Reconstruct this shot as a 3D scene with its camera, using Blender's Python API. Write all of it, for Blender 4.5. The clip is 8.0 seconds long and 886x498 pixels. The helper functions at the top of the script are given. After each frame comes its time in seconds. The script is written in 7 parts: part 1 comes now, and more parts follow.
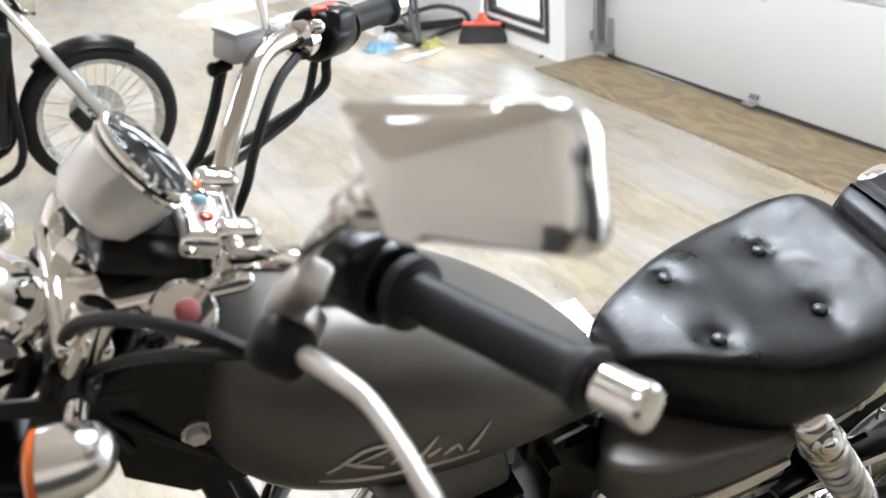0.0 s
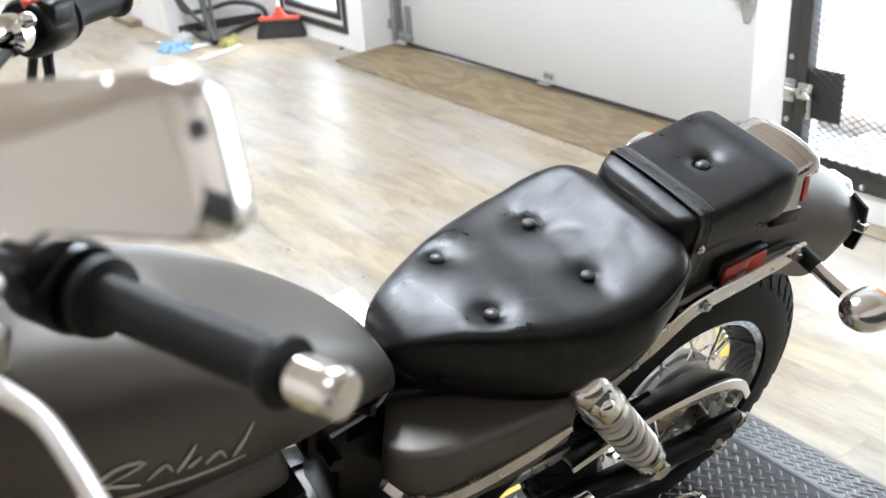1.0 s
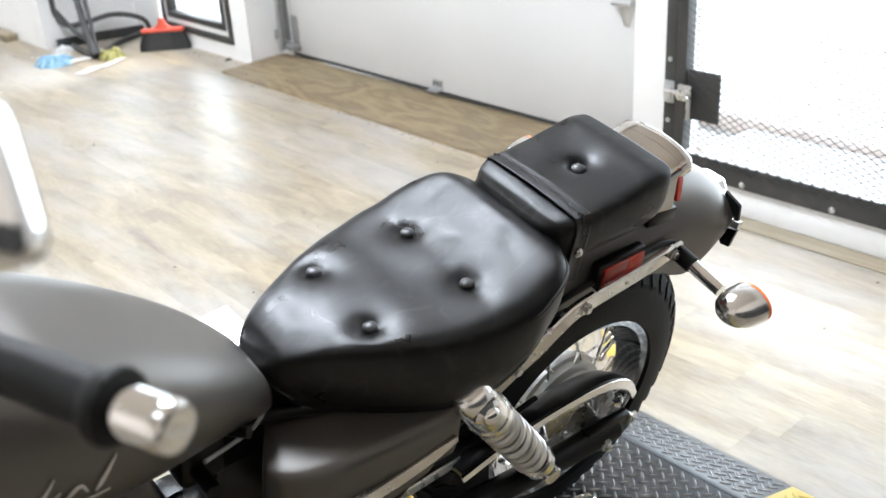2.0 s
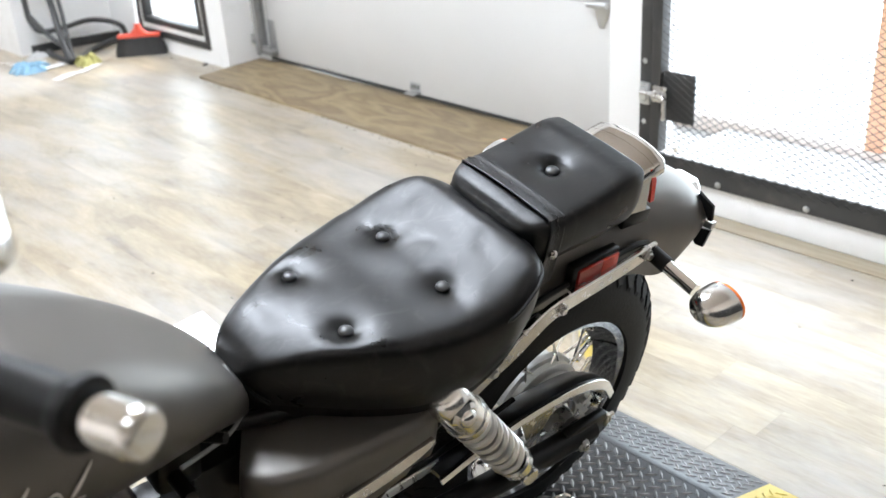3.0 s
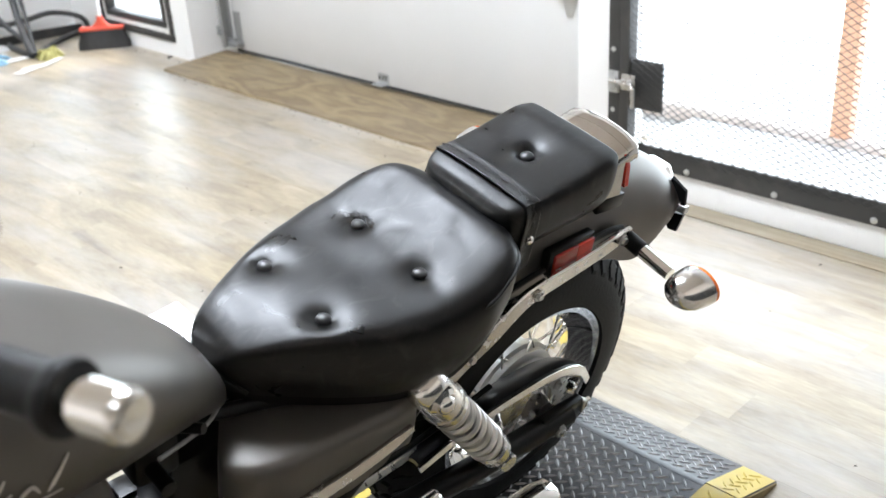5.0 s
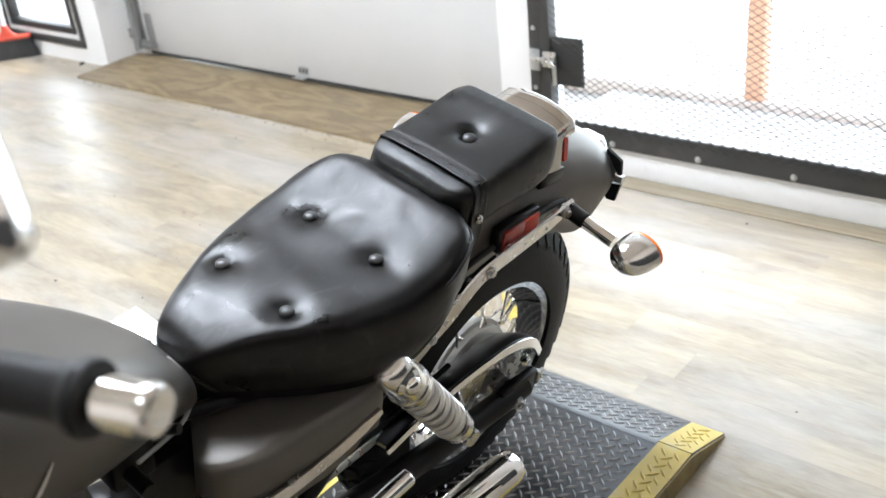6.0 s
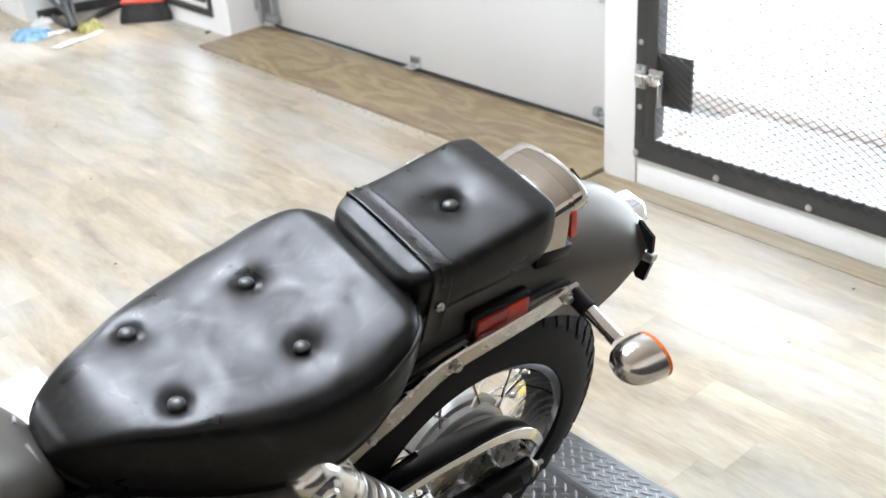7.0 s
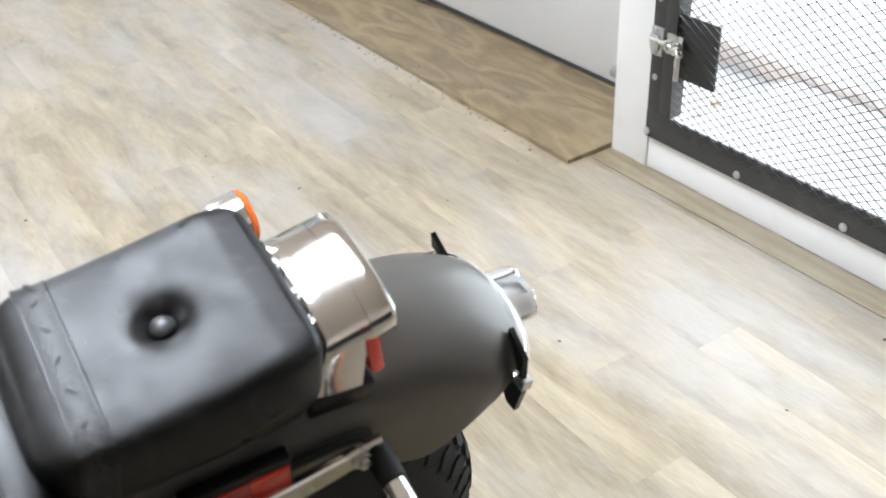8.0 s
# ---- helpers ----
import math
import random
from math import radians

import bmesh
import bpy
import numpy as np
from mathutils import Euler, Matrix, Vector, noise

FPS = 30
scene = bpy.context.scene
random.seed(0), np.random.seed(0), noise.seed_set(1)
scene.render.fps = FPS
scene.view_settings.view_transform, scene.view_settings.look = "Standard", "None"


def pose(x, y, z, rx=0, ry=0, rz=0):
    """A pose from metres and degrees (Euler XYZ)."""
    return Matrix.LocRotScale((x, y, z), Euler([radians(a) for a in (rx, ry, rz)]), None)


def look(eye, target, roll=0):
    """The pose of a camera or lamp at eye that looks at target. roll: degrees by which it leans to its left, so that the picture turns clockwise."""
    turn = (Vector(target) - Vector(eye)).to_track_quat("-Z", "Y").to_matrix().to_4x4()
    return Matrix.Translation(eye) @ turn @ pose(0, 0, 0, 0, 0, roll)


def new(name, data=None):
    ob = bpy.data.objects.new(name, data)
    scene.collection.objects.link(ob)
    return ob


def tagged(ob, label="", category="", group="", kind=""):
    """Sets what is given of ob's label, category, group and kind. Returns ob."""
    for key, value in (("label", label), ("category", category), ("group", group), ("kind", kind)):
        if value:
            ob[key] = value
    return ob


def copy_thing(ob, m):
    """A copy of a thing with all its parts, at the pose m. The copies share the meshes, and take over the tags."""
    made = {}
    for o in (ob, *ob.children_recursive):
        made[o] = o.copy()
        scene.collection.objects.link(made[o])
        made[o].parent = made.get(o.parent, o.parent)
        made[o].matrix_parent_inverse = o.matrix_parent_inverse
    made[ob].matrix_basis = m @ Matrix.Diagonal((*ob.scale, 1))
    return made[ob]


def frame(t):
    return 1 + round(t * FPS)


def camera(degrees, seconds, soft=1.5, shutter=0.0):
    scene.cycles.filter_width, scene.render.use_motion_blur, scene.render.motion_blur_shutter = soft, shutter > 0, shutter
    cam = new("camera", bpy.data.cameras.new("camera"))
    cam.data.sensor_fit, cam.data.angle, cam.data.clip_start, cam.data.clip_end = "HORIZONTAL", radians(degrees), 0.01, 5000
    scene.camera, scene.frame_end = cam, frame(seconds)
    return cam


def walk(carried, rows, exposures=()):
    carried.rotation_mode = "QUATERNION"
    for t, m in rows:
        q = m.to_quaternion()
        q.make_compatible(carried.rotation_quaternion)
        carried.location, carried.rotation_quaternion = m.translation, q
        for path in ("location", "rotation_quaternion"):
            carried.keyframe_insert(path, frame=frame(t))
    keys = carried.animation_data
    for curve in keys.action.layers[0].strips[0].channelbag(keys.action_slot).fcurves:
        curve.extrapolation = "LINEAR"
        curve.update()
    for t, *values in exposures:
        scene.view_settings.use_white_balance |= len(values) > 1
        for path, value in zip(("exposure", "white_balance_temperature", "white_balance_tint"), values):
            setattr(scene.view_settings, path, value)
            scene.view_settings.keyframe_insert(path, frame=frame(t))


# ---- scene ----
cam = camera(48.0, 8.0)
METRES, EYE, TILT, LEAN, TURN = 1.23, 1.419, 0.0, 0.0, -23.4
ROWS = [
    (0.0, 0, 0, 0, -1.56, -24.64, 3.39),
    (0.2, 0.0153, -0.0005, -0.0016, -4.28, -24.62, 3.97),
    (0.5, 0.038, 0.0046, -0.0054, -7.27, -24.45, 3.74),
    (0.7, 0.0481, 0.0045, -0.011, -9.18, -25.28, 3.42),
    (1.0, 0.071, 0.0158, -0.0213, -12.37, -25.65, 3.72),
    (1.2, 0.0782, 0.0197, -0.0242, -13.96, -25.84, 3.67),
    (1.5, 0.0923, 0.0247, -0.0272, -16.56, -26.04, 3.67),
    (2.0, 0.1028, 0.026, -0.0282, -18.36, -25.56, 3.29),
    (2.2, 0.1029, 0.0252, -0.0278, -18.82, -25.51, 3.14),
    (3.3, 0.1115, 0.0199, -0.0256, -20.04, -25.61, 3.64),
    (3.5, 0.1141, 0.0241, -0.0303, -20.42, -26.06, 3.78),
    (4.0, 0.1131, 0.0233, -0.0308, -20.93, -25.98, 3.88),
    (4.5, 0.1107, 0.0225, -0.032, -21.36, -26.04, 3.76),
    (4.7, 0.1076, 0.0239, -0.0339, -21.48, -25.99, 3.39),
    (5.8, 0.066, 0.0153, -0.0275, -24.97, -26.39, 5.03),
    (6.0, 0.0607, 0.015, -0.0239, -27.43, -27.2, 5.35),
    (6.2, 0.0759, 0.0248, -0.0235, -27.78, -28.14, 4.86),
    (6.3, 0.0969, 0.0343, -0.0244, -27, -28.32, 5.43),
    (6.5, 0.1655, 0.0643, -0.025, -23.14, -26.98, 5.73),
    (6.7, 0.2384, 0.0866, -0.0227, -18.87, -26.45, 4.83),
    (7.0, 0.3384, 0.133, -0.0165, -16.79, -27.87, 3.92),
    (7.2, 0.3952, 0.187, -0.0272, -15.38, -29.02, 3.23),
    (7.5, 0.4921, 0.3166, -0.0592, -14.51, -31.22, 1.1),
    (7.7, 0.5677, 0.3933, -0.0422, -15.18, -30.78, 1.04),
    (7.9, 0.6536, 0.4531, -0.0506, -13.95, -33.01, 1.85),
    (8.0, 0.698, 0.4895, -0.0635, -10.77, -33.06, 2.33),
]
walk(cam, [(t, pose(0, 0, EYE, TILT, LEAN, TURN) @ pose(METRES * x, METRES * y, METRES * z, 90 + pitch, roll, yaw)) for t, x, y, z, yaw, pitch, roll in ROWS],
     [(0.0, 0.24), (6.9, 0.24), (7.4, 0.16), (8.0, 0.05)])
cam.data.dof.use_dof, cam.data.dof.focus_distance, cam.data.dof.aperture_fstop = True, 1.6, 5.6

# ---- light ----
world = bpy.data.worlds.new("sky")
scene.world = world
world.use_nodes = True
wn = world.node_tree.nodes
sky = wn.new("ShaderNodeTexSky")
sky.sky_type, sky.sun_disc, sky.sun_elevation, sky.sun_rotation = "NISHITA", False, radians(54), radians(90)
world.node_tree.links.new(sky.outputs["Color"], wn["Background"].inputs["Color"])
wn["Background"].inputs["Strength"].default_value = 0.12


sun = bpy.data.lights.new("sun", "SUN")
sun.energy, sun.angle, sun.color = 3.0, radians(12), (0.98, 0.985, 1.0)
new("sun", sun).matrix_basis = look((8.5, -0.6, 8.9), (2.3, 1.0, 0))
DAYLIGHT, TUBE = 7.2, 41.0

# ---- mesh helpers ----
K = 0.8786            # the motorcycle's drawing unit, in metres


def link_mesh(name, bm, mat, parent=None, label="", k=1.0, angle=38):
    me = bpy.data.meshes.new(name)
    if k != 1.0:
        bm.transform(Matrix.Scale(k, 4))
    bmesh.ops.recalc_face_normals(bm, faces=bm.faces)
    bm.to_mesh(me)
    bm.free()
    me.shade_smooth()
    me.set_sharp_from_angle(angle=radians(angle))
    for m in (mat if isinstance(mat, (list, tuple)) else [mat]):
        me.materials.append(m)
    ob = new(name, me)
    if parent:
        ob.parent = parent
    if label:
        ob["label"] = label
    return ob


def part(name, bm, mat, parent, label="", k=1.0, angle=38):
    return link_mesh(name, bm, mat, parent, label, k, angle)


def thing(name, m, label, category, group="", kind=""):
    ob = new(name)
    ob.matrix_basis = m
    ob.empty_display_size = 0.1
    return tagged(ob, label, category, group, kind)


def box(bm, sx, sy, sz, m=None, bev=0.0, seg=2):
    """A box of that size about the origin of m, its edges rounded."""
    made = bmesh.ops.create_cube(bm, size=1.0)
    vs = made["verts"]
    bmesh.ops.scale(bm, vec=(sx, sy, sz), verts=vs)
    if bev > 0:
        es = list({e for v in vs for e in v.link_edges})
        r = bmesh.ops.bevel(bm, geom=es, offset=bev, segments=seg, affect="EDGES", profile=0.5)
        vs = list({v for f in r["faces"] for v in f.verts} | {v for v in vs if v.is_valid})
    if m is not None:
        bmesh.ops.transform(bm, matrix=m, verts=vs)
    return vs


def span(bm, lo, hi, bev=0.0, seg=2):
    """A box from one corner to the other."""
    c = [(a + b) / 2 for a, b in zip(lo, hi)]
    return box(bm, *[b - a for a, b in zip(lo, hi)], m=Matrix.Translation(c), bev=bev, seg=seg)


def loft(bm, rings, ring_closed=True, caps=True):
    rows = [[bm.verts.new(p) for p in ring] for ring in rings]
    n = len(rows[0])
    for a, b in zip(rows, rows[1:]):
        for i in range(n if ring_closed else n - 1):
            j = (i + 1) % n
            bm.faces.new((a[i], a[j], b[j], b[i]))
    if caps:
        bm.faces.new(rows[0][::-1])
        bm.faces.new(rows[-1])
    return rows


def smooth_line(pts, n):
    """A smooth line of n points through the given ones."""
    P = [Vector(p) for p in pts]
    P = [P[0] * 2 - P[1]] + P + [P[-1] * 2 - P[-2]]
    out, m = [], len(P) - 3
    for i in range(n):
        s = i / (n - 1) * m
        k = min(int(s), m - 1)
        u = s - k
        a, b, c, d = P[k:k + 4]
        out.append(0.5 * ((2 * b) + (c - a) * u + (2 * a - 5 * b + 4 * c - d) * u * u + (3 * b - a - 3 * c + d) * u ** 3))
    return out


def tube(bm, pts, r, seg=10, smooth=0, closed=False, flat=None):
    """A pipe along points. r: a radius or one for each point; flat: (width, thickness) for a strap instead, lying flat against y."""
    pts = smooth_line(pts, smooth) if smooth else [Vector(p) for p in pts]
    rs = r if isinstance(r, (list, tuple)) else [r] * len(pts)
    if len(rs) != len(pts):
        rs = list(np.interp(np.linspace(0, 1, len(pts)), np.linspace(0, 1, len(rs)), rs))
    up = Vector((0.31, 0.2, 0.93))
    rings = []
    for i, p in enumerate(pts):
        a, b = pts[max(i - 1, 0)], pts[min(i + 1, len(pts) - 1)]
        if closed:
            a, b = pts[i - 1], pts[(i + 1) % len(pts)]
        d = (b - a).normalized()
        side = d.cross(up)
        if side.length < 1e-4:
            side = d.cross(Vector((1, 0, 0)))
        side.normalize()
        up = side.cross(d).normalized()
        rings.append([p + (side * math.cos(q) + up * math.sin(q)) * rs[i] for q in (2 * math.pi * j / seg for j in range(seg))])
    if closed:
        rings.append(rings[0])
        rows = [[bm.verts.new(q) for q in ring] for ring in rings[:-1]]
        rows.append(rows[0])
        for a, b in zip(rows, rows[1:]):
            for i in range(seg):
                j = (i + 1) % seg
                bm.faces.new((a[i], a[j], b[j], b[i]))
    else:
        loft(bm, rings)


def strap(bm, pts, half, thick, out):
    """A flat bar along points; half: its half width (one or many) across, thick: its thickness along out."""
    pts = [Vector(p) for p in pts]
    hs = half if isinstance(half, (list, tuple)) else [half] * len(pts)
    out = Vector(out).normalized()
    rings = []
    for i, p in enumerate(pts):
        d = (pts[min(i + 1, len(pts) - 1)] - pts[max(i - 1, 0)]).normalized()
        w = d.cross(out).normalized()
        o = out * thick / 2
        h, c = hs[i], hs[i] * 0.86
        rings.append([p + w * h - o * 0.5, p + w * h + o * 0.5, p + w * c + o, p - w * c + o, p - w * h + o * 0.5, p - w * h - o * 0.5, p - w * c - o, p + w * c - o])
    loft(bm, rings)


def lathe(bm, prof, m=None, seg=32, a0=0.0, a1=2 * math.pi):
    """A turned shape about z: prof lists (radius, height)."""
    full = abs(a1 - a0 - 2 * math.pi) < 1e-6
    n = seg if full else seg + 1
    rings = []
    for i in range(n):
        q = a0 + (a1 - a0) * i / seg
        rings.append([Vector((max(r, 1e-5) * math.cos(q), max(r, 1e-5) * math.sin(q), h)) for r, h in prof])
    if m is not None:
        rings = [[m @ p for p in ring] for ring in rings]
    rows = [[bm.verts.new(p) for p in ring] for ring in rings]
    if full:
        rows.append(rows[0])
    for a, b in zip(rows, rows[1:]):
        for i in range(len(prof) - 1):
            bm.faces.new((a[i], b[i], b[i + 1], a[i + 1]))
    bmesh.ops.remove_doubles(bm, verts=list({v for row in rows for v in row}), dist=2e-5)


def aim(p, q):
    """The pose at p whose z points at q."""
    p, q = Vector(p), Vector(q)
    return Matrix.Translation(p) @ (q - p).to_track_quat("Z", "Y").to_matrix().to_4x4()


def rod(bm, p, q, r, seg=12, bev=0.0):
    n = (Vector(q) - Vector(p)).length
    b = min(bev, r * 0.8)
    prof = [(0, 0), (r - b, 0), (r, b), (r, n - b), (r - b, n), (0, n)] if b else [(0, 0), (r, 0), (r, n), (0, n)]
    lathe(bm, prof, aim(p, q), seg)


def dome(bm, c, r, axis, squash=0.5, seg=12, rings=5):
    prof = [(r * math.cos(q), r * squash * math.sin(q)) for q in (math.pi / 2 * i / rings for i in range(rings + 1))]
    lathe(bm, [(0, -r * 0.2), (r, -r * 0.2)] + prof, aim(c, Vector(c) + Vector(axis)), seg)


def bolt_head(bm, c, axis, r, h):
    m = aim(c, Vector(c) + Vector(axis))
    lathe(bm, [(0, 0), (r * 1.5, 0), (r * 1.5, h * 0.3), (r, h * 0.3)], m, 16)
    lathe(bm, [(0, h * 0.3), (r, h * 0.3), (r, h * 0.9), (r * 0.85, h), (0, h)], m, 6)


def table(xs, ys, x):
    """A smooth value at x from a table."""
    xs, ys = list(xs), list(ys)
    x = min(max(x, xs[0]), xs[-1])
    k = min(max(int(np.searchsorted(xs, x)) - 1, 0), len(xs) - 2)
    h = xs[k + 1] - xs[k]
    u = (x - xs[k]) / h

    def slope(i):
        if i <= 0 or i >= len(xs) - 1:
            return (ys[min(i + 1, len(ys) - 1)] - ys[max(i - 1, 0)]) / (xs[min(i + 1, len(xs) - 1)] - xs[max(i - 1, 0)])
        a, b = (ys[i] - ys[i - 1]) / (xs[i] - xs[i - 1]), (ys[i + 1] - ys[i]) / (xs[i + 1] - xs[i])
        return 0.0 if a * b <= 0 else 2 * a * b / (a + b)
    s0, s1 = slope(k) * h, slope(k + 1) * h
    return (2 * u ** 3 - 3 * u * u + 1) * ys[k] + (u ** 3 - 2 * u * u + u) * s0 + (3 * u * u - 2 * u ** 3) * ys[k + 1] + (u ** 3 - u * u) * s1


# ---- materials ----
def material(name, colour, rough=0.5, metal=0.0, vary=0.0, scale=6.0, bump=0.0, bump_scale=60.0, spots=0.0, spot_colour=(0.05, 0.05, 0.05), spot_scale=3.0, spec=0.5, rough_vary=0.0, coat=0.0, stretch=(1, 1, 1)):
    m = bpy.data.materials.new(name)
    m.use_nodes = True
    nt = m.node_tree
    N, L = nt.nodes, nt.links
    b = N["Principled BSDF"]
    b.inputs["Base Color"].default_value = (*colour, 1)
    b.inputs["Roughness"].default_value, b.inputs["Metallic"].default_value = rough, metal
    b.inputs["Specular IOR Level"].default_value, b.inputs["Coat Weight"].default_value = spec, coat
    b.inputs["Coat Roughness"].default_value = 0.2
    tc = N.new("ShaderNodeTexCoord")
    mp = N.new("ShaderNodeMapping")
    mp.inputs["Scale"].default_value = stretch
    L.new(tc.outputs["Object"], mp.inputs["Vector"])

    def noise_at(s, detail=4.0):
        n = N.new("ShaderNodeTexNoise")
        n.inputs["Scale"].default_value, n.inputs["Detail"].default_value = s, detail
        L.new(mp.outputs["Vector"], n.inputs["Vector"])
        return n.outputs["Fac"]
    last = None
    if vary:
        r = N.new("ShaderNodeMix")
        r.data_type = "RGBA"
        L.new(noise_at(scale), r.inputs["Factor"])
        r.inputs[6].default_value = (*[max(c * (1 - vary), 0) for c in colour], 1)
        r.inputs[7].default_value = (*[min(c * (1 + vary), 1) for c in colour], 1)
        last = r.outputs[2]
    if spots:
        ramp = N.new("ShaderNodeValToRGB")
        ramp.color_ramp.elements[0].position, ramp.color_ramp.elements[1].position = 0.62 - 0.12 * spots, 0.72
        L.new(noise_at(spot_scale, 8.0), ramp.inputs["Fac"])
        mul = N.new("ShaderNodeMath")
        mul.operation = "MULTIPLY"
        mul.inputs[1].default_value = spots
        L.new(ramp.outputs["Color"], mul.inputs[0])
        r = N.new("ShaderNodeMix")
        r.data_type = "RGBA"
        L.new(mul.outputs[0], r.inputs["Factor"])
        r.inputs[6].default_value, r.inputs[7].default_value = (*colour, 1), (*spot_colour, 1)
        if last:
            L.new(last, r.inputs[6])
        last = r.outputs[2]
    if last:
        L.new(last, b.inputs["Base Color"])
    if rough_vary:
        r = N.new("ShaderNodeMapRange")
        r.inputs["From Min"].default_value, r.inputs["From Max"].default_value = 0.3, 0.7
        r.inputs["To Min"].default_value, r.inputs["To Max"].default_value = max(rough - rough_vary, 0.02), min(rough + rough_vary, 1)
        L.new(noise_at(scale * 2.3, 6.0), r.inputs["Value"])
        L.new(r.outputs["Result"], b.inputs["Roughness"])
    if bump:
        bp = N.new("ShaderNodeBump")
        bp.inputs["Strength"].default_value, bp.inputs["Distance"].default_value = bump, 0.002
        L.new(noise_at(bump_scale, 5.0), bp.inputs["Height"])
        L.new(bp.outputs["Normal"], b.inputs["Normal"])
    return m


def emitter(name, colour, strength):
    m = bpy.data.materials.new(name)
    m.use_nodes = True
    nt = m.node_tree
    nt.nodes.remove(nt.nodes["Principled BSDF"])
    e = nt.nodes.new("ShaderNodeEmission")
    e.inputs["Color"].default_value, e.inputs["Strength"].default_value = (*colour, 1), strength
    nt.links.new(e.outputs[0], nt.nodes["Material Output"].inputs["Surface"])
    return m


def glass(name):
    m = material(name, (1.0, 1.0, 1.0), 0.03)
    m.node_tree.nodes["Principled BSDF"].inputs["Transmission Weight"].default_value = 1.0
    m.node_tree.nodes["Principled BSDF"].inputs["IOR"].default_value = 1.3
    return m


def wood(name, colours, along=1, ring=9.0, wave=0.4, fine=0.35, contour=0.0, elong=0.09, detail=6.0, per=None, rough=0.45, streak=14.0, plank_vary=0.2, blotch=0.0, blotch_colour=(0.6, 0.58, 0.55), spec=0.5, relief=0.12, tight=0.0):
    """Wood with its grain along one axis; per: 'object' or 'island' makes each piece differ."""
    m = bpy.data.materials.new(name)
    m.use_nodes = True
    nt = m.node_tree
    N, L = nt.nodes, nt.links
    b = N["Principled BSDF"]
    b.inputs["Roughness"].default_value, b.inputs["Specular IOR Level"].default_value = rough, spec
    tc = N.new("ShaderNodeNewGeometry")
    rnd = None
    if per == "object":
        rnd = N.new("ShaderNodeObjectInfo").outputs["Random"]
    elif per == "island":
        rnd = tc.outputs["Random Per Island"]
    pos = tc.outputs["Position"]
    if rnd is not None:
        sh = N.new("ShaderNodeVectorMath")
        sh.operation = "SCALE"
        sh.inputs[0].default_value = (37.0, 53.0, 11.0)
        L.new(rnd, sh.inputs["Scale"])
        ad = N.new("ShaderNodeVectorMath")
        ad.operation = "ADD"
        L.new(pos, ad.inputs[0])
        L.new(sh.outputs[0], ad.inputs[1])
        pos = ad.outputs[0]
    mp = N.new("ShaderNodeMapping")
    sc = [streak, streak, streak]
    sc[along] = streak * elong
    mp.inputs["Scale"].default_value = sc
    L.new(pos, mp.inputs["Vector"])
    n1 = N.new("ShaderNodeTexNoise")
    n1.inputs["Scale"].default_value, n1.inputs["Detail"].default_value, n1.inputs["Distortion"].default_value = 1.0, detail, 0.6
    n1.inputs["Roughness"].default_value = 0.62
    L.new(mp.outputs[0], n1.inputs["Vector"])
    wv = N.new("ShaderNodeTexWave")
    wv.inputs["Scale"].default_value, wv.inputs["Distortion"].default_value, wv.inputs["Detail"].default_value = ring / streak, 9.0, 3.0
    wv.inputs["Detail Scale"].default_value = 0.8
    wv.bands_direction = "X" if along == 1 else "Y"
    L.new(mp.outputs[0], wv.inputs["Vector"])
    mixf = N.new("ShaderNodeMix")
    mixf.inputs[0].default_value = wave
    L.new(n1.outputs["Fac"], mixf.inputs[2])
    L.new(wv.outputs["Fac"], mixf.inputs[3])
    if contour:
        # growth rings cut flat: contour lines of a slow noise
        mul = N.new("ShaderNodeMath")
        mul.operation = "MULTIPLY"
        mul.inputs[1].default_value = contour
        L.new(n1.outputs["Fac"], mul.inputs[0])
        ping = N.new("ShaderNodeMath")
        ping.operation = "PINGPONG"
        ping.inputs[1].default_value = 1.0
        L.new(mul.outputs[0], ping.inputs[0])
        n1.inputs["Detail"].default_value, n1.inputs["Distortion"].default_value = 1.5, 0.3
        L.new(ping.outputs[0], mixf.inputs[3])
    ramp = N.new("ShaderNodeValToRGB")
    els = ramp.color_ramp.elements
    els[0].position, els[1].position = 0.25 + tight, 0.75 - tight
    els[0].color, els[1].color = (*colours[0], 1), (*colours[-1], 1)
    for i, c in enumerate(colours[1:-1]):
        els.new(0.25 + tight + (0.5 - 2 * tight) * (i + 1) / (len(colours) - 1)).color = (*c, 1)
    mp3 = N.new("ShaderNodeMapping")
    s3 = [150.0, 150.0, 150.0]
    s3[along] = 22.0
    mp3.inputs["Scale"].default_value = s3
    L.new(pos, mp3.inputs["Vector"])
    n3 = N.new("ShaderNodeTexNoise")
    n3.inputs["Scale"].default_value, n3.inputs["Detail"].default_value = 1.0, 3.0
    L.new(mp3.outputs[0], n3.inputs["Vector"])
    mf3 = N.new("ShaderNodeMix")
    mf3.inputs[0].default_value = fine
    L.new(mixf.outputs[0], mf3.inputs[2])
    L.new(n3.outputs["Fac"], mf3.inputs[3])
    mixf = mf3
    L.new(mixf.outputs[0], ramp.inputs["Fac"])
    out = ramp.outputs["Color"]
    if blotch:
        n2 = N.new("ShaderNodeTexNoise")
        n2.inputs["Scale"].default_value, n2.inputs["Detail"].default_value, n2.inputs["Roughness"].default_value = 2.3, 9.0, 0.66
        st = N.new("ShaderNodeMapping")
        s2 = [1.6, 1.6, 1.6]
        s2[along] = 0.5
        st.inputs["Scale"].default_value = s2
        L.new(tc.outputs["Position"], st.inputs["Vector"])
        L.new(st.outputs[0], n2.inputs["Vector"])
        mr = N.new("ShaderNodeMapRange")
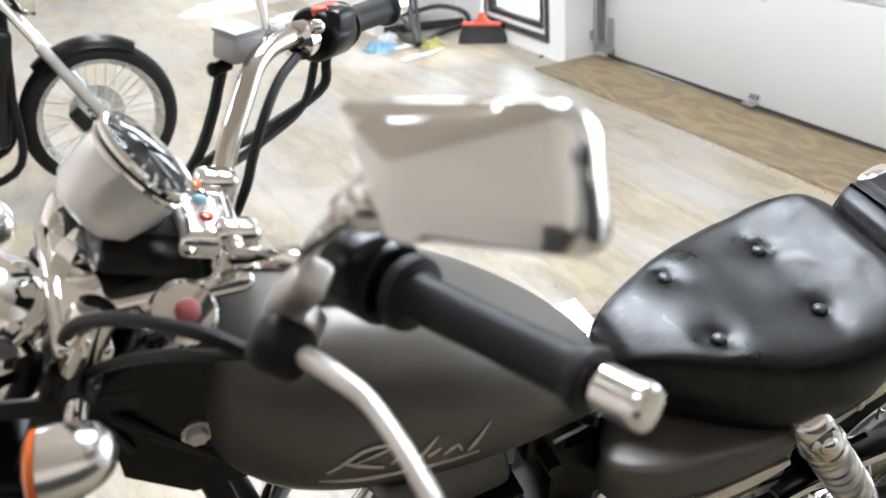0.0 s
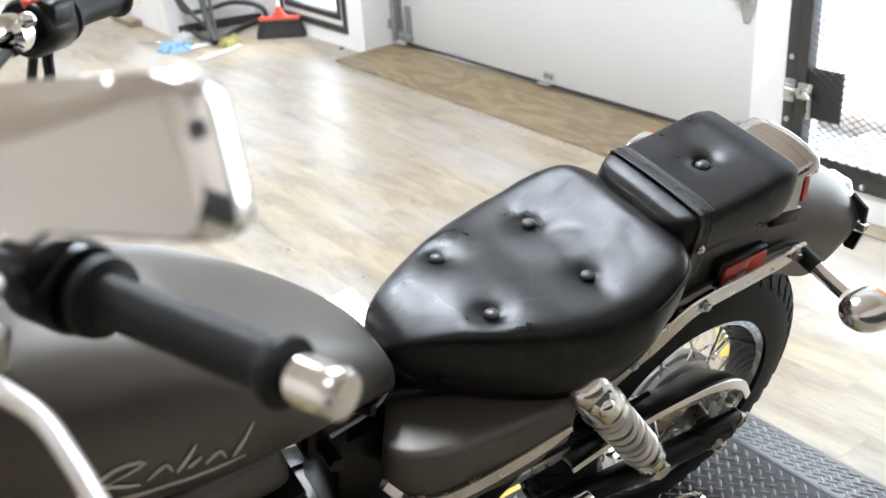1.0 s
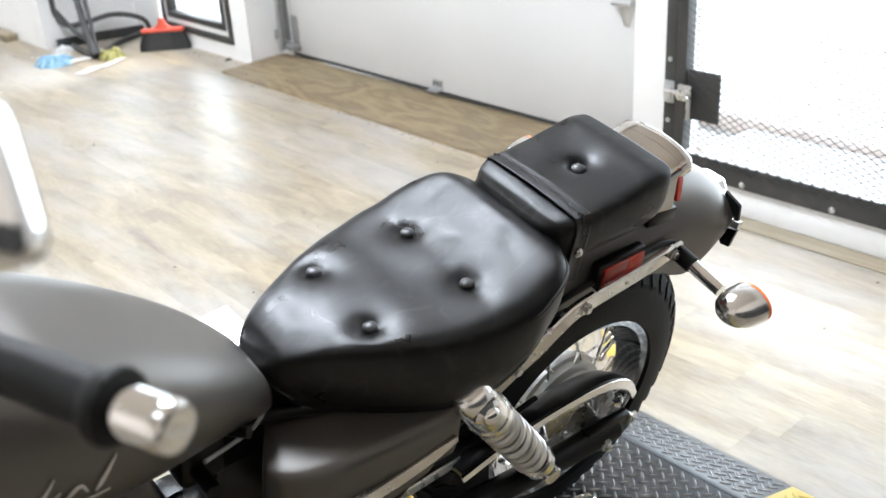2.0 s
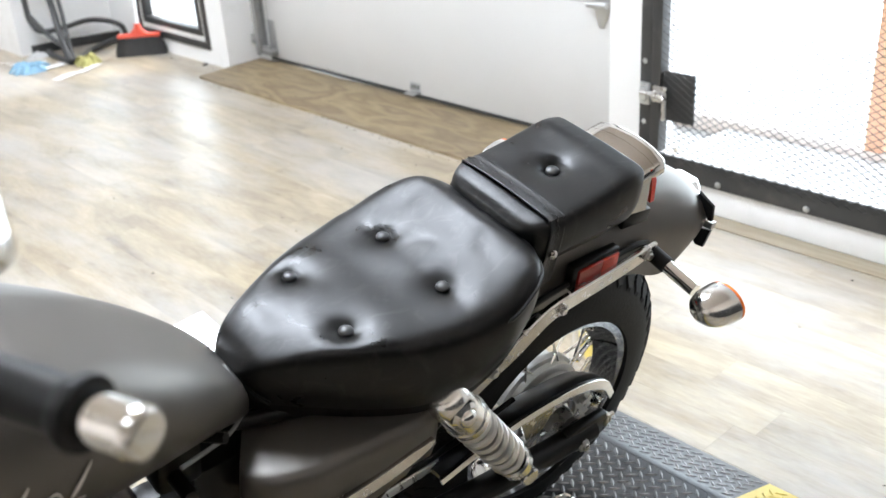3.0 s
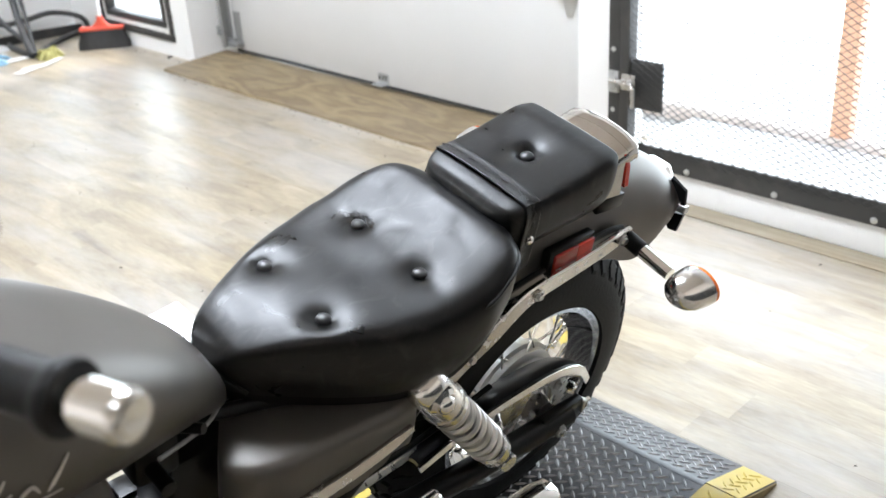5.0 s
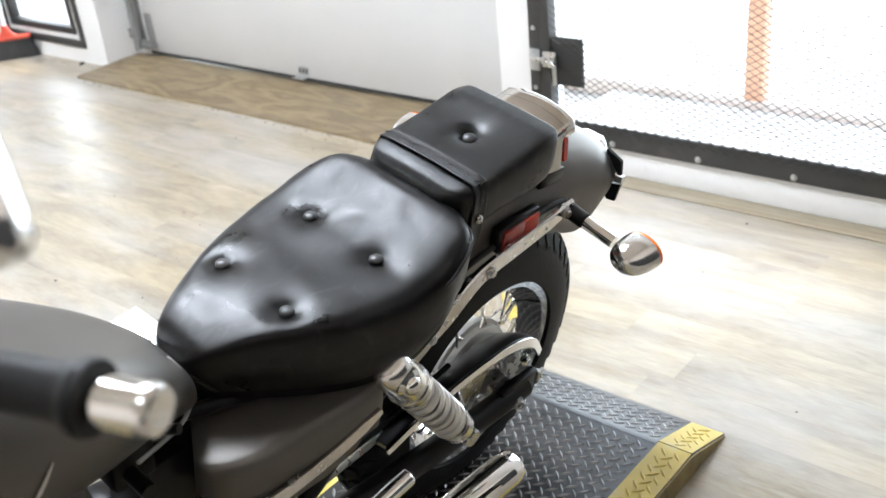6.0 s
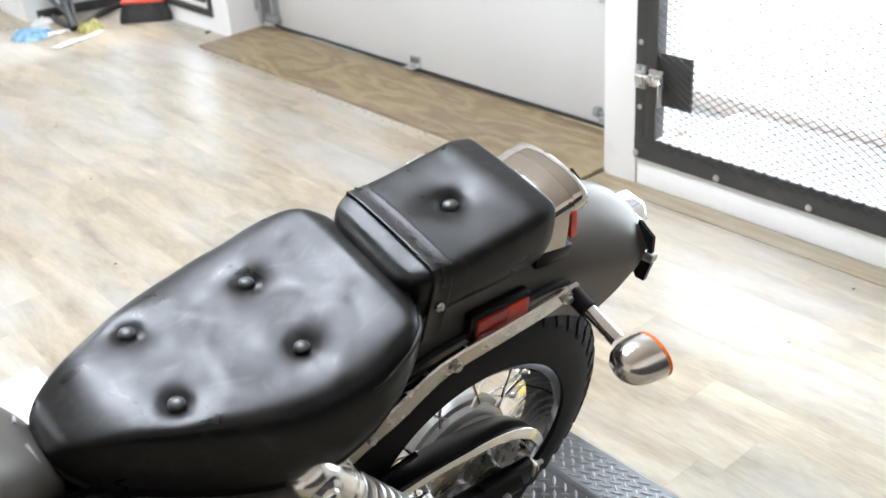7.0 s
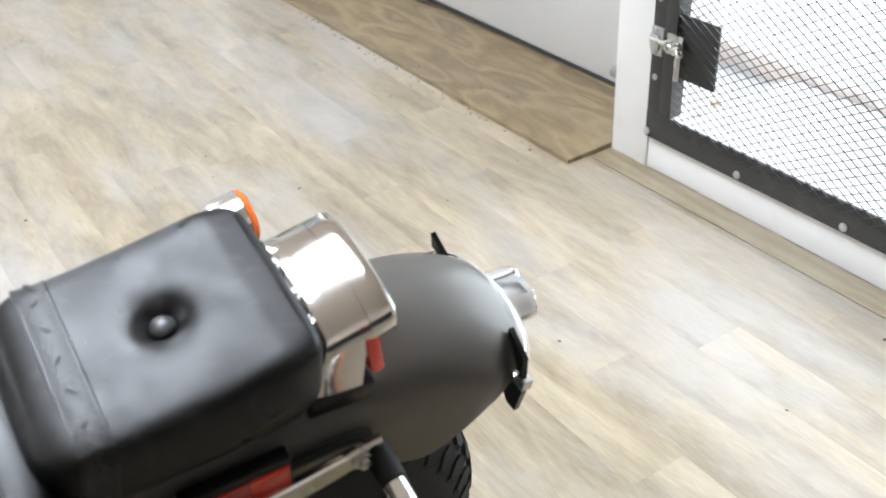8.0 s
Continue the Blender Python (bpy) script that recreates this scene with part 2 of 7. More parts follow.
        mr.inputs["From Min"].default_value, mr.inputs["From Max"].default_value = 0.44, 0.64
        mr.inputs["To Max"].default_value = blotch
        L.new(n2.outputs["Fac"], mr.inputs["Value"])
        mb = N.new("ShaderNodeMix")
        mb.data_type = "RGBA"
        L.new(mr.outputs[0], mb.inputs["Factor"])
        L.new(out, mb.inputs[6])
        mb.inputs[7].default_value = (*blotch_colour, 1)
        out = mb.outputs[2]
    if rnd is not None:
        hv = N.new("ShaderNodeHueSaturation")
        mr = N.new("ShaderNodeMapRange")
        mr.inputs["To Min"].default_value, mr.inputs["To Max"].default_value = 1 - plank_vary, 1 + plank_vary
        L.new(rnd, mr.inputs["Value"])
        L.new(mr.outputs[0], hv.inputs["Value"])
        mr2 = N.new("ShaderNodeMapRange")
        mr2.inputs["To Min"].default_value, mr2.inputs["To Max"].default_value = 1.06, 0.92
        L.new(rnd, mr2.inputs["Value"])
        L.new(mr2.outputs[0], hv.inputs["Saturation"])
        L.new(out, hv.inputs["Color"])
        out = hv.outputs[0]
    L.new(out, b.inputs["Base Color"])
    rr = N.new("ShaderNodeMapRange")
    rr.inputs["To Min"].default_value, rr.inputs["To Max"].default_value = rough - 0.08, rough + 0.1
    L.new(n1.outputs["Fac"], rr.inputs["Value"])
    L.new(rr.outputs[0], b.inputs["Roughness"])
    bp = N.new("ShaderNodeBump")
    bp.inputs["Strength"].default_value, bp.inputs["Distance"].default_value = relief, 0.001
    L.new(mixf.outputs[0], bp.inputs["Height"])
    L.new(bp.outputs["Normal"], b.inputs["Normal"])
    return m


def leather(name, rough=0.36, spec=0.3):
    """Black upholstery leather: slow swells, soft pulled wrinkles, a fine grain and pale scuffs."""
    m = material(name, (0.0035, 0.0034, 0.0034), rough, spec=spec)
    N, L = m.node_tree.nodes, m.node_tree.links
    b = N["Principled BSDF"]
    co = N.new("ShaderNodeTexCoord").outputs["Object"]

    def noise_at(scale, detail, stretch=(1, 1, 1), distort=0.0):
        mp = N.new("ShaderNodeMapping")
        mp.inputs["Scale"].default_value = stretch
        L.new(co, mp.inputs["Vector"])
        n = N.new("ShaderNodeTexNoise")
        n.inputs["Scale"].default_value, n.inputs["Detail"].default_value, n.inputs["Distortion"].default_value = scale, detail, distort
        L.new(mp.outputs[0], n.inputs["Vector"])
        return n.outputs["Fac"]

    def ranged(v, a, b_, lo, hi):
        r = N.new("ShaderNodeMapRange")
        for k, x in zip(("From Min", "From Max", "To Min", "To Max"), (a, b_, lo, hi)):
            r.inputs[k].default_value = x
        L.new(v, r.inputs["Value"])
        return r.outputs[0]
    scuff = ranged(noise_at(24, 9, (1, 1.6, 1), 1.4), 0.54, 0.72, 0.0, 1.0)
    mix = N.new("ShaderNodeMix")
    mix.data_type = "RGBA"
    mix.inputs[6].default_value, mix.inputs[7].default_value = (0.0032, 0.0031, 0.0031, 1), (0.015, 0.0145, 0.014, 1)
    L.new(scuff, mix.inputs["Factor"])
    L.new(mix.outputs[2], b.inputs["Base Color"])
    L.new(ranged(noise_at(17, 8, distort=0.8), 0.3, 0.7, rough - 0.07, rough + 0.13), b.inputs["Roughness"])
    normal = None
    for height, strength, dist in ((noise_at(13, 2), 0.2, 0.004), (noise_at(36, 1, (1, 0.45, 1), 0.3), 0.08, 0.0012), (noise_at(420, 4), 0.12, 0.0006)):
        bp = N.new("ShaderNodeBump")
        bp.inputs["Strength"].default_value, bp.inputs["Distance"].default_value = strength, dist
        L.new(height, bp.inputs["Height"])
        if normal:
            L.new(normal, bp.inputs["Normal"])
        normal = bp.outputs["Normal"]
    L.new(normal, b.inputs["Normal"])
    return m


LEATHER = leather("black_leather", 0.33, 0.34)
STRAP_LEATHER = material("strap_leather", (0.0045, 0.0045, 0.0045), 0.38, vary=0.3, bump=0.4, bump_scale=300)
GREY_PAINT = material("satin_grey_paint", (0.128, 0.119, 0.108), 0.36, metal=0.52, vary=0.08, scale=4, bump=0.03, bump_scale=900)
ZINC = material("bright_zinc", (0.7, 0.69, 0.67), 0.38, metal=0.95, vary=0.08, scale=16, rough_vary=0.08)
SATIN_CHROME = material("satin_chrome", (0.84, 0.83, 0.81), 0.2, metal=1.0, vary=0.06, scale=16, rough_vary=0.06)
CHROME = material("chrome", (0.86, 0.85, 0.83), 0.08, metal=1.0, rough_vary=0.03, scale=14, vary=0.03)
STEEL = material("brushed_steel", (0.6, 0.59, 0.57), 0.3, metal=1.0, vary=0.15, scale=20, rough_vary=0.1)
BUTTON_LEATHER = material("button_leather", (0.05, 0.05, 0.051), 0.32, vary=0.3, scale=30)
PINK_LENS = material("faded_red_lens", (0.38, 0.1, 0.1), 0.3, vary=0.2, scale=40)
LEVER_ALLOY = material("bead_blasted_alloy", (0.58, 0.55, 0.52), 0.42, metal=0.75, vary=0.1, scale=20)
DIAL_GLASS = glass("dial_glass")
CUP_METAL = material("satin_cup_metal", (0.82, 0.81, 0.79), 0.3, metal=0.55, vary=0.05, scale=16)
DULL_CHROME = material("dull_chrome", (0.66, 0.63, 0.59), 0.12, metal=1.0, vary=0.05, scale=16)
# Darker version of the cast alloy, for the engine under the tank.
DARK_ALLOY = material("dark_cast_alloy", (0.16, 0.155, 0.15), 0.45, metal=0.8, vary=0.3, scale=18, bump=0.2, bump_scale=200, spots=0.4)
ALLOY = material("cast_alloy", (0.5, 0.5, 0.49), 0.42, metal=0.9, vary=0.2, scale=18, bump=0.2, bump_scale=200, spots=0.3)
BLACK_PAINT = material("black_enamel", (0.005, 0.005, 0.005), 0.28, vary=0.3, scale=8, spots=0.12, spot_colour=(0.03, 0.028, 0.025), spot_scale=9, spec=0.25)
RUBBER = material("black_rubber", (0.01, 0.01, 0.01), 0.5, vary=0.3, scale=20, bump=0.25, bump_scale=260, spec=0.25)
TYRE = material("tyre_rubber", (0.006, 0.006, 0.006), 0.65, vary=0.35, scale=16, bump=0.3, bump_scale=180, spec=0.28)
RED_LENS = material("red_lens", (0.6, 0.03, 0.015), 0.2, vary=0.15, scale=30, bump=0.15, bump_scale=300, coat=0.2)
SHADED_RED_LENS = material("shaded_red_lens", (0.33, 0.02, 0.014), 0.22, vary=0.2, scale=30, bump=0.15, bump_scale=300, coat=0.2)
AMBER_LENS = material("amber_lens", (0.85, 0.16, 0.02), 0.18, vary=0.1, scale=30, coat=0.5)
RAIL_METAL = material("dulled_polished_alloy", (0.6, 0.575, 0.545), 0.2, metal=1.0, vary=0.22, scale=22, rough_vary=0.12, bump=0.15, bump_scale=60, spots=0.35, spot_colour=(0.36, 0.34, 0.31), spot_scale=26)
PALE_GREY = material("pale_grey_paint", (0.42, 0.42, 0.43), 0.4, vary=0.1)
GREY_PLASTIC = material("grey_plastic", (0.3, 0.3, 0.295), 0.35, vary=0.1)
DECAL_METAL = material("silver_decal", (0.62, 0.6, 0.57), 0.4, metal=0.5, vary=0.1)
WALL_PAINT = material("white_wall_paint", (0.82, 0.815, 0.8), 0.55, vary=0.03, scale=3, bump=0.08, bump_scale=90, spots=0.16, spot_colour=(0.45, 0.42, 0.38), spot_scale=7)
CEILING_PAINT = material("ceiling_paint", (0.74, 0.675, 0.615), 0.8, vary=0.04)
DOOR_PAINT = material("off_white_door_skin", (0.6, 0.592, 0.572), 0.5, vary=0.04, scale=2.5, bump=0.06, bump_scale=240, spots=0.08, spot_colour=(0.5, 0.46, 0.4), spot_scale=2)
SEAL = material("black_door_seal", (0.02, 0.02, 0.02), 0.6, vary=0.2)
GALVANISED = material("galvanised_steel", (0.55, 0.56, 0.56), 0.38, metal=0.85, vary=0.2, scale=25)
TRACK_STEEL = material("dull_track_steel", (0.3, 0.3, 0.29), 0.6, metal=0.3, vary=0.2, scale=25)
GATE_STEEL = material("dark_gate_steel", (0.045, 0.045, 0.044), 0.45, metal=0.2, vary=0.3, scale=9, bump=0.15, bump_scale=120, spots=0.3, spot_colour=(0.12, 0.11, 0.1), spot_scale=14)
PLY = wood("plywood", [(0.15, 0.105, 0.06), (0.24, 0.18, 0.1), (0.33, 0.255, 0.15)], along=1, wave=0.5, contour=10.0, elong=0.3, fine=0.35, rough=0.55, streak=8.0, blotch=0.6, blotch_colour=(0.22, 0.175, 0.12))
# Brown of the timber block and of the shade laid along the gate sill.
BLOCK_SHADE_WOOD = wood("block_and_shade_strip_wood", [(0.16, 0.12, 0.075), (0.27, 0.215, 0.135), (0.4, 0.34, 0.24)], along=1, wave=0.2, fine=0.3, elong=0.15, detail=9.0, rough=0.5, streak=14.0, blotch=0.6, blotch_colour=(0.36, 0.32, 0.25))
OAK = [(0.18, 0.146, 0.104), (0.29, 0.239, 0.168), (0.4, 0.336, 0.238), (0.51, 0.44, 0.33)]
FLOOR_LOOK = dict(wave=0.0, fine=0.2, rough=0.36, spec=0.6, elong=0.24, detail=12.0, blotch=0.55, blotch_colour=(0.43, 0.424, 0.416), streak=9.0, relief=0.05, tight=0.03, plank_vary=0.02)
PLANK = wood("vinyl_plank", OAK, per="object", **FLOOR_LOOK)
PLANK_REST = wood("vinyl_plank_rest", OAK, per="island", **FLOOR_LOOK)
SUBFLOOR = material("dark_subfloor", (0.36, 0.3, 0.22), 0.8, vary=0.2)
PLATE = material("dark_tread_plate", (0.095, 0.096, 0.099), 0.3, metal=0.85, vary=0.3, scale=7, bump=0.1, bump_scale=150, spots=0.3, spot_colour=(0.2, 0.198, 0.195), spot_scale=8)
# Paler than the plate: the lozenges' highlights are put into the colour.
TREAD = material("highlight_tread_lozenge", (0.34, 0.34, 0.345), 0.28, metal=0.9, vary=0.2, scale=12)
YELLOW = material("worn_yellow_paint", (0.6, 0.46, 0.1), 0.45, vary=0.15, scale=9, spots=0.5, spot_colour=(0.5, 0.45, 0.28), spot_scale=17)
DIRTY_YELLOW = material("dirty_yellow_side", (0.3, 0.23, 0.1), 0.7, vary=0.35, scale=25, spots=0.7, spot_colour=(0.07, 0.055, 0.04), spot_scale=30, bump=0.5, bump_scale=160)
BROOM_RED = material("red_broom_plastic", (0.72, 0.1, 0.06), 0.4, vary=0.1)
BRISTLE = material("dark_bristles", (0.035, 0.035, 0.035), 0.7, vary=0.4, scale=80, bump=0.5, bump_scale=200, stretch=(1, 1, 0.1))
# Near black for the added unseen band that darkens reflections.
UNSEEN_BAND = material("unseen_dark_band", (0.03, 0.029, 0.028), 0.6, vary=0.15, scale=2)
DARK_WALL = material("beige_wall_paint", (0.82, 0.75, 0.68), 0.7, vary=0.08, scale=2)
WHITE_PLASTIC = material("white_plastic", (0.8, 0.8, 0.8), 0.4, vary=0.05)
BLUE_CLOTH = material("blue_cloth", (0.22, 0.38, 0.5), 0.85, vary=0.4, scale=60, bump=0.6, bump_scale=120)
GREEN_CLOTH = material("yellow_green_cloth", (0.36, 0.34, 0.13), 0.85, vary=0.5, scale=50, bump=0.6, bump_scale=120)
DIRT = material("dry_dirt", (0.06, 0.05, 0.04), 0.9, vary=0.4, scale=30)
PAPER = material("white_paper", (0.62, 0.61, 0.59), 0.7, vary=0.1)
WHITE_CLOTH = material("white_cloth", (0.58, 0.575, 0.56), 0.9, vary=0.12, scale=8, bump=0.5, bump_scale=30)
CONCRETE = material("pale_concrete", (0.68, 0.675, 0.66), 0.8, vary=0.15, scale=3)
ORANGE_POST = material("orange_post_paint", (0.78, 0.42, 0.27), 0.6, vary=0.15)
BRICK_RED = material("weathered_red_sill", (0.78, 0.67, 0.62), 0.8, vary=0.3, scale=12, spots=0.5, spot_colour=(0.75, 0.72, 0.7), spot_scale=7)
GLASS_GLOW = emitter("bright_daylight", (0.8, 0.91, 1.0), DAYLIGHT)
TUBE_GLOW = emitter("fluorescent_diffuser", (0.82, 0.89, 1.0), TUBE)


# ---- the room ----
GX, DX, WX = 2.83, 3.075, 2.865       # gate wall, garage door and window wall


def wall(name, lo, hi, mat=WALL_PAINT, label="white painted wall"):
    bm = bmesh.new()
    span(bm, lo, hi)
    return tagged(link_mesh(name, bm, mat), label, "wall", kind="structure")


def wall_with_hole(name, x, y0, y1, hy0, hy1, hz0, hz1, top=2.9, thick=0.16, label="white painted wall with an opening"):
    """A wall across x with one opening."""
    bm = bmesh.new()
    span(bm, (x, y0, 0), (x + thick, hy0, top))
    span(bm, (x, hy1, 0), (x + thick, y1, top))
    span(bm, (x, hy0, hz1), (x + thick, hy1, top))
    if hz0 > 0:
        span(bm, (x, hy0, 0), (x + thick, hy1, hz0))
    return tagged(link_mesh(name, bm, WALL_PAINT), label, "wall", kind="structure")


GATE_L, GATE_R = 1.95, 0.42
wall_with_hole("wall_gate", GX, -1.35, 2.085, GATE_R, GATE_L, 0.0, 2.12, label="white painted wall round the mesh gate")
bm = bmesh.new()
span(bm, (DX - 0.05, 2.09, 2.14), (DX + 0.15, 4.73, 2.9))
span(bm, (GX + 0.162, 2.09, 0), (DX + 0.15, 2.2, 2.14))
span(bm, (DX + 0.05, 4.58, 0), (DX + 0.15, 4.73, 2.14))
span(bm, (DX - 0.004, 4.625, 0), (DX + 0.049, 4.73, 2.14))
span(bm, (WX + 0.161, 4.731, 0), (DX + 0.15, 4.9, 2.9))
tagged(link_mesh("wall_garage_door", bm, WALL_PAINT), "white painted wall over the garage door", "wall", kind="structure")
wall_with_hole("wall_window", WX, 4.73, 6.12, 4.9, 5.72, 0.085, 2.1, label="white painted wall with a black framed glazed door")
# The opening is out of view, cut to spread daylight glare over the floor.
bm = bmesh.new()
span(bm, (2.26, 6.12, 0), (3.2, 6.27, 0.36))
span(bm, (2.26, 6.12, 2.2), (3.2, 6.27, 2.9))
span(bm, (2.26, 6.12, 0.36), (2.33, 6.27, 2.2))
span(bm, (3.12, 6.12, 0.36), (3.2, 6.27, 2.2))
tagged(link_mesh("wall_return", bm, WALL_PAINT), "white painted wall with a tall bright opening", "wall", kind="structure")
# Opening enlarged out of view, to widen the glare on the floor.
wall_with_hole("wall_far_window", 2.26, 6.27, 9.5, 6.75, 9.2, 0.27, 2.3, label="white painted wall with a dark framed window")
wall("wall_north", (-3.4, 9.5, 0), (2.42, 9.65, 2.9), WALL_PAINT, "white painted wall")
wall("wall_west", (-3.55, -1.35, 0), (-3.4, 9.65, 2.9), DARK_WALL, "beige painted wall")
# Unseen south wall, set close; its dark lower part is added to darken reflections.
wall("wall_south", (-3.4, -1.35, 1.38), (2.828, -1.2, 2.9), DARK_WALL, "unseen beige painted wall above the added dark band")
wall("wall_south_dark_band", (-3.4, -1.35, 0), (2.828, -1.197, 1.379), UNSEEN_BAND, "unseen dark band added to darken reflections on the near side")
bm = bmesh.new()
span(bm, (-3.6, -1.4, 2.9), (3.26, 9.7, 3.0))
tagged(link_mesh("ceiling", bm, CEILING_PAINT), "flat pale beige painted ceiling", "ceiling", kind="structure")
bm = bmesh.new()
span(bm, (-3.5, -1.35, -0.2), (3.3, 9.6, -0.004))
floor = tagged(link_mesh("floor", bm, SUBFLOOR), "pale oak-look vinyl plank floor, scuffed and shiny", "floor", kind="structure")

# daylight beyond the openings
bm = bmesh.new()
span(bm, (5.2, -5.0, -0.3), (5.25, 14.0, 2.9))
tagged(link_mesh("backdrop", bm, GLASS_GLOW), "blown-out white daylight outside", "backdrop", kind="structure")
bm = bmesh.new()
span(bm, (GX + 0.16, -5.0, -0.25), (5.2, 14.0, -0.03))
tagged(link_mesh("ground", bm, CONCRETE), "pale concrete ground outside the gate", "ground", kind="structure")


def outer_frame():
    """Beyond the gate: a white outer wall with two bright openings, an orange post between them and a low reddish sill."""
    bm = bmesh.new()
    span(bm, (3.6, 2.55, -0.03), (3.68, 4.7, 3.0))
    span(bm, (3.6, -3.0, -0.03), (3.68, -0.8, 3.0))
    span(bm, (3.6, -0.799, 2.3), (3.68, 2.549, 3.0))
    tagged(link_mesh("wall_outer", bm, WALL_PAINT), "white outer wall beyond the mesh gate", "wall", kind="structure")
    t = thing("outer_frame", Matrix.Translation((3.6, 0, -0.03)), "orange post on a low reddish sill beyond the gate", "door frame")
    bm = bmesh.new()
    span(bm, (-0.01, 1.438, 0.07), (0.06, 1.508, 2.32), bev=0.005)
    part("post", bm, ORANGE_POST, t, "orange painted post")
    bm = bmesh.new()
    span(bm, (0.0, -0.79, 0), (0.08, 2.54, 0.068), bev=0.008)
    part("sill", bm, BRICK_RED, t, "weathered reddish sill")


outer_frame()


bm = bmesh.new()
span(bm, (GX + 0.102, 0.3, -0.02), (3.59, 2.08, 0.008))
tagged(link_mesh("pavement", bm, CONCRETE), "pale concrete step outside the gate", "pavement", kind="structure")


# garage door: four panels with hinges, brackets, seal and tracks
def garage_door():
    t = thing("garage_door", Matrix.Translation((DX, 0, 0.03)), "closed off-white sectional garage door with steel hinges", "garage door")
    y0, y1, h = 2.2, 4.62, 0.526
    for i in range(4):
        bm = bmesh.new()
        span(bm, (0, y0, (0.014 if i == 0 else 0.03 + i * h)), (0.045, y1, 0.03 + (i + 1) * h - 0.004), bev=0.004)
        part("door_panel", bm, DOOR_PAINT, t)
    bm = bmesh.new()
    tube(bm, [(0.02, y0, 0.008), (0.02, y1, 0.008)], 0.012, 8)
    part("bottom_seal", bm, SEAL, t, "black rubber bottom seal")
    bm = bmesh.new()
    span(bm, (-0.007, y0, 0.002), (-0.001, y1, 0.017), bev=0.002)
    part("bottom_rail", bm, GATE_STEEL, t)
    for y, z in ((3.41, 0.53), (3.41, 1.06), (2.32, 0.555), (4.5, 0.555), (2.32, 1.08), (4.5, 1.08)):
        bm = bmesh.new()
        if y < 3:
            strap(bm, [(-0.006, y, z - 0.09), (-0.006, y, z - 0.02), (-0.006, y, z + 0.07)], [0.012, 0.035, 0.03], 0.006, (1, 0, 0))
            rod(bm, (-0.03, y - 0.04, z), (-0.03, y + 0.05, z), 0.012, 10)
        else:
            strap(bm, [(-0.004, y, z - 0.05), (-0.004, y, z), (-0.004, y, z + 0.05)], [0.008, 0.022, 0.022], 0.005, (1, 0, 0))
            rod(bm, (-0.012, y - 0.025, z), (-0.012, y + 0.025, z), 0.008, 10)
        part("hinge", bm, GALVANISED, t)
    # step plate in the middle of the bottom panel
    bm = bmesh.new()
    span(bm, (-0.05, 3.39, 0.02), (0.0, 3.46, 0.025), bev=0.002)
    span(bm, (-0.006, 3.39, 0.026), (0.0, 3.46, 0.07), bev=0.002)
    bracket = part("bottom_bracket", bm, GALVANISED, t, "small galvanised bottom bracket with slots")
    for y in (3.403, 3.425, 3.447):
        bm = bmesh.new()
        box(bm, 0.002, 0.01, 0.026, Matrix.Translation((-0.0065, y, 0.049)) @ pose(0, 0, 0, 20, 0, 0), 0.0008, 1)
        part("slot", bm, SEAL, bracket)
    # corner brackets with rollers
    for y, s in ((y1 - 0.03, -1), (y0 + 0.04, 1)):
        bm = bmesh.new()
        span(bm, (-0.006, y - 0.03, 0.035), (0.0, y + 0.03, 0.22), bev=0.002)
        span(bm, (-0.05, y - 0.04, 0.035), (-0.002, y + 0.06, 0.065), bev=0.006)
        rod(bm, (-0.035, y - 0.02, 0.075), (-0.035, y + 0.09, 0.075), 0.008, 10)
        rod(bm, (-0.035, y + 0.06, 0.075), (-0.035, y + 0.085, 0.075), 0.02, 14, 0.003)
        part("corner_bracket", bm, TRACK_STEEL, t)
    return t


garage_door()
for y, s in ((4.66, 1), (2.16, -1)):
    bm = bmesh.new()
    span(bm, (DX - 0.07, y - 0.004, 0.06), (DX - 0.01, y, 2.0))
    span(bm, (DX - 0.07, y - 0.03, 0.06), (DX - 0.066, y - 0.006, 2.0))
    span(bm, (DX - 0.016, y - 0.03, 0.06), (DX - 0.012, y - 0.006, 2.0))
    t = tagged(link_mesh("door_track", bm, TRACK_STEEL), "galvanised steel track beside the garage door", "track", "door tracks")
    for z in (0.12, 0.9, 1.7):
        bm = bmesh.new()
        span(bm, (DX - 0.06, y + 0.0, z), (DX - 0.0, y + 0.05, z + 0.05), bev=0.003)
        bolt_head(bm, (DX - 0.06, y + 0.025, z + 0.025), (-1, 0, 0), 0.006, 0.008)
        part("bracket", bm, TRACK_STEEL, t)

# plywood threshold: two boards, butted
t = thing("plywood_threshold", Matrix.Identity(4), "worn plywood threshold boards on the floor at the garage door", "board")
for a, b, seed in ((2.096, 4.725, 0.3), ):
    bm = bmesh.new()
    prof = [(2.665, 0.0), (2.668, 0.012), (2.78, 0.0155), (2.9, 0.02), (3.066, 0.025), (3.066, 0.0)]
    rings = []
    for y in np.linspace(a, b, 90):
        rough = 0.005 * noise.noise((y * 3.1, 0, seed)) + 0.003 * noise.noise((y * 17.0, 2, seed)) + 0.002 * noise.noise((y * 61.0, 4, seed))
        rings.append([(x + (rough if x < 2.7 else 0), y, z + (0.0015 * noise.noise((y * 2.3, x * 5, seed)) if z > 0.005 else 0)) for x, z in prof])
    loft(bm, rings)
    part("board", bm, PLY, t, angle=20)
bm = bmesh.new()
span(bm, (3.068, 2.096, 0.0), (3.16, 4.725, 0.012), bev=0.002)
part("packing_strip", bm, PLY, t)


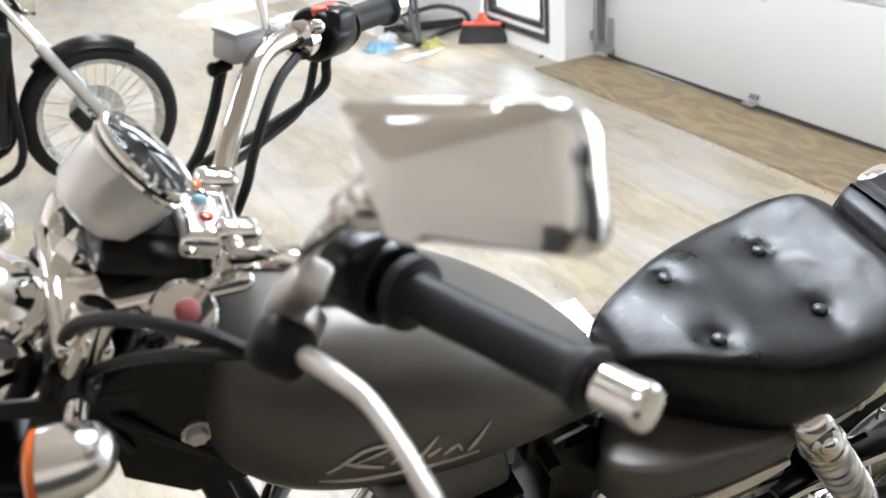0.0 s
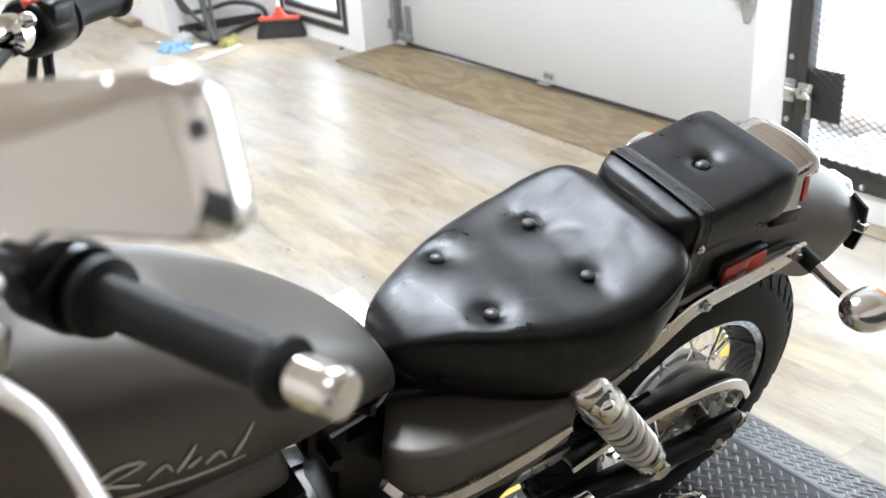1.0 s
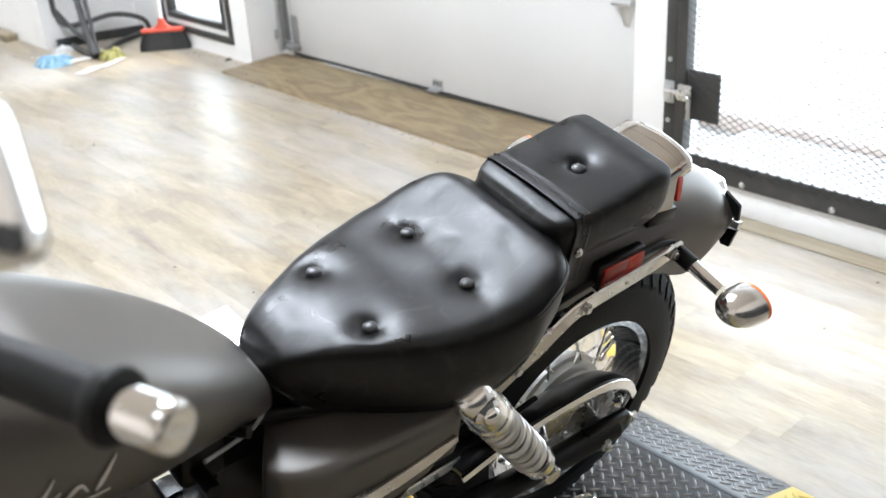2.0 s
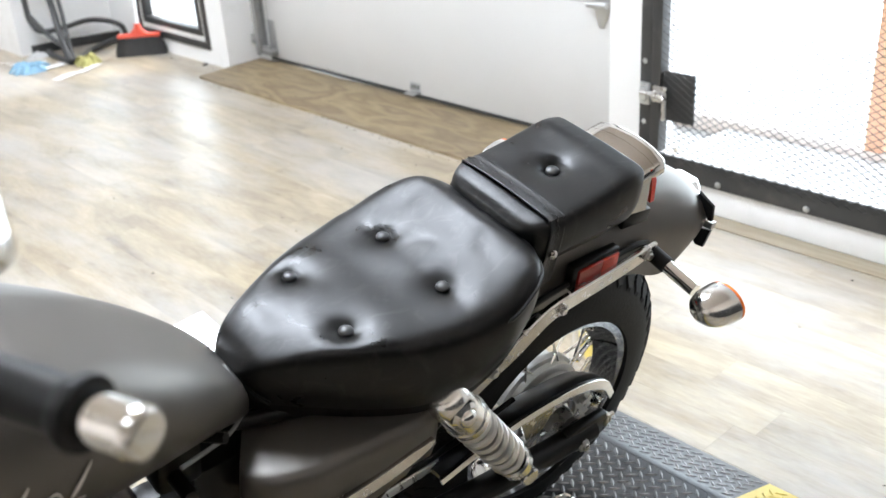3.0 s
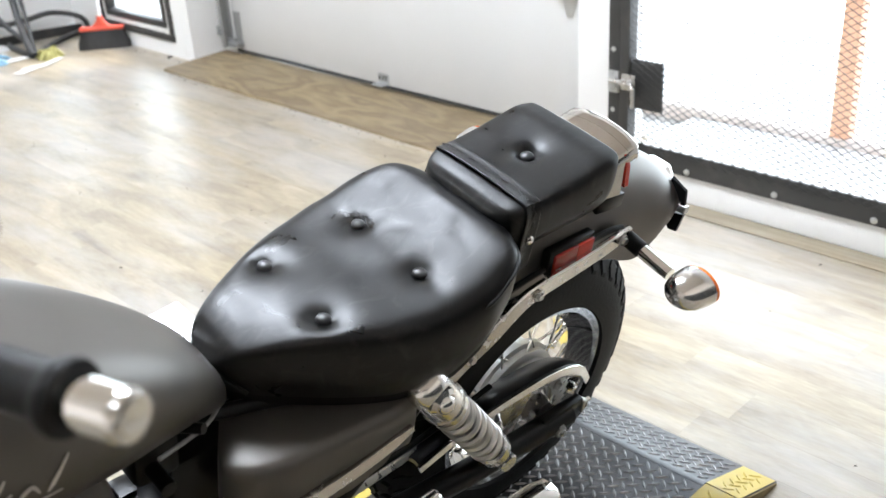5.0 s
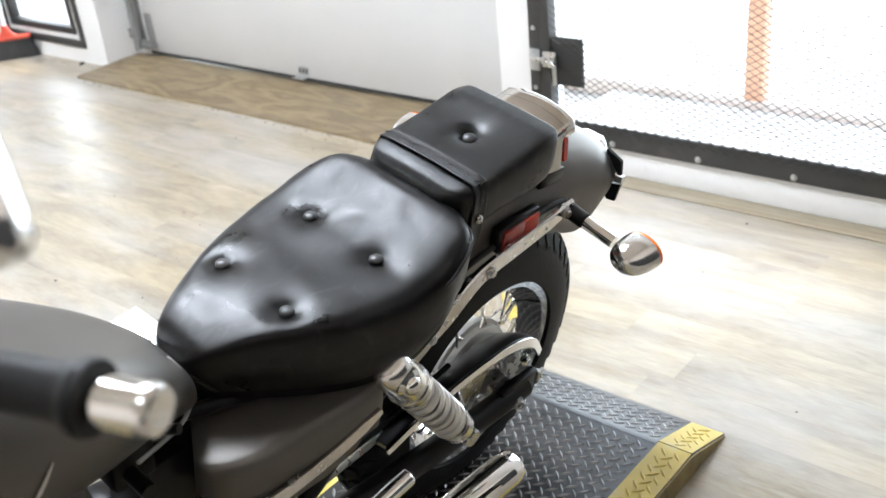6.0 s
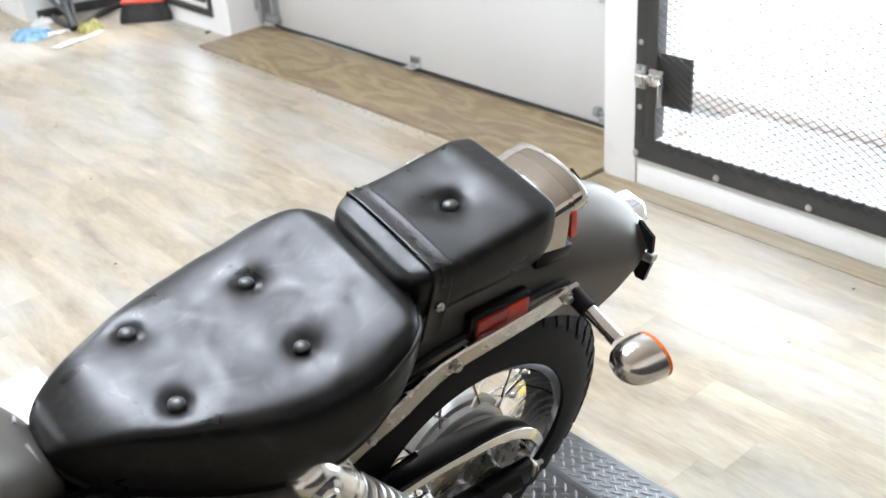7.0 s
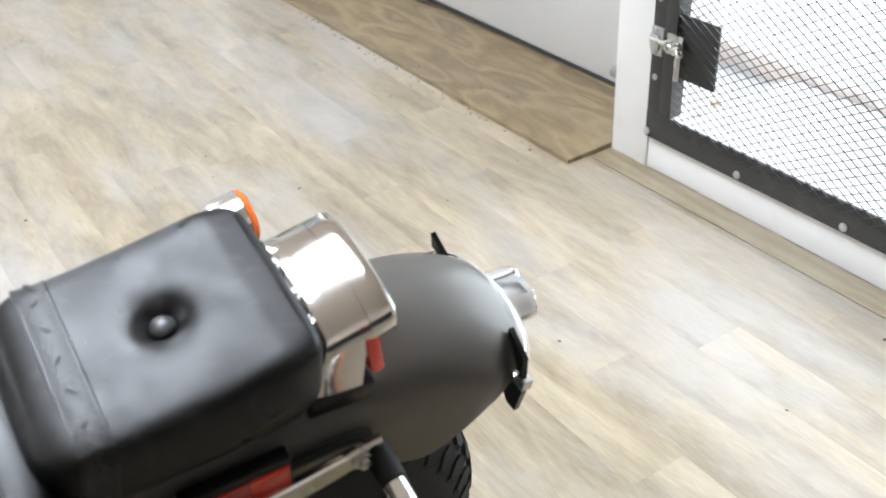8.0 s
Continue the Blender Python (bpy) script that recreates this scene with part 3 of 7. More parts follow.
# ---- mesh gate ----
def mesh_gate():
    t = thing("mesh_gate", Matrix.Translation((GX, 0, 0)), "closed dark steel gate with diamond mesh in a white frame", "gate")
    z0, z1 = 0.102, 2.1
    for name, lo, hi in (("bottom_rail", (-0.02, GATE_R, z0), (-0.011, GATE_L, z0 + 0.078)), ("top_rail", (-0.022, GATE_R, z1 - 0.08), (0.02, GATE_L, z1)),
                         ("hinge_stile", (-0.02, GATE_R, z0 + 0.079), (0.02, GATE_R + 0.08, z1 - 0.081)), ("lock_stile", (-0.02, GATE_L - 0.045, z0 + 0.079), (0.02, GATE_L - 0.001, z1 - 0.081)),
                         ("lock_stile_inner", (-0.026, GATE_L - 0.088, z0 + 0.079), (0.02, GATE_L - 0.049, z1 - 0.081))):
        bm = bmesh.new()
        span(bm, lo, hi, bev=0.003)
        part(name, bm, GATE_STEEL, t)
    # expanded metal: strands that lean both ways, meeting in flat knots
    bm = bmesh.new()
    dw, dh = 0.038, 0.0112
    ya, yb, za, zb = GATE_R + 0.07, GATE_L - 0.07, z0 + 0.05, z1 - 0.06
    rows, cols = int((zb - za) / dh), int((yb - ya) / dw)
    for i in range(rows):
        z = za + i * dh
        for j in range(cols):
            y = ya + j * dw + (dw / 2 if i % 2 else 0)
            for s in (-1, 1):
                p, q = Vector((-0.024, y, z)), Vector((-0.024, y + s * dw / 2, z + dh))
                d = (q - p).normalized()
                w = Vector((0, -d.z, d.y)) * 0.00105
                x = Vector((0.001, 0, 0))
                vs = [bm.verts.new(c) for c in (p + w - x, p - w - x, q - w - x, q + w - x, p + w + x, p - w + x, q - w + x, q + w + x)]
                for f in ((0, 1, 2, 3), (7, 6, 5, 4), (0, 3, 7, 4), (1, 5, 6, 2)):
                    bm.faces.new([vs[k] for k in f])
    part("diamond_mesh", bm, GATE_STEEL, t, "expanded steel diamond mesh")["kind"] = "stuff"
    for y in (1.94, 1.625, 1.312, 1.0, 0.69):
        bm = bmesh.new()
        lathe(bm, [(0, 0), (0.011, 0), (0.0105, 0.003), (0.006, 0.006), (0, 0.007)], aim((-0.022, y - 0.0, z0 + 0.018), (-1, y, z0 + 0.018)), 14)
        part("bolt", bm, GALVANISED, t)
    for z in (0.49, 0.28, 0.9, 1.4):
        bm = bmesh.new()
        lathe(bm, [(0, 0), (0.009, 0), (0.008, 0.003), (0, 0.006)], aim((-0.021, GATE_L - 0.022, z), (-1, GATE_L - 0.022, z)), 14)
        part("bolt", bm, GALVANISED, t)
    bm = bmesh.new()
    span(bm, (-0.012, 1.737, 0.298), (-0.006, 1.862, 0.465), bev=0.001)
    part("lock_plate", bm, GATE_STEEL, t, "dark steel shield plate behind the latch")
    # slide bolt with its bent handle
    bm = bmesh.new()
    span(bm, (-0.034, 1.9, 0.345), (-0.022, 1.94, 0.42), bev=0.003)
    span(bm, (-0.044, 1.905, 0.362), (-0.034, 1.935, 0.405), bev=0.004)
    for z in (0.353, 0.412):
        bolt_head(bm, (-0.034, 1.92, z), (-1, 0, 0), 0.005, 0.006)
    part("keeper", bm, GALVANISED, t)
    bm = bmesh.new()
    span(bm, (-0.032, 1.835, 0.36), (-0.026, 1.89, 0.415), bev=0.002)
    span(bm, (-0.05, 1.845, 0.375), (-0.032, 1.858, 0.4), bev=0.003)
    span(bm, (-0.05, 1.87, 0.375), (-0.032, 1.883, 0.4), bev=0.003)
    slide = part("latch", bm, STEEL, t, "zinc slide bolt latch")
    bm = bmesh.new()
    tube(bm, [(-0.042, 1.93, 0.388), (-0.042, 1.87, 0.388), (-0.045, 1.84, 0.386), (-0.052, 1.828, 0.376), (-0.054, 1.826, 0.35), (-0.054, 1.826, 0.312)], 0.0075, 10)
    part("handle", bm, STEEL, slide)
    return t


mesh_gate()
bm = bmesh.new()
span(bm, (GX - 0.004, GATE_R - 0.05, 0.002), (GX + 0.1, GATE_L, 0.1), bev=0.004)
# Brown strip laid on the floor in place of the sill's shade.
strip = bmesh.new()
span(strip, (2.742, 0.2, 0.0005), (GX - 0.0045, 2.086, 0.0035), bev=0.001, seg=1)
tagged(link_mesh("trim_floor_strip", strip, BLOCK_SHADE_WOOD), "brown strip laid as the sill's glare-free shade on the floor", "trim", kind="structure")
tagged(link_mesh("trim_gate_sill", bm, WALL_PAINT), "white painted sill below the gate", "sill", kind="structure")
bm = bmesh.new()
span(bm, (GX - 0.008, GATE_L + 0.001, 0.0), (GX - 0.001, 2.088, 2.2), bev=0.002)
tagged(link_mesh("trim_gate_post", bm, WALL_PAINT), "white painted post board beside the gate", "trim", kind="structure")


# ---- black framed glazed door ----
def glazed_frame(name, x, y0, y1, z0, z1, outer, gap, inner, label):
    t = thing(name, Matrix.Translation((x, 0, 0)), label, "door", kind="structure")

    def ring(nm, a, w, x0, x1, mat):
        bm = bmesh.new()
        span(bm, (x0, y0 + a, z0 + a), (x1, y1 - a, z0 + a + w), bev=0.003)
        span(bm, (x0, y0 + a, z1 - a - w), (x1, y1 - a, z1 - a), bev=0.003)
        span(bm, (x0, y0 + a, z0 + a + w + 0.001), (x1, y0 + a + w, z1 - a - w - 0.001), bev=0.003)
        span(bm, (x0, y1 - a - w, z0 + a + w + 0.001), (x1, y1 - a, z1 - a - w - 0.001), bev=0.003)
        return part(nm, bm, mat, t)
    ring("window_frame", 0.0, outer, -0.012, 0.05, GATE_STEEL)
    ring("white_rail", outer + 0.001, gap, 0.0, 0.045, WALL_PAINT)
    ring("sash", outer + gap + 0.002, inner, -0.006, 0.045, GATE_STEEL)
    return t


glazed_frame("door_1", WX, 4.9, 5.72, 0.085, 2.1, 0.036, 0.03, 0.036, "closed glazed door with black double frame, daylight behind")
glazed_frame("window_1", 2.26, 6.75, 9.2, 0.27, 2.3, 0.05, 0.02, 0.04, "dark framed window in the white wall, daylight behind")


# ---- ceiling lights ----
def ceiling_light(x, y):
    t = thing("ceiling_light", Matrix.Translation((x, y, 2.9)), "assumed white fluorescent ceiling light, out of view, with a bright diffuser", "ceiling light", "ceiling lights")
    bm = bmesh.new()
    span(bm, (-0.2, -0.62, -0.05), (0.2, 0.62, -0.001), bev=0.006)
    part("frame", bm, WHITE_PLASTIC, t)
    bm = bmesh.new()
    span(bm, (-0.18, -0.6, -0.062), (0.18, 0.6, -0.051), bev=0.004)
    part("diffuser", bm, TUBE_GLOW, t)
    return t


# Lights out of view; this one and the next follow the seat's sheen.
first_light = ceiling_light(0.9, 1.88)
# The other copies are added fill; the last brightens the chrome from the west.
for x, y in ((1.52, 1.82), (1.0, 4.5), (1.0, 6.9), (-1.8, 3.4)):
    copy_thing(first_light, Matrix.Translation((x, y, 2.9)))


# ---- lift platform with tread plate ----
def lift_platform():
    y0, y1, x0, x1, x2, h = 0.705, 1.34, -1.0, 1.562, 1.715, 0.0545
    t = thing("lift_platform", Matrix.Translation((0, 0, 0)), "low dark tread plate platform with a worn yellow edge", "platform")
    bm = bmesh.new()
    span(bm, (x0, y0, 0.0), (x1, y1, h), bev=0.0015, seg=1)
    part("deck", bm, PLATE, t)
    bm = bmesh.new()
    loft(bm, [[(x1 + 0.001, y, 0.001), (x2, y, 0.001), (x2, y, 0.006), (x1 + 0.001, y, h)] for y in (y0, y1)])
    part("ramp", bm, PLATE, t)
    bm = bmesh.new()
    span(bm, (x0, y0 + 0.001, h - 0.003), (x1, y0 + 0.075, h + 0.0012), bev=0.0008, seg=1)
    part("edge_stripe", bm, YELLOW, t, "worn yellow painted edge stripe")
    bm = bmesh.new()
    span(bm, (x0, y1 - 0.075, h - 0.003), (x1, y1 - 0.001, h + 0.0012), bev=0.0008, seg=1)
    part("edge_stripe", bm, YELLOW, t, "worn yellow painted edge stripe")
    bm = bmesh.new()
    s = (h - 0.006) / (x2 - x1)
    loft(bm, [[(x1 + 0.002, y, h - 0.004), (x2 - 0.002, y, 0.003), (x2 - 0.002, y, 0.0075), (x1 + 0.002, y, h + 0.0012)] for y in (y0 + 0.001, y0 + 0.075)])
    part("ramp_stripe", bm, YELLOW, t, "worn yellow painted ramp edge")

    bm = bmesh.new()
    rnd = random.Random(5)
    rings = []
    for x in np.linspace(x0, x2 - 0.004, 120):
        top = (h if x < x1 else h + (x - x1) / (x2 - x1) * (0.006 - h)) - 0.002
        out = y0 - 0.003 - 0.002 * abs(noise.noise((x * 40, 3, 1)))
        rings.append([(x, y0 + 0.001, 0.0005), (x, out, 0.0005 + 0.001 * rnd.random()), (x, out, max(top - 0.0015, 0.002)), (x, y0 + 0.001, top)])
    loft(bm, rings)
    part("edge_side", bm, DIRTY_YELLOW, t, "scuffed dirty yellow side of the platform")

    def lozenges(name, mat, ya, yb, lift):
        bm = bmesh.new()
        p, L, W, H = 0.0205, 0.0152, 0.0033, 0.0026
        a = math.hypot(x2 - x1, h - 0.006)
        c45 = math.sqrt(0.5)
        cells = []
        for i in range(-20, 180):
            for j in range(-100, 100):
                u, v = x1 + a - 0.012 - (i + j) * p * c45, 1.1025 + (i - j) * p * c45
                if 0.15 < u < x1 + a - 0.012 and ya + 0.012 < v < yb - 0.011 and abs(u - x1) > 0.013:
                    cells.append((i, j, u, v))
        for i, j, u, v in cells:
            ang = radians(45 + (90 if (i + j) % 2 else 0))
            c, d = math.cos(ang), math.sin(ang)
            pts = [(L, 0, 0), (L * 0.35, W, 0), (-L * 0.35, W, 0), (-L, 0, 0), (-L * 0.35, -W, 0), (L * 0.35, -W, 0)]
            top = [(L * 0.6, 0, H), (L * 0.25, W * 0.28, H), (-L * 0.25, W * 0.28, H), (-L * 0.6, 0, H), (-L * 0.25, -W * 0.28, H), (L * 0.25, -W * 0.28, H)]

            def place(q):
                uu, vv, hh = u + q[0] * c - q[1] * d, v + q[0] * d + q[1] * c, q[2] + lift
                if uu <= x1:
                    return (uu, vv, h + hh)
                w = (uu - x1) / a
                return (x1 + w * (x2 - x1), vv, h + w * (0.006 - h) + hh)
            lo = [bm.verts.new(place(q)) for q in pts]
            hi = [bm.verts.new(place(q)) for q in top]
            for k in range(6):
                bm.faces.new((lo[k], lo[(k + 1) % 6], hi[(k + 1) % 6], hi[k]))
            bm.faces.new(hi)
        part(name, bm, mat, t, angle=10)["kind"] = "stuff"
    bm = bmesh.new()
    loft(bm, [[(x1 - 0.011, y, h - 0.003), (x1 - 0.011, y, h + 0.0003), (x1, y, h + 0.0007), (x1 + 0.009, y, h - 0.0022), (x1 + 0.009, y, h - 0.006)] for y in (y0 + 0.077, y1 - 0.002)])
    part("worn_crease", bm, PLATE, t, "worn crease at the ramp")
    lozenges("tread_pattern", TREAD, y0 + 0.077, y1 - 0.077, 0.0)
    lozenges("stripe_tread_pattern", YELLOW, y0, y0 + 0.0745, 0.0012)
    lozenges("stripe_tread_pattern", YELLOW, y1 - 0.0745, y1, 0.0012)
    return t


lift_platform()


# ---- the motorcycle (x to its tail, y to its right side, z up; drawing units, scaled by K) ----
BIKE = Matrix.Translation((0.8524, 1.1302, 0.0549)) @ pose(0, 0, 0, 0, 0, -2.5) @ pose(0, 0, 0, 14.8, 0, 0)
bike = thing("motorcycle", BIKE, "satin grey cruiser motorcycle with black buttoned seats, leaning on the platform", "motorcycle")


def bp(name, bm, mat, parent=None, label="", angle=38):
    return part(name, bm, mat, parent or bike, label, K, angle)


# seat
SEAT_X = (-0.251, -0.24, -0.214, -0.16, -0.08, 0.0, 0.08, 0.14, 0.19, 0.222, 0.246, 0.261, 0.269)
SEAT_W = (0.01, 0.04, 0.064, 0.096, 0.138, 0.169, 0.186, 0.188, 0.178, 0.16, 0.128, 0.086, 0.03)
SEAT_T = (0.798, 0.82, 0.8375, 0.8505, 0.856, 0.855, 0.861, 0.875, 0.89, 0.897, 0.893, 0.876, 0.847)
SEAT_B = (0.785, 0.768, 0.757, 0.745, 0.728, 0.716, 0.72, 0.748, 0.782, 0.8, 0.81, 0.812, 0.812)
SEAT_SECTION = [(0.95, 0.0), (0.99, 0.25), (1.0, 0.5), (0.99, 0.7), (0.95, 0.85), (0.87, 0.935), (0.7, 0.972), (0.4, 0.992), (0.0, 1.0)]
BUTTONS = [(-0.09, 0.075), (0.09, 0.075), (0.09, -0.077), (-0.09, -0.073)]


def cushion(xs, ws, ts, bs, section, dents, n=64, dish=0.0, m=40, soft=0.55):
    """An upholstered seat: sections along x with dents at the buttons."""
    half = smooth_line([(a, b, 0) for a, b in section], m // 2)
    sec = [(-p.x, p.y) for p in half] + [(p.x, p.y) for p in half[-2::-1]]
    rings = []
    for i in range(n):
        s = i / (n - 1)
        s = 0.5 - 0.5 * math.cos(math.pi * s) if True else s
        x = xs[0] + (xs[-1] - xs[0]) * s
        w, t, b = table(xs, ws, x), table(xs, ts, x), table(xs, bs, x)
        ring = []
        for a, c in sec:
            y, z = a * w, b + (t - b) * c
            if c > 0.5:
                for bx, by, r, depth in dents:
                    d2 = ((x - bx) ** 2 + (y - by) ** 2) / (r * r)
                    z -= depth * (math.exp(-d2 * 1.1) * soft + (1 - soft) / (1 + (d2 * 5.5) ** 2))
                z -= dish * max(0.0, 1 - (y / max(w, 0.02)) ** 2)
                z += 0.0007 * noise.noise((x * 14, y * 14, 1.7))
            ring.append((x, y, z))
        rings.append(ring)
    bm = bmesh.new()
    loft(bm, rings)
    return bm


seat = bp("seat", cushion(SEAT_X, SEAT_W, SEAT_T, SEAT_B, SEAT_SECTION, [(x, y, 0.039, 0.0115) for x, y in BUTTONS], n=170, dish=0.002, m=120, soft=0.5), LEATHER, label="black leather rider seat with four buttons, lightly scuffed", angle=60)
for x, y in BUTTONS:
    bm = bmesh.new()
    dome(bm, (x, y, table(SEAT_X, SEAT_T, x) - 0.0092), 0.0115, (0, 0, 1), 0.5, 16)
    bp("button", bm, BUTTON_LEATHER, seat)
bm = bmesh.new()
rim = []
for i in range(61):
    q = math.pi * (i / 60 - 0.5)
    x = 0.13 + 0.135 * math.cos(q)
    w, b, t = table(SEAT_X, SEAT_W, x), table(SEAT_X, SEAT_B, x), table(SEAT_X, SEAT_T, x)
    rim.append((x, math.copysign(w * 0.99, q) if abs(q) > 0.02 else 0.0, b + (t - b) * 0.74))
tube(bm, rim, [0.0004] + [0.0036] * 59 + [0.0004], 8)
bp("piping", bm, LEATHER, seat)
for sgn in (-1, 1):
    bm = bmesh.new()
    tube(bm, [(-0.2475, sgn * 0.022, 0.804), (-0.242, sgn * 0.037, 0.793), (-0.23, sgn * 0.054, 0.778), (-0.214, sgn * 0.066, 0.762)], 0.0035, 8, 16)
    bp("front_seam", bm, LEATHER, seat)
bm = bmesh.new()
loft(bm, [[(x, table(SEAT_X, SEAT_W, x) * 0.93 * s, z) for s, z in ((-1, table(SEAT_X, SEAT_B, x) + 0.004), (1, table(SEAT_X, SEAT_B, x) + 0.004), (1, table(SEAT_X, SEAT_B, x) - 0.018), (-1, table(SEAT_X, SEAT_B, x) - 0.018))] for x in np.linspace(-0.235, 0.25, 20)])
bp("seat_pan", bm, BLACK_PAINT, seat)

# pillion seat, strap and button
PIL_X = (0.238, 0.244, 0.258, 0.282, 0.35, 0.43, 0.48, 0.505, 0.516, 0.52)
PIL_W = (0.045, 0.08, 0.104, 0.115, 0.118, 0.12, 0.119, 0.112, 0.098, 0.062)
PIL_T = (0.887, 0.903, 0.915, 0.921, 0.9285, 0.941, 0.949, 0.949, 0.943, 0.929)
PIL_B = (0.862, 0.848, 0.84, 0.84, 0.845, 0.85, 0.858, 0.868, 0.878, 0.89)
PIL_SECTION = [(0.96, 0.0), (0.995, 0.18), (1.0, 0.5), (0.985, 0.78), (0.948, 0.918), (0.875, 0.978), (0.68, 1.003), (0.3, 1.012), (0.0, 1.015)]
pillion = bp("pillion_seat", cushion(PIL_X, PIL_W, PIL_T, PIL_B, PIL_SECTION, [(0.394, 0.0, 0.04, 0.021)], n=130, m=120, soft=0.3), LEATHER, label="black leather pillion pad with one button", angle=60)
bm = bmesh.new()
dome(bm, (0.394, 0, 0.9225), 0.0128, (-0.1, 0, 1), 0.5, 16)
bp("button", bm, BUTTON_LEATHER, pillion)
bm = bmesh.new()
path = []
for i in range(33):
    a, c = [(p.x, p.y) for p in smooth_line([(-1.04, -0.42), (-1.02, 0.1), (-1.0, 0.48), (-0.972, 0.75), (-0.915, 0.905), (-0.82, 0.982), (0.0, 1.028), (0.82, 0.982), (0.905, 0.895), (0.965, 0.74), (1.0, 0.48), (1.02, 0.1), (1.04, -0.42)], 33)][i]
    x = 0.296 - 0.014 * max(0.0, 0.8 - c) / 0.9
    path.append((x, a * 0.1155, 0.842 + (0.925 - 0.842) * c, a, c))
rows = []
for i, (x, y, z, a, c) in enumerate(path):
    p0, p1 = path[max(i - 1, 0)], path[min(i + 1, 32)]
    ty, tz = p1[1] - p0[1], p1[2] - p0[2]
    L_ = math.hypot(ty, tz)
    ny, nz = -tz / L_, ty / L_
    if ny * y < 0 and abs(a) > 0.9:
        ny, nz = -ny, -nz
    if abs(a) <= 0.9 and nz < 0:
        ny, nz = -ny, -nz
    k = 0.0026
    ring = [(x - 0.017, y, z)]
    for dx, h in ((-0.017, k), (-0.0145, k * 1.35), (-0.012, k * 0.95), (0.012, k * 0.95), (0.0145, k * 1.35), (0.017, k)):
        ring.append((x + dx, y + ny * h, z + nz * h))
    ring.append((x + 0.017, y, z))
    rows.append(ring)
loft(bm, rows)
belt = bp("strap", bm, STRAP_LEATHER, pillion, "tooled black leather strap over the pad", angle=50)
# tooling: a row of small raised leaves along the strap
for i in range(6, 27):
    x, y, z, a, c = path[i]
    q0, q1 = path[i - 1], path[i + 1]
    d = Vector((0, q1[1] - q0[1], q1[2] - q0[2])).normalized()
    nrm = Vector((1, 0, 0)).cross(d)
    if nrm.z < 0 and abs(a) < 0.9 or nrm.y * y < 0 and abs(a) >= 0.9:
        nrm = -nrm
    bm = bmesh.new()
    box(bm, 0.011, 0.0032, 0.0011, Matrix.Translation(Vector((x, y, z)) + nrm * 0.0034) @ nrm.to_track_quat('Z', 'X').to_matrix().to_4x4() @ pose(0, 0, 0, 0, 0, 35 if i % 2 else -35), 0.0006, 1)
    bp("tooling", bm, STRAP_LEATHER, belt)
for s in (-1, 1):
    bm = bmesh.new()
    dome(bm, (0.288, s * 0.1225, 0.862), 0.008, (0, s, 0.1), 0.5, 14)
    bp("rivet", bm, STEEL, belt, "small steel rivet")
bm = bmesh.new()
box(bm, 0.06, 0.19, 0.07, Matrix.Translation((0.262, 0, 0.815)), 0.012, 3)
bp("pad_bracket", bm, BLACK_PAINT, pillion)

# rear fender
FSPINE = [(0.16, 0.79), (0.26, 0.822), (0.38, 0.842), (0.5, 0.852), (0.6, 0.85), (0.66, 0.843), (0.71, 0.832), (0.752, 0.816), (0.788, 0.793), (0.814, 0.762)]
FFOOT = [(0.16, 0.7), (0.26, 0.722), (0.38, 0.722), (0.49, 0.714), (0.575, 0.69), (0.615, 0.67), (0.655, 0.664), (0.7, 0.69), (0.738, 0.72), (0.764, 0.746)]
FWIDTH = [0.105, 0.106, 0.107, 0.107, 0.107, 0.109, 0.112, 0.114, 0.113, 0.108]
sp = smooth_line([(x, 0, z) for x, z in FSPINE], 48)
ft = smooth_line([(x, 0, z) for x, z in FFOOT], 48)
rings = []
for i, (p, low) in enumerate(zip(sp, ft)):
    wid = float(np.interp(p.x, [x for x, z in FSPINE], FWIDTH))
    nrm = low - p
    dep = nrm.length
    nrm.normalize()
    sh = min(0.092, dep * 0.97)
    outer, inner = [], []
    for q in np.linspace(-1, 1, 31):
        e = abs(q)
        if e < 0.66:
            y, h = math.sin(e / 0.66 * math.pi / 2), (1 - math.cos(e / 0.66 * math.pi / 2)) * sh
        else:
            y, h = 1.0 - 0.02 * (e - 0.66), sh + (e - 0.66) / 0.34 * (dep - sh)
        outer.append(p + nrm * h + Vector((0, math.copysign(y * wid, q), 0)))
        inner.append(p + nrm * (h + 0.004) + Vector((0, math.copysign(y * (wid - 0.006), q), 0)))
    rings.append(outer + inner[::-1])
lip = rings[-1][:31]
bm = bmesh.new()
loft(bm, rings)
fender = bp("rear_fender", bm, GREY_PAINT, label="satin grey rear fender", angle=50)
bm = bmesh.new()
tube(bm, [tuple(p) for p in lip], 0.0032, 8, 40)
bp("edge_trim", bm, CHROME, fender, "bright rolled rear edge")

# tail light in its chrome cover
ROOF = [(-0.085, 0.896), (-0.083, 0.909), (-0.077, 0.9175), (-0.05, 0.926), (-0.025, 0.9295), (0.0, 0.931), (0.025, 0.9295), (0.05, 0.926), (0.077, 0.9175), (0.083, 0.909), (0.085, 0.896)]
bm = bmesh.new()
rings = []
for x, k, dz in ((0.522, 0.94, -0.022), (0.526, 0.985, -0.0152), (0.532, 0.998, -0.0121), (0.547, 1.0, -0.0086), (0.562, 1.0, -0.005), (0.577, 1.0, -0.0015)):
    rings.append([(x - 0.012, -0.093 * k, 0.832), (x - 0.006, -0.086 * k, 0.868)] + [(x, y * k, z + dz) for y, z in ROOF] + [(x - 0.006, 0.086 * k, 0.868), (x - 0.012, 0.093 * k, 0.832)])
loft(bm, rings)
rings = []
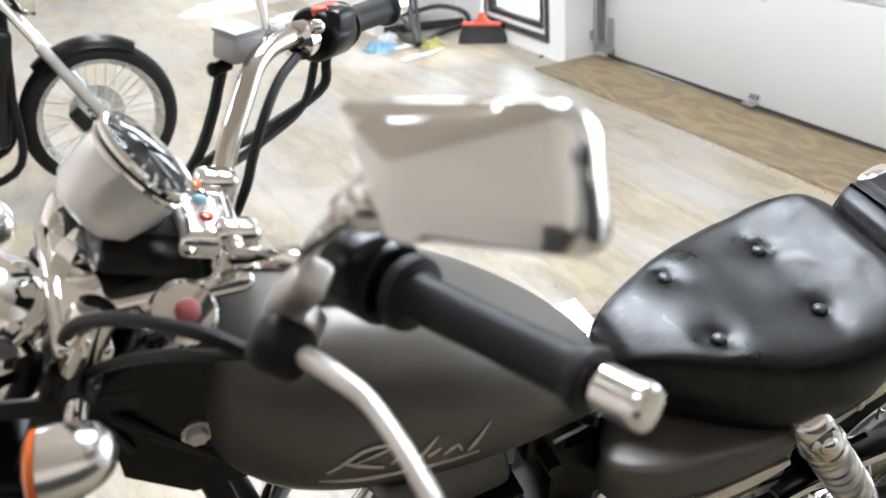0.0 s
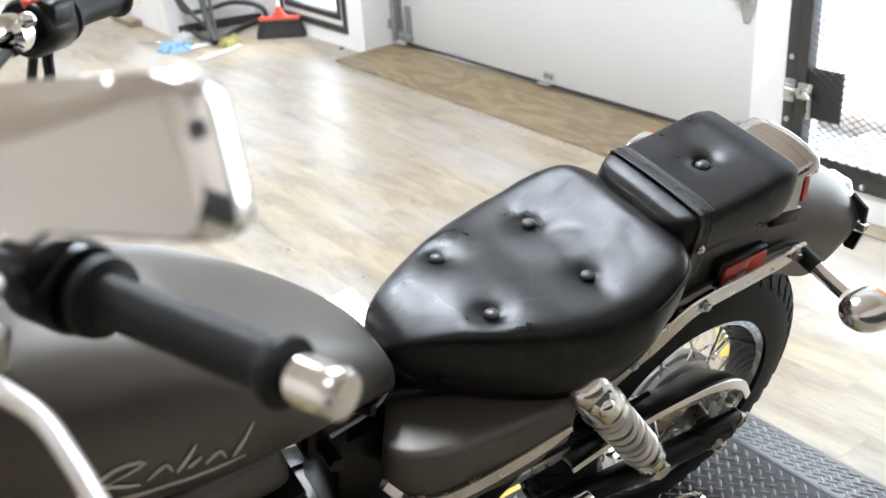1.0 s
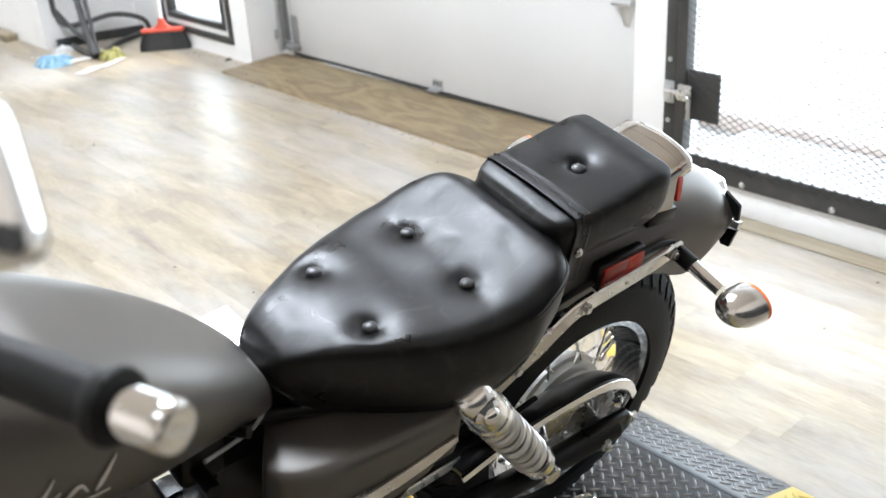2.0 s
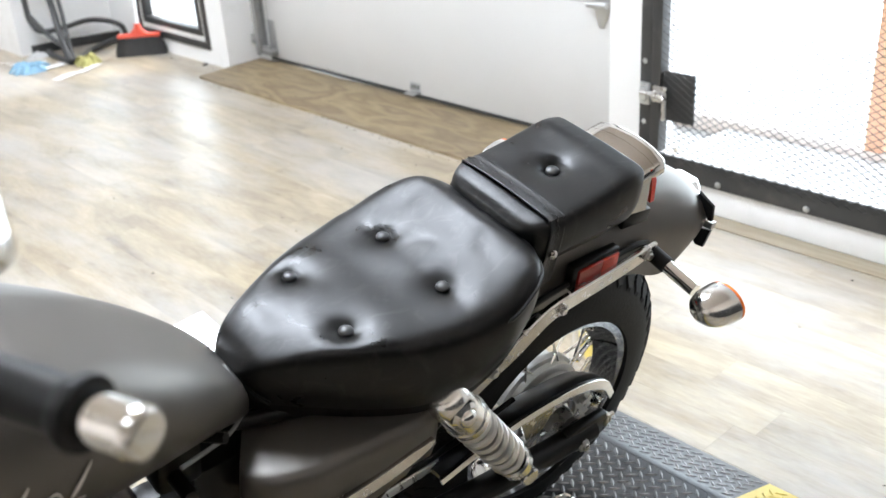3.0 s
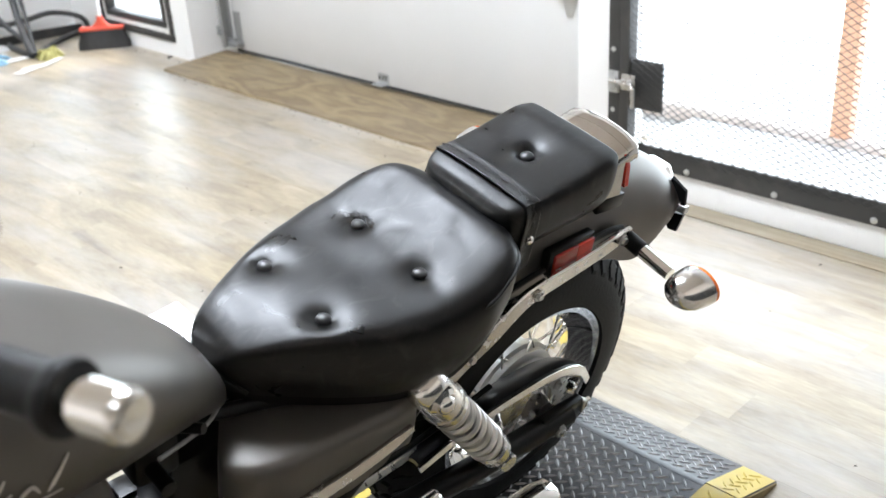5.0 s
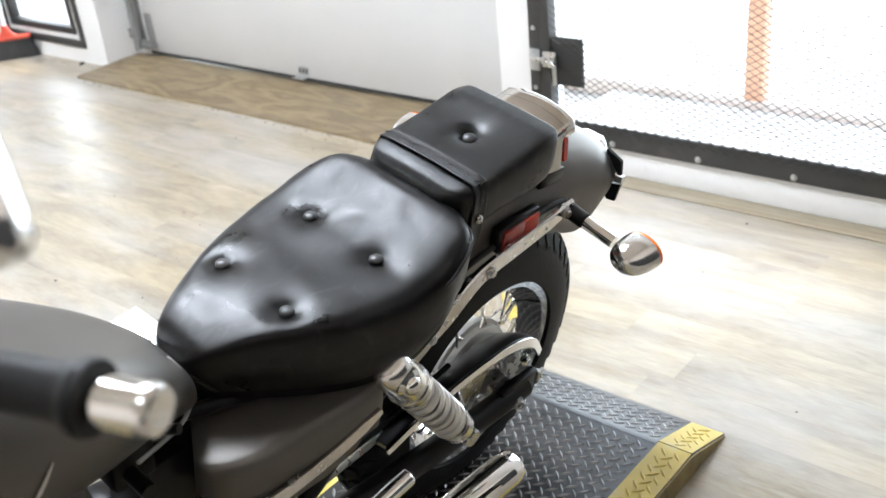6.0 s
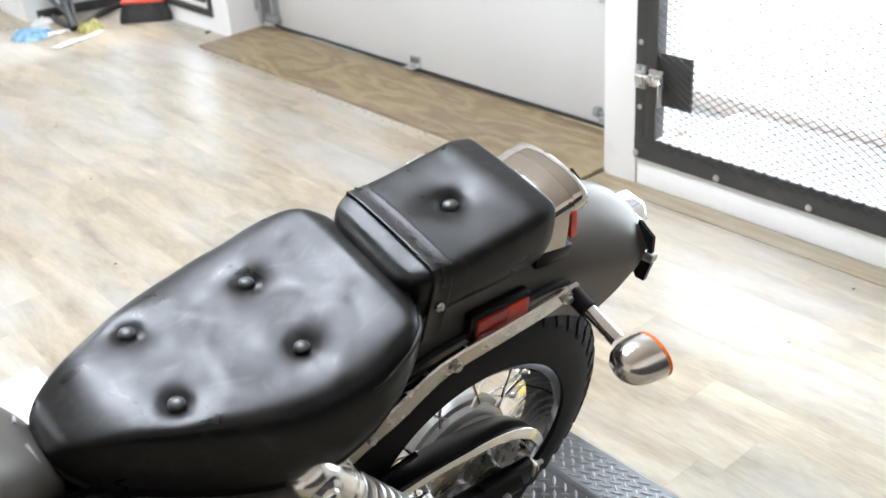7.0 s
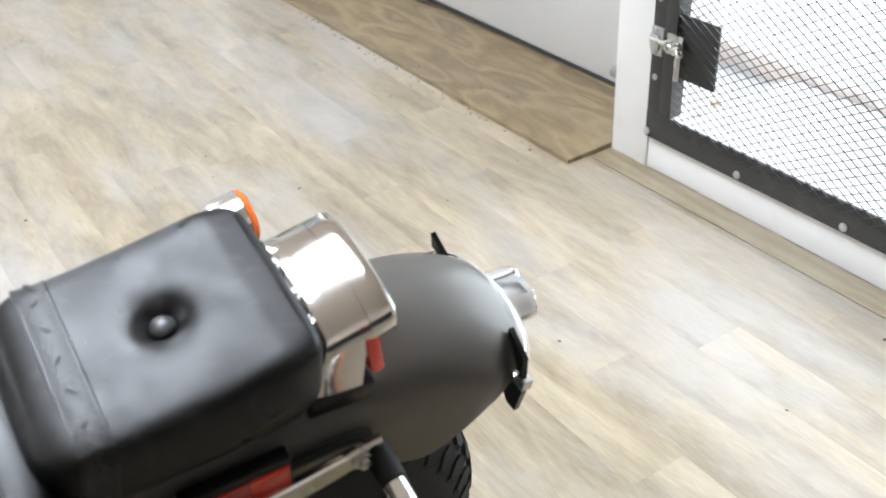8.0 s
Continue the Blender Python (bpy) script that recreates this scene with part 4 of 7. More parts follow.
for x, k, dz in ((0.5775, 1.0, -0.0014), (0.592, 0.995, 0.002), (0.602, 0.985, 0.0042), (0.607, 0.972, 0.003), (0.6095, 0.96, -0.003)):
    rings.append([(x, y * k, z + dz) for y, z in ROOF] + [(x, y * k * 0.97, z + dz - 0.008) for y, z in ROOF[::-1]])
loft(bm, rings)
tail = bp("tail_light", bm, DULL_CHROME, label="chrome tail light cover", angle=42)
bm = bmesh.new()
rings = []
for x, k in ((0.5785, 1.0), (0.588, 1.0), (0.594, 0.97), (0.597, 0.9)):
    rings.append([(x + (0.838 - z) * 0.15, y * k, z) for y, z in ((-0.09, 0.843), (-0.088, 0.885), (-0.08, 0.911), (-0.05, 0.921), (0, 0.925), (0.05, 0.921), (0.08, 0.911), (0.088, 0.885), (0.09, 0.843))])
loft(bm, rings)
bp("lens", bm, RED_LENS, tail, "red tail light lens")
bm = bmesh.new()
box(bm, 0.076, 0.188, 0.03, Matrix.Translation((0.543, 0, 0.822)) @ pose(0, 0, 0, 0, 6, 0), 0.004)
bp("gasket", bm, BLACK_PAINT, tail, "black rubber gasket")
bm = bmesh.new()
box(bm, 0.02, 0.15, 0.07, Matrix.Translation((0.52, 0, 0.88)), 0.004)
bp("back_plate", bm, BLACK_PAINT, tail)
for y, z in ((-0.05, 0.917), (-0.02, 0.926), (0.03, 0.922)):
    bm = bmesh.new()
    bolt_head(bm, (0.522, y, z - 0.004), (0, 0, 1), 0.005, 0.008)
    bp("bolt", bm, STEEL, tail)

# licence plate carrier and lamp behind the fender
bm = bmesh.new()
strap(bm, [(0.807, 0, 0.748), (0.812, 0, 0.71), (0.81, 0, 0.665)], [0.045, 0.045, 0.04], 0.005, (1, 0, 0.1))
plate = bp("plate_carrier", bm, BLACK_PAINT, label="black licence plate carrier")
for s in (-1, 1):
    for vs in ([(0.07, 0.787), (0.111, 0.777), (0.117, 0.746), (0.07, 0.733)], [(0.066, 0.706), (0.122, 0.727), (0.116, 0.683), (0.096, 0.677)]):
        if s > 0:
            if vs[0][1] < 0.75:
                continue
            vs = [(0.07, 0.772), (0.104, 0.791), (0.099, 0.772), (0.07, 0.762)]
        bm = bmesh.new()
        loft(bm, [[(x + 0.12 * (0.07 - y), s * y, z) for y, z in vs] for x in (0.774, 0.781)])
        bp("wing", bm, BLACK_PAINT, plate)
    if s > 0:
        continue
    bm = bmesh.new()
    loft(bm, [[(x + 0.12 * (0.07 - y), s * y, z) for y, z in ((0.066, 0.732), (0.122, 0.744), (0.122, 0.729), (0.066, 0.717))] for x in (0.774, 0.7875)])
    bp("bracket", bm, STEEL, plate)
bm = bmesh.new()
loft(bm, [[(x, y, z - 0.12 * (x - 0.8)) for y, z in ((-0.034 * k, 0.736), (-0.033 * k, 0.742), (-0.016 * k, 0.762), (-0.012 * k, 0.764), (0.034 * k, 0.764), (0.038 * k, 0.762), (0.046 * k, 0.742), (0.046 * k, 0.736))] for x, k in ((0.8, 1.0), (0.846, 0.98), (0.853, 0.94), (0.856, 0.86))])
bp("plate_lamp", bm, CHROME, plate, "chrome licence plate lamp cover")

# fender rails
RAIL = [(0.055, 0.652), (0.1, 0.664), (0.158, 0.69), (0.205, 0.706), (0.245, 0.728), (0.285, 0.747), (0.33, 0.754), (0.4, 0.757), (0.5, 0.763), (0.572, 0.772)]
for s in (-1, 1):
    bm = bmesh.new()
    pts = smooth_line([(x, s * (0.149 - 0.02 * (x - 0.05) / 0.5), z) for x, z in RAIL], 40)
    strap(bm, pts, list(np.interp(np.linspace(0, 1, 40), [0, 0.1, 0.35, 0.9, 1], [0.02, 0.024, 0.02, 0.016, 0.01])), 0.012, (0, s, 0))
    rail = bp("fender_rail", bm, RAIL_METAL, label="polished fender rail", angle=30)
    for x, z in ((0.158, 0.692), (0.312, 0.751), (0.545, 0.766)):
        bm = bmesh.new()
        y = s * (0.149 - 0.02 * (x - 0.05) / 0.5 + 0.007)
        bolt_head(bm, (x, y, z), (0, s, 0), 0.0075, 0.009)
        bp("bolt", bm, STEEL, rail)

# inner guard below the fender
bm = bmesh.new()
tube(bm, [(0.2, -0.114, 0.722), (0.25, -0.115, 0.75), (0.3, -0.115, 0.763), (0.4, -0.115, 0.772), (0.47, -0.115, 0.78), (0.53, -0.115, 0.781), (0.565, -0.115, 0.774)], 0.006, 8, 24)
bp("fender_trim", bm, RUBBER, fender)

# side reflectors on the fender
for s in (-1, 1):
    bm = bmesh.new()
    m = Matrix.Translation((0.412, s * 0.114, 0.782)) @ pose(0, 0, 0, 0, -1, 0)
    box(bm, 0.118, 0.02, 0.052, m, 0.005)
    base = bp("reflector", bm, BLACK_PAINT, label="side reflector in a black housing")
    # One lens in two reds: its uneven reflected light is put into the colour.
    for dx, w, mat in ((-0.018, 0.058, SHADED_RED_LENS), (0.033, 0.04, RED_LENS)):
        bm = bmesh.new()
        box(bm, w + 0.003, 0.008, 0.038, m @ Matrix.Translation((dx, s * 0.011, -0.002)), 0.003)
        bp("lens", bm, mat, base)


def signal(root, tip, lens_axis, label):
    """A turn signal: black sleeve, chrome stalk, bullet-shaped chrome shell and amber lens."""
    root, tip, ax = Vector(root), Vector(tip), Vector(lens_axis).normalized()
    d = (tip - root).normalized()
    bm = bmesh.new()
    m1 = root + (tip - root) * 0.34
    rod(bm, root, m1, 0.016, 14, 0.003)
    sleeve = bp("turn_signal", bm, RUBBER, label=label)
    bm = bmesh.new()
    rod(bm, m1, root + (tip - root) * 0.78, 0.0135, 14)
    bp("stalk", bm, CHROME, sleeve)
    c = tip + d * 0.012
    side = d.cross(ax).normalized()
    bm = bmesh.new()
    rings = []
    for h, r in ((-0.042, 0.005), (-0.0405, 0.013), (-0.036, 0.0225), (-0.027, 0.031), (-0.012, 0.037), (0.01, 0.04), (0.024, 0.04)):
        rings.append([c + ax * h + (d * math.cos(q) * r * 1.05 + side * math.sin(q) * r * 0.86) for q in (2 * math.pi * j / 24 for j in range(24))])
    loft(bm, rings)
    bp("shell", bm, SATIN_CHROME, sleeve, "chrome signal shell")
    bm = bmesh.new()
    rings = []
    for h, r in ((0.0245, 0.04), (0.031, 0.0395), (0.0345, 0.035), (0.0365, 0.022), (0.037, 0.006)):
        rings.append([c + ax * h + (d * math.cos(q) * r * 1.05 + side * math.sin(q) * r * 0.86) for q in (2 * math.pi * j / 24 for j in range(24))])
    loft(bm, rings)
    bp("lens", bm, AMBER_LENS, sleeve, "amber signal lens")


signal((0.565, -0.12, 0.762), (0.565, -0.27, 0.74), (1, -0.1, 0.05), "rear turn signal with black sleeve")
signal((0.565, 0.12, 0.762), (0.565, 0.27, 0.74), (1, 0.1, 0.05), "rear turn signal with black sleeve")


# wheels
def wheel(name, c, R, W, rim_r, spokes, label):
    c = Vector(c)
    m = Matrix.Translation(c) @ pose(0, 0, 0, 90, 0, 0)
    bm = bmesh.new()
    lathe(bm, [(0.014, -0.1), (0.04, -0.1), (0.045, -0.07), (0.075, -0.065), (0.078, -0.04), (0.05, -0.03), (0.048, 0.03), (0.09, 0.035), (0.095, 0.075), (0.03, 0.08), (0.014, 0.1), (0, 0.1)], m, 40)
    lathe(bm, [(0, -0.1), (0.014, -0.1)], m, 40)
    hub = bp(name, bm, ALLOY, label=label)
    bm = bmesh.new()
    prof = []
    for i in range(25):
        q = math.pi * i / 24
        prof.append((rim_r + 0.01 + (R - rim_r - 0.012) * max(math.sin(q), -0.1) ** (0.8 if math.sin(q) > 0 else 1), -math.cos(q) * W / 2))
    lathe(bm, prof + [prof[0]], m, 96)
    tyre = bp("tyre", bm, TYRE, hub, "black road tyre")
    # tread: staggered blocks round the crown
    bm = bmesh.new()
    n = 46
    for row, (off, half, crown) in enumerate(((-0.36, 0.075, 0.8), (-0.19, 0.08, 0.955), (0.0, 0.09, 0.995), (0.19, 0.08, 0.955), (0.36, 0.075, 0.8))):
        for i in range(n):
            a = 2 * math.pi * (i + 0.5 * (row % 2)) / n
            da = math.pi / n * 0.84
            w0, w1 = (off - half) * W, (off + half) * W

            def rad(w):
                e = min(abs(w) / (W / 2), 0.999)
                return rim_r + 0.01 + (R - rim_r - 0.012) * (1 - e * e) ** 0.4
            vs = []
            for lift in (-0.004, 0.0075):
                g = 1.0 if lift < 0 else 0.9
                for aa, ww in ((a - da * g, off * W), (a - da * 0.45 * g, w0 + (1 - g) * 0.01), (a + da * 0.45 * g, w0 + (1 - g) * 0.01), (a + da * g, off * W), (a + da * 0.45 * g, w1 - (1 - g) * 0.01), (a - da * 0.45 * g, w1 - (1 - g) * 0.01)):
                    r = rad(ww) + lift
                    vs.append(bm.verts.new(m @ Vector((r * math.cos(aa), r * math.sin(aa), ww))))
            for k in range(6):
                bm.faces.new((vs[k], vs[(k + 1) % 6], vs[6 + (k + 1) % 6], vs[6 + k]))
            bm.faces.new(vs[6:])
    bp("tread", bm, TYRE, hub, angle=20)["kind"] = "stuff"
    bm = bmesh.new()
    f = W * 0.455
    lathe(bm, [(rim_r + 0.008, -f), (rim_r + 0.012, -f + 0.006), (rim_r - 0.004, -f + 0.011), (rim_r - 0.014, -f * 0.55), (rim_r - 0.03, -f * 0.3), (rim_r - 0.03, f * 0.3), (rim_r - 0.014, f * 0.55), (rim_r - 0.004, f - 0.011), (rim_r + 0.012, f - 0.006), (rim_r + 0.008, f),
              (rim_r - 0.008, f - 0.004), (rim_r - 0.02, f * 0.6), (rim_r - 0.038, f * 0.3), (rim_r - 0.038, -f * 0.3), (rim_r - 0.02, -f * 0.6), (rim_r - 0.008, -f + 0.004), (rim_r + 0.008, -f)], m, 72)
    bp("rim", bm, CHROME, hub, "chrome spoked rim")
    shared = None
    for i in range(spokes):
        s = -1 if i % 2 else 1
        lean = radians(34) * (1 if (i // 2) % 2 else -1)
        if shared is None:
            shared = {}
        key = (s, lean)
        if key not in shared:
            bm = bmesh.new()
            hr = 0.072
            a, b = Vector((hr * math.cos(lean), hr * math.sin(lean), s * 0.045)), Vector((rim_r - 0.03, 0, s * 0.012))
            rod(bm, a, b, 0.0031, 6)
            rod(bm, b - (b - a).normalized() * 0.018, b, 0.005, 6)
            ob = bp("spoke", bm, CHROME, hub)
            shared[key] = ob.data
        else:
            ob = new("spoke", shared[key])
            ob.parent = hub
        ob.matrix_basis = Matrix.Translation(c * K) @ pose(0, 0, 0, 90, 0, 0) @ pose(0, 0, 0, 0, 0, 360 * (i + 0.5) / spokes)
    return hub


rear = wheel("rear_wheel", (0.455, 0, 0.352), 0.352, 0.152, 0.217, 36, "spoked rear wheel with a chrome rim")
front = wheel("front_wheel", (-1.3, 0, 0.352), 0.352, 0.1, 0.265, 36, "spoked front wheel with a chrome rim")
# sprocket and drum
bm = bmesh.new()
m = Matrix.Translation((0.455, -0.092, 0.352)) @ pose(0, 0, 0, 90, 0, 0)
rows = []
for z in (-0.004, 0.004):
    rows.append([bm.verts.new(m @ Vector(((0.104 if i % 2 else 0.094) * math.cos(math.pi * i / 36), (0.104 if i % 2 else 0.094) * math.sin(math.pi * i / 36), z))) for i in range(72)])
    rows.append([bm.verts.new(m @ Vector((0.05 * math.cos(math.pi * i / 36), 0.05 * math.sin(math.pi * i / 36), z))) for i in range(72)])
for a, b in ((0, 2), (2, 3), (3, 1), (1, 0)):
    for i in range(72):
        j = (i + 1) % 72
        bm.faces.new((rows[a][i], rows[a][j], rows[b][j], rows[b][i]))
for i in range(5):
    q = 2 * math.pi * i / 5 + 0.4
    bolt_head(bm, m @ Vector((0.068 * math.cos(q), 0.068 * math.sin(q), 0.004)), (0, -1, 0), 0.008, 0.012)
lathe(bm, [(0, 0.03), (0.03, 0.03), (0.034, 0.0), (0.052, -0.01)], m, 28)
bp("sprocket", bm, STEEL, rear, "steel rear sprocket")
bm = bmesh.new()
lathe(bm, [(0.03, 0.06), (0.07, 0.058), (0.098, 0.05), (0.104, 0.044), (0.104, 0.03), (0.112, 0.026), (0.112, 0.012), (0.098, 0.008), (0.096, -0.03), (0.03, -0.034)], Matrix.Translation((0.455, 0, 0.352)) @ pose(0, 0, 0, 90, 0, 0), 48)
bp("brake_drum", bm, ALLOY, rear, "cast alloy brake drum")
bm = bmesh.new()
for s in (1, -1):
    pts = [(0.455, -0.092, 0.352 + s * 0.102), (0.2, -0.094, 0.36 + s * 0.085), (-0.08, -0.096, 0.37 + s * 0.06)]
    tube(bm, pts, 0.008, 6, 24)
bp("chain", bm, STEEL, label="drive chain")
bm = bmesh.new()
tube(bm, [(-0.02, -0.094, 0.452), (0.15, -0.094, 0.468), (0.3, -0.094, 0.5)], 0.006, 6, 12)
bp("chain_cover_lip", bm, BLACK_PAINT)

# chain guard: a long curved cover over the chain, black on top with a polished side
bm = bmesh.new()
GUARD = [(0.1, 0.45), (0.2, 0.476), (0.3, 0.489), (0.4, 0.489), (0.48, 0.477), (0.535, 0.448), (0.568, 0.402)]
rings = []
for i, p in enumerate(smooth_line([(x, 0, z) for x, z in GUARD], 30)):
    rings.append([(p.x, -0.07, p.z - 0.032), (p.x, -0.07, p.z - 0.024), (p.x, -0.09, p.z - 0.01), (p.x, -0.112, p.z), (p.x, -0.126, p.z), (p.x, -0.126, p.z - 0.008), (p.x, -0.112, p.z - 0.01), (p.x, -0.09, p.z - 0.018)])
loft(bm, rings)
guard = bp("chain_guard", bm, BLACK_PAINT, label="black chain guard with a polished edge")
bm = bmesh.new()
pts = smooth_line([(x, -0.131, z - 0.012) for x, z in GUARD], 30)
strap(bm, pts, list(np.interp(np.linspace(0, 1, 30), [0, 0.5, 0.8, 1], [0.006, 0.007, 0.011, 0.009])), 0.005, (0, 1, -0.4))
bp("guard_edge", bm, SATIN_CHROME, guard, "polished guard edge")
bm = bmesh.new()
vs = [(0.295, 0.462), (0.388, 0.476), (0.366, 0.415), (0.322, 0.4)]
loft(bm, [[(x, y, z) for x, z in vs] for y in (-0.13, -0.124)])
bp("guard_bracket", bm, RAIL_METAL, guard)

# swing arm
for s in (-1, 1):
    bm = bmesh.new()
    tube(bm, [(-0.2, s * 0.13, 0.4), (0.1, s * 0.142, 0.372), (0.35, s * 0.145, 0.352), (0.5, s * 0.145, 0.348)], 0.026, 12, 16)
    box(bm, 0.12, 0.022, 0.062, Matrix.Translation((0.475, s * 0.145, 0.35)), 0.006)
    arm = bp("swing_arm", bm, BLACK_PAINT, label="black tubular swing arm")
    bm = bmesh.new()
    bolt_head(bm, (0.455, s * 0.157, 0.345), (0, s, 0), 0.015, 0.018)
    rod(bm, (0.455, s * 0.157, 0.345), (0.455, s * 0.182, 0.345), 0.008, 12, 0.002)
    bp("axle_nut", bm, STEEL, arm)
    bm = bmesh.new()
    rod(bm, (0.5, s * 0.15, 0.358), (0.562, s * 0.15, 0.358), 0.005, 8)
    box(bm, 0.01, 0.028, 0.034, Matrix.Translation((0.536, s * 0.146, 0.356)), 0.003)
    bolt_head(bm, (0.541, s * 0.15, 0.358), (1, 0, 0), 0.008, 0.01)
    bp("chain_adjuster", bm, STEEL, arm)

# shock absorbers
for s in (-1, 1):
    top, low = Vector((0.038, s * 0.165, 0.717)), Vector((0.274, s * 0.165, 0.393))
    d = (low - top).normalized()
    L_ = (low - top).length
    bm = bmesh.new()
    lathe(bm, [(0, -0.014), (0.014, -0.0135), (0.025, -0.01), (0.032, -0.002), (0.0355, 0.01), (0.0365, 0.06), (0.0365, 0.088), (0.039, 0.091), (0.039, 0.106), (0.031, 0.11), (0.018, 0.111)], aim(top, low), 32)
    cap = bp("shock_absorber", bm, SATIN_CHROME, label="chrome rear shock absorber")
    bm = bmesh.new()
    eye = top + d * 0.03
    rod(bm, eye + Vector((0, -s * 0.06, 0)), eye + Vector((0, s * 0.04, 0)), 0.026, 28, 0.006)
    dome(bm, eye + Vector((0, s * 0.04, 0)), 0.017, (0, s, 0), 0.75, 20)
    bp("top_mount", bm, CHROME, cap)
    bm = bmesh.new()
    side = d.cross(Vector((0, 1, 0))).normalized()
    other = d.cross(side)
    turns, n, r0 = 7.0, 190, 0.0295
    tube(bm, [top + d * (0.115 + 0.218 * i / n) + (side * math.cos(2 * math.pi * turns * i / n) + other * math.sin(2 * math.pi * turns * i / n)) * r0 for i in range(n + 1)], 0.0078, 8)
    bp("spring", bm, ZINC, cap, "chrome coil spring")
    bm = bmesh.new()
    rod(bm, top + d * 0.065, top + d * 0.3, 0.016, 16)
    bp("damper_rod", bm, BLACK_PAINT, cap)
    bm = bmesh.new()
    rod(bm, top + d * 0.336, top + d * 0.366, 0.035, 24, 0.004)
    rod(bm, top + d * 0.36, top + d * 0.39, 0.022, 16)
    rod(bm, low + Vector((0, -0.03, 0)), low + Vector((0, 0.03, 0)), 0.02, 16, 0.003)
    bp("damper_body", bm, SATIN_CHROME, cap)

# side covers: a shelf below the seat with a rounded ridge, a polished strip and a tapering plate under it
for s in (-1, 1):
    bm = bmesh.new()
    SEC = [(0.04, 0.598), (0.15, 0.598), (0.172, 0.604), (0.181, 0.62), (0.183, 0.65), (0.182, 0.676), (0.1785, 0.691), (0.17, 0.7), (0.156, 0.7035), (0.115, 0.705), (0.04, 0.706)]
    sec = smooth_line([(y, z, 0) for y, z in SEC], 40)
    rings = []
    for x in np.linspace(0, 1, 40) ** 1.6 * 0.325 - 0.295:
        k = table((-0.295, -0.291, -0.28, -0.25, -0.19, -0.05, 0.015, 0.03), (0.42, 0.56, 0.72, 0.88, 0.98, 1.0, 0.97, 0.9), x)
        dz = table((-0.295, -0.2, -0.1, 0.0, 0.03), (0.008, 0.01, 0.004, -0.006, -0.012), x)
        slant = 0.05 * min(1.0, max(0.0, (-0.1 - x) / 0.16))
        ring = []
        for p in sec:
            y = 0.04 + (p.x - 0.04) * k
            ring.append((x + slant * max(0.0, (0.115 - y) / 0.075), s * y, 0.655 + (p.y - 0.655) * (0.8 + 0.2 * k) + dz))
        rings.append(ring)
    loft(bm, rings)
    cover = bp("side_cover", bm, GREY_PAINT, label="satin grey side cover", angle=50)
    bm = bmesh.new()
    line = smooth_line([(0.008, s * 0.184, 0.655), (-0.09, s * 0.187, 0.637), (-0.19, s * 0.186, 0.627), (-0.24, s * 0.178, 0.624), (-0.275, s * 0.158, 0.628), (-0.296, s * 0.125, 0.64)], 40)
    strap(bm, line, list(np.interp(np.linspace(0, 1, 40), [0, 0.08, 0.5, 1], [0.005, 0.0105, 0.011, 0.008])), 0.012, (0, s, 0.25))
    bp("trim", bm, RAIL_METAL, cover, "polished trim strip")
    bm = bmesh.new()
    vs = [(0.006, 0.645), (-0.2, 0.614), (-0.19, 0.584), (-0.1, 0.58), (-0.035, 0.596)]
    loft(bm, [[(x, s * y, z) for x, z in vs] for y in (0.17, 0.179)])
    plate_ = bp("lower_plate", bm, GREY_PAINT, cover, "grey plate with small unreadable marks")
    for i in range(7):
        bm = bmesh.new()
        x = -0.06 - 0.011 * i
        box(bm, 0.006, 0.002, 0.009, Matrix.Translation((x, s * 0.1795, 0.612 - 0.0016 * i)) @ pose(0, 0, 0, 0, -12, 0), 0.0005, 1)
        bp("mark", bm, BLACK_PAINT, plate_)

# tank
TX = (-0.84, -0.83, -0.8, -0.74, -0.66, -0.56, -0.46, -0.37, -0.3, -0.255, -0.235, -0.228)
TW = (0.03, 0.06, 0.1, 0.138, 0.156, 0.16, 0.148, 0.124, 0.096, 0.07, 0.045, 0.02)
TT = (0.99, 1.02, 1.045, 1.06, 1.06, 1.036, 0.985, 0.925, 0.868, 0.82, 0.785, 0.76)
TB = (0.9, 0.87, 0.84, 0.815, 0.8, 0.79, 0.785, 0.78, 0.765, 0.745, 0.735, 0.735)
TSEC = [(0.3, 0.0), (0.62, 0.02), (0.86, 0.12), (0.97, 0.3), (1.0, 0.5), (0.94, 0.72), (0.76, 0.9), (0.45, 0.985), (0.0, 1.0)]
tank = bp("fuel_tank", cushion(TX, TW, TT, TB, TSEC, [], n=70, m=44), GREY_PAINT, label="satin grey teardrop fuel tank", angle=60)
bm = bmesh.new()
lathe(bm, [(0, 0.016), (0.02, 0.016), (0.032, 0.012), (0.036, 0.004), (0.036, -0.01)], aim((-0.66, 0, 1.062), (-0.655, 0, 1.2)), 28)
bp("fuel_cap", bm, CHROME, tank)
for s in (-1, 1):
    bm = bmesh.new()
    tube(bm, [(-0.38, s * 0.118, 0.785), (-0.32, s * 0.094, 0.766), (-0.285, s * 0.078, 0.757), (-0.263, s * 0.069, 0.77), (-0.255, s * 0.061, 0.796), (-0.258, s * 0.044, 0.815), (-0.262, s * 0.02, 0.828)], 0.0032, 8, 30)
    bp("seam_lip", bm, GREY_PLASTIC, tank, "rolled seam lip at the tank's tail")
